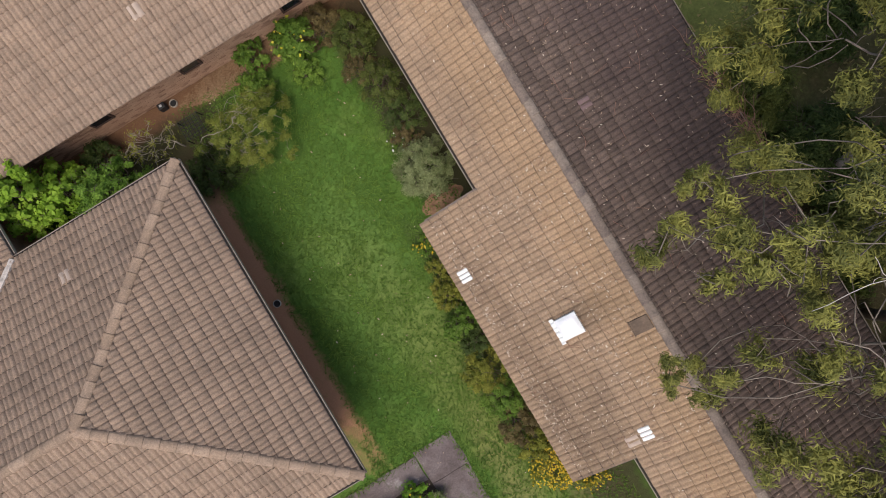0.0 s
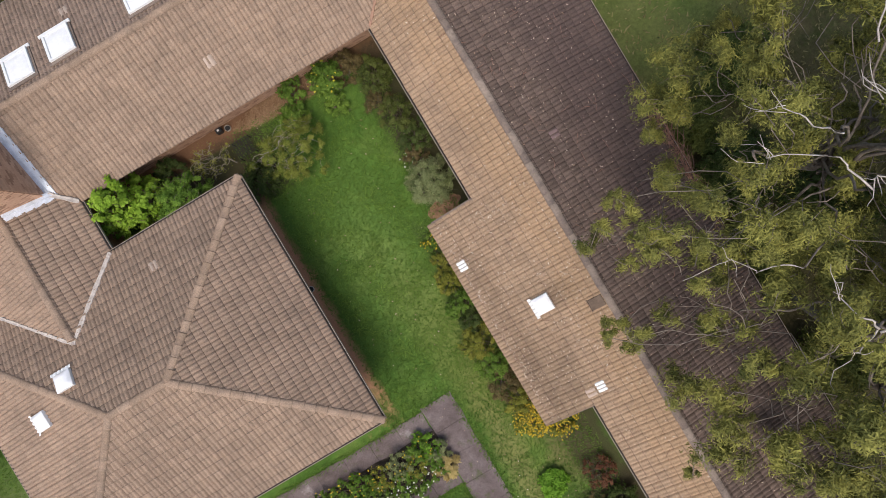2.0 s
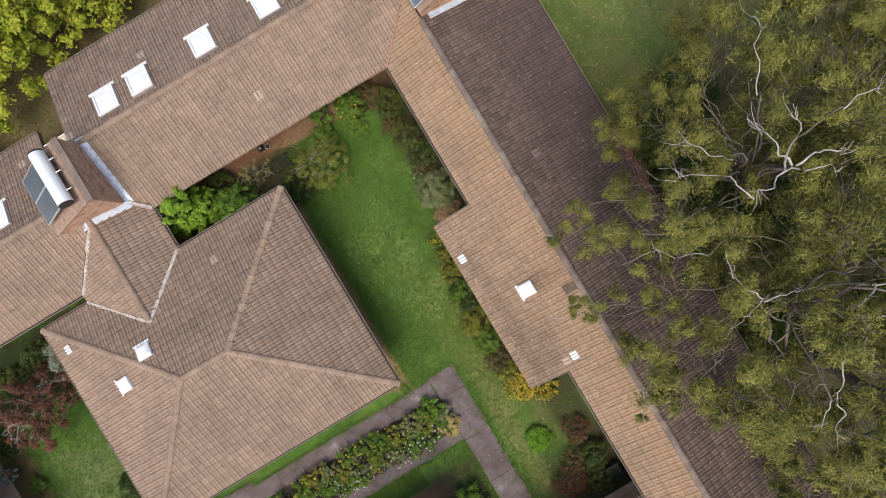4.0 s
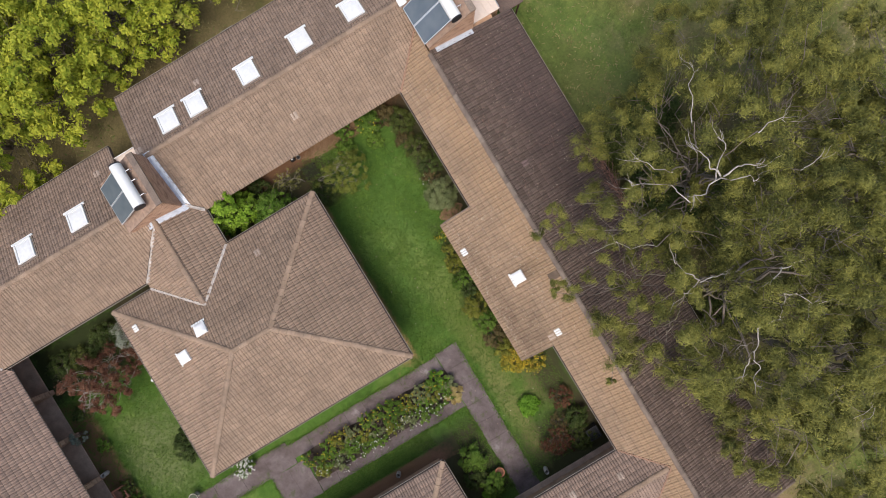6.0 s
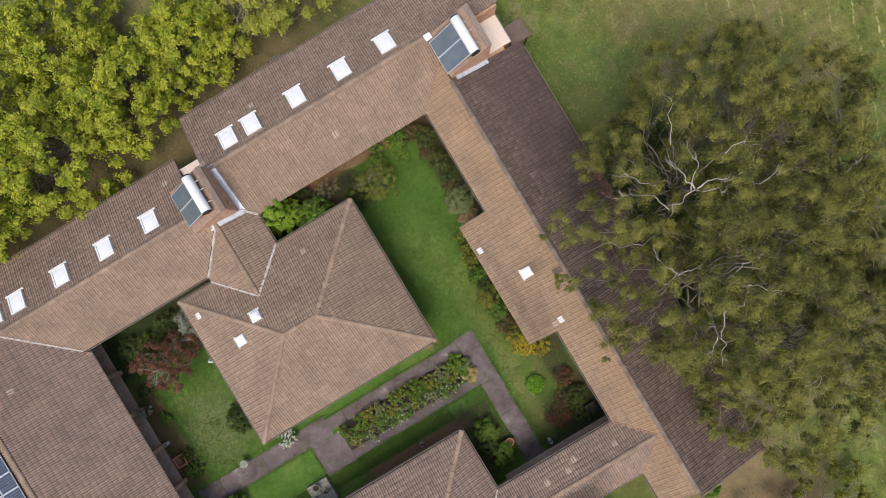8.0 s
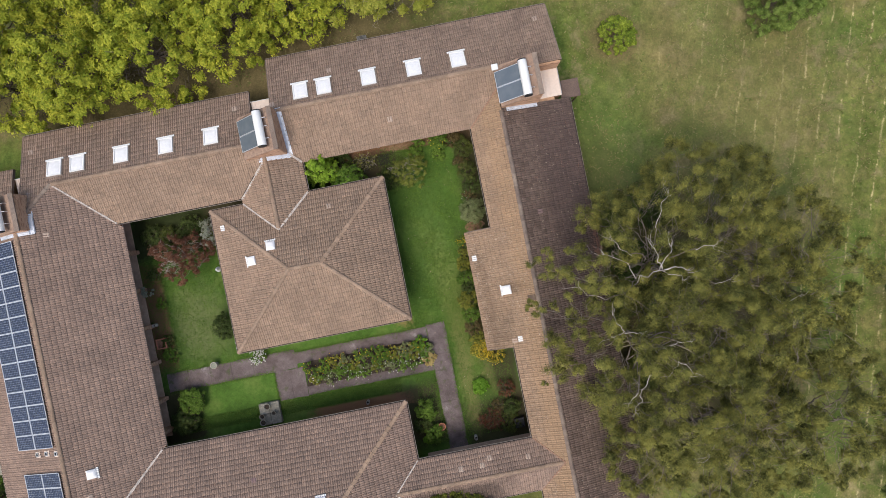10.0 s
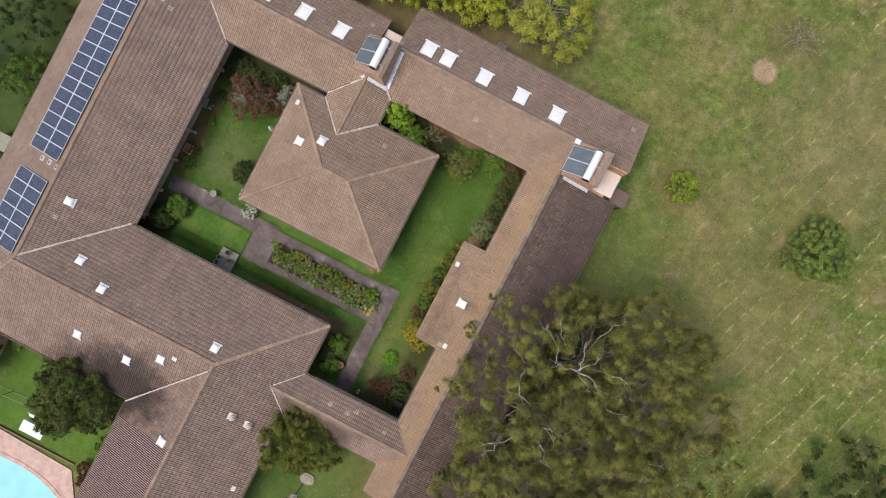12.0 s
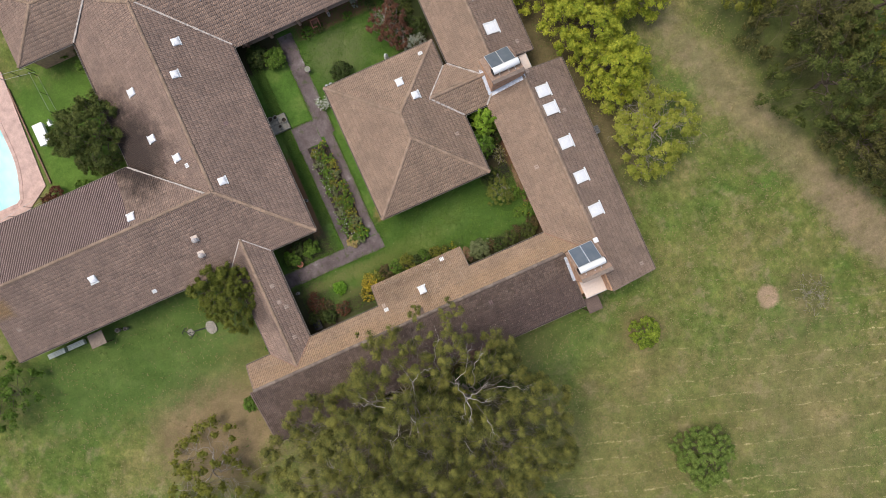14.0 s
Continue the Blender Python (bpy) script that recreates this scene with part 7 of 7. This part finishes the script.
for k, (x, y, r0, top, lf) in enumerate(((-38.4, 1.0, 2.4, 4.5, L_DARK), (-37.2, -3.6, 1.9, 3.2, L_GREEN), (-37.6, -13.0 + 1.5, 1.5, 2.4, L_GREEN), (-41.5, -4.0, 2.6, 4.5, L_DARK))):
    tree("garden_tree", "dark green tree west of the house", x, y, r0, r0, top, 0.8, 36, 0.6, 320, 0.14, 0.5, lf, M_BARKDARK, 0.12, (x, y, 1.0), (x, y), 80 + k, 0.3, (), 0.7, group="trees west of the house")
tree("bare_shrub", "leafless grey twiggy bush in the field", 16.9, 28.2, 1.9, 1.7, 1.9, 0.4, 40, 0.4, 26, 0.07, 0.4, L_DRY, M_TWIG, 0.06, (16.9, 28.2, 0.3), (16.9, 28.2), 90, 0.3, (), 0.6, category="shrub")

tree("clipped_bush", "round clipped yellow-green bush in the field", 14.0, 13.0, 1.3, 1.3, 2.1, 0.45, 90, 0.3, 300, 0.11, 0.65, leaf_material("clipped_leaf", (0.05, 0.09, 0.012), (0.16, 0.235, 0.022), (0.32, 0.38, 0.05), 0.15), M_BARKDARK, 0.05, (14.0, 13.0, 0.4), (14.0, 13.0), 97, 0.1, (), 0.9, category="shrub", rough=0.08)
# courtyard plants
tree("maple_tree", "young maple with bright lime-green leaves beside the link", -8.95, 7.3, 1.15, 0.95, 3.9, 1.2, 46, 0.4, 330, 0.115, 0.8, L_LIME, M_BARKDARK, 0.06, (-9.0, 7.2, 1.2), (-9.0, 7.2), 91, 0.25, (), 0.9, category="tree", slim=False)
tree("garden_tree", "small glossy green tree beside the pavilion", -7.15, 6.4, 1.2, 0.85, 3.5, 1.0, 44, 0.36, 620, 0.075, 0.55, L_FRESH, M_BARKDARK, 0.06, (-7.1, 6.4, 1.0), (-7.1, 6.4), 92, 0.25, (), 0.9, slim=False)
tree("feathery_shrub", "feathery olive shrub with grey stems", -2.75, 6.15, 1.25, 1.05, 2.3, 0.6, 40, 0.34, 620, 0.1, 0.2, L_FEATHER, M_TWIG, 0.05, (-4.2, 6.6, 0.7), (-4.5, 6.8), 93, 0.2, [(-2.1, 6.7, 2.0, 0.4), (-4.4, 6.4, 1.2, 0.4)], 0.7, category="shrub", limb=0.3, twig=0.006)
tree("bare_shrub", "half-bare grey twiggy shrub beside the wall", -5.9, 7.6, 0.85, 0.6, 1.7, 0.5, 24, 0.28, 40, 0.07, 0.3, L_DRY, M_TWIG, 0.035, (-5.2, 7.3, 0.5), (-5.1, 7.2), 94, 0.3, (), 0.7, category="shrub")
tree("russet_tree", "small tree with russet leaves and grey twigs", -20.2, 3.3, 2.0, 1.6, 3.4, 1.0, 60, 0.5, 620, 0.085, 0.5, L_RUSSET, M_TWIG, 0.08, (-20.2, 3.4, 1.1), (-20.2, 3.4), 95, 0.3, (), 0.7, bare=0.15)
tree("silver_shrub", "silvery grey-leaved shrub beside the pavilion", -17.75, 4.55, 0.85, 1.0, 2.5, 0.6, 26, 0.35, 240, 0.09, 0.35, L_GREY, M_TWIG, 0.04, (-17.8, 4.5, 0.7), (-17.8, 4.5), 96, 0.3, (), 0.7, category="shrub")
SHRUBS = (
    ("grey-green feathery bush beside the wall", 1.2, 2.45, 0.95, 1.7, L_SAGE, 1400, 0.085, 0.22), ("dark tangled shrub under the eaves", 1.5, 4.3, 0.7, 1.2, L_DARK, 1000, 0.055, 0.4), ("brown twiggy shrub under the eaves", 1.15, 3.6, 0.5, 0.9, L_BROWN, 600, 0.05, 0.35),
    ("dense olive shrub under the eaves", 1.45, 5.4, 0.75, 1.5, L_MOSS, 1000, 0.055, 0.35), ("dry grey-brown shrub under the eaves", 1.0, 6.2, 0.6, 1.0, L_BROWN, 700, 0.05, 0.3), ("mixed green shrub in the corner", 1.4, 7.2, 0.75, 1.2, L_MOSS, 900, 0.065, 0.45), ("dark shrub in the corner", 0.6, 8.0, 0.7, 0.9, L_BROWN, 700, 0.06, 0.45),
    ("green shrub with yellow flowers in the corner", -0.3, 8.0, 0.75, 1.4, L_GREEN, 650, 0.09, 0.5), ("low green plant at the lawn edge", -0.45, 7.0, 0.5, 0.4, L_GREEN, 400, 0.09, 0.5),
    ("low green shrub beside straw mulch", -1.7, 8.4, 0.5, 0.9, L_GREEN, 450, 0.08, 0.5), ("dark green shrub beside the mulch", -2.2, 7.4, 0.7, 0.8, L_GREEN, 500, 0.08, 0.5),
    ("low dark shrub in the shade", -4.6, 5.9, 0.8, 0.9, L_DARK, 500, 0.07, 0.5), ("low dark shrub in the shade", -7.6, 7.9, 0.8, 1.0, L_DARK, 500, 0.07, 0.5),
    ("mixed green hedge bush with dry tips", -0.25, -1.3, 0.55, 0.8, L_OLIVE, 900, 0.055, 0.4), ("mixed green hedge bush along the wall", -0.3, -2.3, 0.65, 1.2, L_GREEN, 1000, 0.055, 0.4),
    ("dark hedge bush along the wall", -0.2, -3.1, 0.6, 1.2, L_DARK, 1000, 0.055, 0.4), ("olive hedge bush along the wall", -0.45, -3.9, 0.75, 1.4, L_OLIVE, 1000, 0.055, 0.4),
    ("green hedge bush along the wall", -0.4, -4.9, 0.7, 1.3, L_GREEN, 1000, 0.055, 0.4), ("brownish hedge bush along the wall", -0.45, -5.9, 0.7, 1.1, L_BROWN, 900, 0.055, 0.4),
    ("olive hedge bush beside the daisies", -0.4, -6.8, 0.6, 0.9, L_OLIVE, 900, 0.055, 0.4), ("low plants with dry grass", -0.1, -0.5, 0.45, 0.5, L_OLIVE, 500, 0.05, 0.3),
    ("lush strap-leaved green clump on the lawn", -0.8, -10.4, 0.6, 0.5, L_BRIGHT, 300, 0.2, 0.15), ("thin reddish shrub beside the wall", 1.0, -10.9, 0.7, 0.8, L_RED, 260, 0.06, 0.4),
    ("brown twiggy shrub in the corner", -0.45, -12.9, 1.0, 0.9, L_RED, 320, 0.05, 0.4), ("dark green bush under the eaves", 1.2, -12.3, 0.7, 0.9, L_DARK, 500, 0.07, 0.5),
    ("leafy green bush in the shade", -5.0, -11.2, 0.8, 1.1, L_GREEN, 600, 0.09, 0.4), ("leafy green bush beside the pot", -4.8, -13.1, 0.7, 1.0, L_GREEN, 550, 0.1, 0.4),
    ("dark bush in the courtyard corner", -5.5, -12.3, 0.7, 0.9, L_DARK, 550, 0.08, 0.4), ("strap-leaved pale green clump in shade", -5.3, -13.5, 0.35, 0.5, L_BRIGHT, 160, 0.2, 0.14),
    ("dark green plants along the verandah", -22.9, 2.4, 0.5, 0.7, L_DARK, 500, 0.06, 0.45), ("low green plants along the verandah", -22.8, 0.2, 0.45, 0.5, L_GREEN, 450, 0.06, 0.45), ("low dark plants along the verandah", -22.9, -2.6, 0.5, 0.6, L_MOSS, 500, 0.06, 0.45),
    ("dark low bush in the courtyard corner", 0.9, -13.4, 0.8, 0.7, L_MOSS, 500, 0.06, 0.4), ("dry twiggy bush in the courtyard corner", 0.2, -12.2, 0.7, 0.6, L_BROWN, 350, 0.05, 0.35), ("green bush where walls meet", -30.2, -24.2, 0.8, 1.3, L_GREEN, 600, 0.08, 0.5), ("green bush along the wall", -29.5, -22.6, 0.7, 1.2, L_MOSS, 600, 0.08, 0.5),
    ("green shrub beside the path", -21.75, -7.2, 1.0, 1.4, L_GREEN, 650, 0.09, 0.5), ("dark green shrub in the corner", -22.6, -8.7, 1.0, 1.3, L_DARK, 650, 0.09, 0.5),
    ("low strap-leaved green clump in shade", -22.3, -8.0, 0.5, 0.6, L_GREEN, 240, 0.18, 0.15), ("dense dark green shrub beside the pavilion", -18.3, -2.3, 1.0, 1.2, L_DARK, 750, 0.07, 0.5),
    ("low green plants beside the walkway", -22.9, -3.7, 0.6, 0.5, L_GREEN, 350, 0.08, 0.5), ("pale green shrub between brick piers", -23.4, 1.3, 0.45, 1.7, L_GREY, 320, 0.07, 0.4),
    ("dark green shrub under the eaves", -22.3, 5.2, 0.9, 1.0, L_DARK, 500, 0.07, 0.5), ("dark green shrub under the eaves", -18.9, 5.4, 0.8, 0.9, L_DARK, 500, 0.07, 0.5),
    ("dark green bush under the north eaves", -21.3, 4.9, 0.9, 0.8, L_MOSS, 600, 0.07, 0.5), ("dark green bush under the north eaves", -19.7, 5.3, 0.9, 0.9, L_DARK, 600, 0.07, 0.5), ("dark leafy bush behind the silver shrub", -18.4, 4.6, 0.8, 0.9, L_MOSS, 600, 0.07, 0.5),
    ("dark understorey bush below the gum trees", 10.6, -0.6, 1.4, 1.9, L_MOSS, 900, 0.1, 0.4), ("dark understorey bush below the gum trees", 11.6, -3.4, 1.6, 2.3, L_DARK, 900, 0.1, 0.4), ("dark understorey bush below the gum trees", 13.6, 0.4, 1.5, 2.0, L_DARK, 900, 0.1, 0.4),
    ("dark understorey bush below the gum trees", 10.4, -6.2, 1.4, 2.2, L_MOSS, 900, 0.1, 0.4), ("dark understorey bush below the gum trees", 13.8, -6.4, 1.8, 2.4, L_DARK, 900, 0.1, 0.4), ("dark understorey bush below the gum trees", 11.0, -11.4, 1.5, 2.2, L_MOSS, 900, 0.1, 0.4),
    ("dark green bush at the wing's end", 5.5, -21.8, 0.75, 1.3, L_GREEN, 600, 0.09, 0.5),
    ("small green bush where passage and wing meet", 1.6, -18.2, 0.5, 0.9, L_GREEN, 450, 0.08, 0.5), ("green climber in the angle of the wings", -28.0, -22.9, 0.8, 1.6, L_GREEN, 550, 0.09, 0.5),
    ("red rose bush along the pool wall", -18.9, -30.0, 0.7, 1.0, L_RED, 420, 0.08, 0.5), ("red-leaved bush along the pool wall", -18.6, -31.0, 0.6, 0.8, L_RED, 380, 0.08, 0.5),
    ("green bush along the range wall", -18.5, -27.6, 0.7, 0.9, L_GREEN, 420, 0.08, 0.5),
)
for k, (lab, x, y, r0, h, lf, per, size, asp) in enumerate(SHRUBS):
    yellow = "yellow flowers" in lab
    shrub("shrub", lab, x, y, r0, h, lf, per, size, asp, 200 + k, "garden shrubs", L_LEMON if yellow else None, 22 if yellow else 0, 0.075)
shrub("flowering_bush", "spreading bush covered in yellow daisies", -0.2, -7.7, 0.75, 0.6, L_OLIVE, 900, 0.05, 0.4, 301, "yellow daisies", L_YELLOW, 420, 0.05)
shrub("flowering_bush", "spreading bush covered in yellow daisies", 0.75, -8.2, 0.8, 0.55, L_OLIVE, 900, 0.05, 0.4, 302, "yellow daisies", L_YELLOW, 300, 0.05)
shrub("flowering_bush", "small plant with yellow daisies at the wall", -0.1, 0.45, 0.35, 0.4, L_GREEN, 240, 0.06, 0.4, 303, "yellow daisies", L_YELLOW, 40, 0.05)
shrub("flowering_bush", "low bush with white blossom beside the path", -16.5, -5.0, 0.65, 0.6, L_GREEN, 350, 0.06, 0.5, 304, "", L_WHITE, 130, 0.09)
shrub("flowering_bush", "small white daisies beside the shrubs", 0.85, 3.7, 0.35, 0.3, L_GREEN, 150, 0.05, 0.4, 305, "", L_WHITE, 12, 0.06)
# the rose bed
r = np.random.default_rng(41)
for k in range(30):
    x, y = -13.0 + 9.0 * (k + 0.5) / 30 + r.normal(0, 0.1), (-6.55, -7.55, -7.05)[k % 3] + r.normal(0, 0.12)
    lf = (L_GREEN, L_OLIVE, L_GREEN, L_FRESH, L_SAGE)[k % 5]
    fl = (L_YELLOW, L_WHITE, None)[k % 3]
    shrub("rose_bush", "low rose bush with a few pale blooms", x, y, 0.5 + 0.12 * r.random(), 0.6 + 0.3 * r.random(), lf, 240, 0.065, 0.5, 400 + k, "roses in the long bed", fl, 16 if fl else 0, 0.06, sparse=0.2)
shrub("rose_bush", "bright green rose bush at the bed's end", -4.4, -6.5, 0.6, 0.7, L_BRIGHT, 300, 0.07, 0.5, 440)
shrub("dry_clump", "straw-yellow dried clump at the bed's corner", -4.15, -7.6, 0.6, 0.5, L_STRAW, 260, 0.16, 0.12, 441)

# grass: short tufts over the courtyard lawn
r = np.random.default_rng(5)
n = 26000
gx, gy = r.uniform(-5.4, 1.7, n), r.uniform(-14, 8.3, n)
m2 = 9000
gx, gy = np.concatenate([gx, r.uniform(-24, -17.4, m2), r.uniform(-23, -6.5, 6000)]), np.concatenate([gy, r.uniform(-4.9, 3.5, m2), r.uniform(-9.7, -8.7, 6000)])
hole = ((gx > -3.95) & (gx < -2.45) & (gy < -5.1)) | ((gx < -3.8) & (gy < -5.2) & (gy > -8.7)) | ((gx < -5.0) & (gx > -17) & (gy > -4.0)) | ((gx < -5.3) & (gx > -17) & (gy > -4.9))
gx, gy = gx[~hole], gy[~hole]
c = np.stack([gx, gy, np.full(len(gx), 0.03)], 1)
big = np.array([noise.noise((x * 0.7, y * 0.7, 3.0)) for x, y in zip(gx, gy)])
q = []
for _ in range(2):
    t = unit(np.stack([r.normal(size=len(c)), r.normal(size=len(c)), 0.35 + 0.5 * r.random(len(c))], 1))
    side = unit(np.cross(t, [0, 0, 1])) * (0.008 + 0.008 * r.random((len(c), 1)))
    l = ((0.05 + 0.06 * r.random(len(c))) * (1 + 0.9 * np.clip(big, 0, 1)))[:, None]
    q.append(np.stack([c - side, c + side, c + t * l + side * 0.2, c + t * l - side * 0.2], 1))
g = quads("grass", np.concatenate(q), L_GRASS)
tagged(g, "short tufted lawn grass", "grass", kind="stuff")
# grass creeping over the edges of the paths
ex, ey = [], []
for x0, y0, x1, y1 in ((-13.9, -5.3, -3.9, -5.3), (-13.4, -8.66, -3.9, -8.66), (-2.5, -14.4, -2.5, -5.2), (-3.92, -14.4, -3.92, -8.7), (-23.4, -5.05, -13.9, -5.05), (-23.4, -6.45, -15.7, -6.45), (-15.65, -8.6, -15.65, -6.5), (-3.9, -5.15, -2.5, -5.15)):
    k = int(abs(x1 - x0 + y1 - y0) * 110)
    f = r.random(k)
    ex.append(x0 + (x1 - x0) * f + r.normal(0, 0.09, k))
    ey.append(y0 + (y1 - y0) * f + r.normal(0, 0.09, k))
ex, ey = np.concatenate(ex), np.concatenate(ey)
c = np.stack([ex, ey, np.full(len(ex), 0.02)], 1)
t = unit(np.stack([r.normal(size=len(c)), r.normal(size=len(c)), 0.5 + 0.5 * r.random(len(c))], 1))
side = unit(np.cross(t, [0, 0, 1])) * 0.014
l = (0.06 + 0.09 * r.random(len(c)))[:, None]
tagged(quads("grass", np.stack([c - side, c + side, c + t * l + side * 0.2, c + t * l - side * 0.2], 1), L_GRASS), "grass creeping over the path edges", "grass", kind="stuff")
# longer blades in loose patches of the lawn
n = 9000
gx, gy = r.uniform(-4.6, 1.2, n), r.uniform(-5.0, 8.0, n)
big = np.array([noise.noise((x * 0.8, y * 0.8, 21.0)) for x, y in zip(gx, gy)])
gx, gy = gx[big > 0.08], gy[big > 0.08]
c = np.stack([gx, gy, np.full(len(gx), 0.05)], 1)
t = unit(np.stack([r.normal(size=len(c)), r.normal(size=len(c)), 0.15 + 0.3 * r.random(len(c))], 1))
side = unit(np.cross(t, [0, 0, 1])) * 0.008
l = (0.12 + 0.16 * r.random(len(c)))[:, None]
bend = np.array([0, 0, -0.03])
q = np.concatenate([np.stack([c - side, c + side, c + t * l * 0.6 + side * 0.7, c + t * l * 0.6 - side * 0.7], 1),
                    np.stack([c + t * l * 0.6 - side * 0.7, c + t * l * 0.6 + side * 0.7, c + t * l + bend + side * 0.1, c + t * l + bend - side * 0.1], 1)])
tagged(quads("grass", q, leaf_material("long_grass_blade", (0.08, 0.15, 0.02), (0.12, 0.21, 0.03), (0.18, 0.27, 0.05))), "longer bright grass blades in the lawn", "grass", kind="stuff")
# rough tufts over the field: green ones and dry ones
n = 38000
fx, fy = r.uniform(9.6, 44, n), r.uniform(-30, 36, n)
n = 18000
fx, fy = np.concatenate([fx, r.uniform(-34, 9.6, n)]), np.concatenate([fy, r.uniform(14.9, 33, n)])
n = 4000
fx, fy = np.concatenate([fx, r.uniform(-7, 9.6, n)]), np.concatenate([fy, r.uniform(-44, -20.6, n)])
big = np.array([noise.noise((x * 0.45, y * 0.45, 7.0)) + 0.6 * noise.noise((x * 1.7, y * 1.7, 2.0)) for x, y in zip(fx, fy)])
ok = (big + r.normal(0, 0.25, len(fx)) > -0.1) & ~((fx < -5.5) & (fy < -20.6))
fx, fy, big = fx[ok], fy[ok], big[ok]
dry = noise.noise((0.3, 0.2, 0.1)) + np.array([noise.noise((x * 0.16, y * 0.16, 11.0)) for x, y in zip(fx, fy)]) + r.normal(0, 0.2, len(fx)) > 0.06
for sel, mat, lab in ((~dry, L_ROUGH, "rough green grass tufts of the field"), (dry, L_HAY, "dry straw-coloured grass tufts of the field")):
    c = np.stack([fx[sel], fy[sel], np.full(sel.sum(), -0.0)], 1)
    q = []
    for _ in range(1):
        t = unit(np.stack([r.normal(size=len(c)), r.normal(size=len(c)), 0.3 + 0.5 * r.random(len(c))], 1))
        side = unit(np.cross(t, [0, 0, 1])) * (0.02 + 0.025 * r.random((len(c), 1)))
        l = (0.09 + 0.13 * r.random(len(c)))[:, None]
        q.append(np.stack([c - side, c + side, c + t * l + side * 0.3, c + t * l - side * 0.3], 1))
    tagged(quads("grass", np.concatenate(q), mat), lab, "grass", kind="stuff")
# loose straw on the mulch heap
n = 2600
a, d = r.random(n) * 2 * math.pi, np.sqrt(r.random(n))
c = np.stack([-2.2 + 2.4 * d * np.cos(a), 8.36 + 0.44 * d * np.sin(a), 0.02 + 0.1 * r.random(n) * (1 - d)], 1)
t = unit(np.stack([r.normal(size=n), r.normal(size=n), 0.25 * r.normal(size=n)], 1))
w = unit(np.cross(t, [0, 0, 1]))
s = 0.05 + 0.07 * r.random((n, 1))
q = np.stack([c - t * s, c + w * 0.012, c + t * s, c - w * 0.012], 1)
tagged(quads("straw", q, leaf_material("mulch_straw", (0.16, 0.085, 0.045), (0.26, 0.155, 0.085), (0.38, 0.26, 0.16), 0.1)), "loose brown straw along the brick wall", "straw", kind="stuff")
# fallen leaves on the lawn and on the east roofs
n = 2600
x, y = np.concatenate([r.uniform(0.5, 9.1, n), r.uniform(0.45, 3.9, 1100), 0.42 + np.abs(r.normal(0, 0.16, 500))]), np.concatenate([r.uniform(-19.5, 8.4, n), r.uniform(-7.4, 0.8, 1100), r.uniform(-7.4, 0.8, 500)])
ok = (x > 2.1) | ((y > -7.4) & (y < 0.9))
x, y = x[ok], y[ok]
z = np.where(x < ER, EZ + (x - ER) * PITCH, EZ - (x - ER) * EP) + 0.072
c = np.stack([x, y, z], 1)
nn = unit(np.stack([np.where(x < ER, -PITCH, EP), np.zeros(len(x)), np.ones(len(x))], 1))
t = r.normal(size=c.shape)
t = unit(t - nn * (t * nn).sum(-1, keepdims=True))
w = np.cross(nn, t)
s = 0.024 + 0.034 * r.random((len(c), 1)) ** 2
ob = quads("leaf_litter", np.stack([c - t * s, c + w * s * 0.34, c + t * s, c - w * s * 0.34], 1), L_LITTER)
tagged(ob, "pale fallen gum leaves lying on the roof tiles", "leaf litter", kind="stuff")
n = 160
c = np.stack([r.uniform(-4.3, 1.5, n), r.uniform(-12, 8, n), np.full(n, 0.06)], 1)
t = unit(np.stack([r.normal(size=n), r.normal(size=n), np.zeros(n)], 1))
w = np.cross([0, 0, 1], t)
s = 0.02 + 0.025 * r.random((n, 1))
ob = quads("leaf_litter", np.stack([c - t * s, c + w * s * 0.5, c + t * s, c - w * s * 0.5], 1), L_LITTER)
tagged(ob, "pale fallen leaves on the lawn", "leaf litter", kind="stuff")
# twigs on the roof and a drift of them in the east gutter
vb, fb = [], []
for _ in range(200):
    x, y = r.uniform(0.6, 9), r.uniform(-12, 8)
    if x < 2.1 and not -7.3 < y < 0.8:
        continue
    a = r.random() * 6.28
    l = 0.15 + 0.35 * r.random()
    p, e = (x, y), (x + l * math.cos(a), y + l * math.sin(a))
    h = [(EZ - max(ER - v[0], 0) * PITCH - max(v[0] - ER, 0) * EP + 0.08) for v in (p, e)]
    tube(vb, fb, bent(r, (*p, h[0]), (*e, h[1]), 4, 0.3), (0.008, 0.007, 0.006, 0.003), 4)
for _ in range(240):
    y = r.normal(-1.5, 1.3)
    x = EX + r.normal(0, 0.12) - abs(r.normal(0, 0.12))
    a = radians(90) + r.normal(0, 0.5)
    l = 0.3 + 0.5 * r.random()
    h = EZ - (x - ER) * EP + 0.07 + 0.1 * r.random()
    tube(vb, fb, bent(r, (x, y, h), (x + l * math.cos(a), y + l * math.sin(a), h + r.normal(0, 0.04)), 4, 0.3), (0.01, 0.009, 0.007, 0.003), 4)
tagged(arrays("fallen_twigs", vb, fb, plain("red_twig", (0.22, 0.12, 0.085), 0.9, vary=0.3), smooth=True), "reddish fallen twigs on the roof and in its gutter", "twigs", kind="stuff")
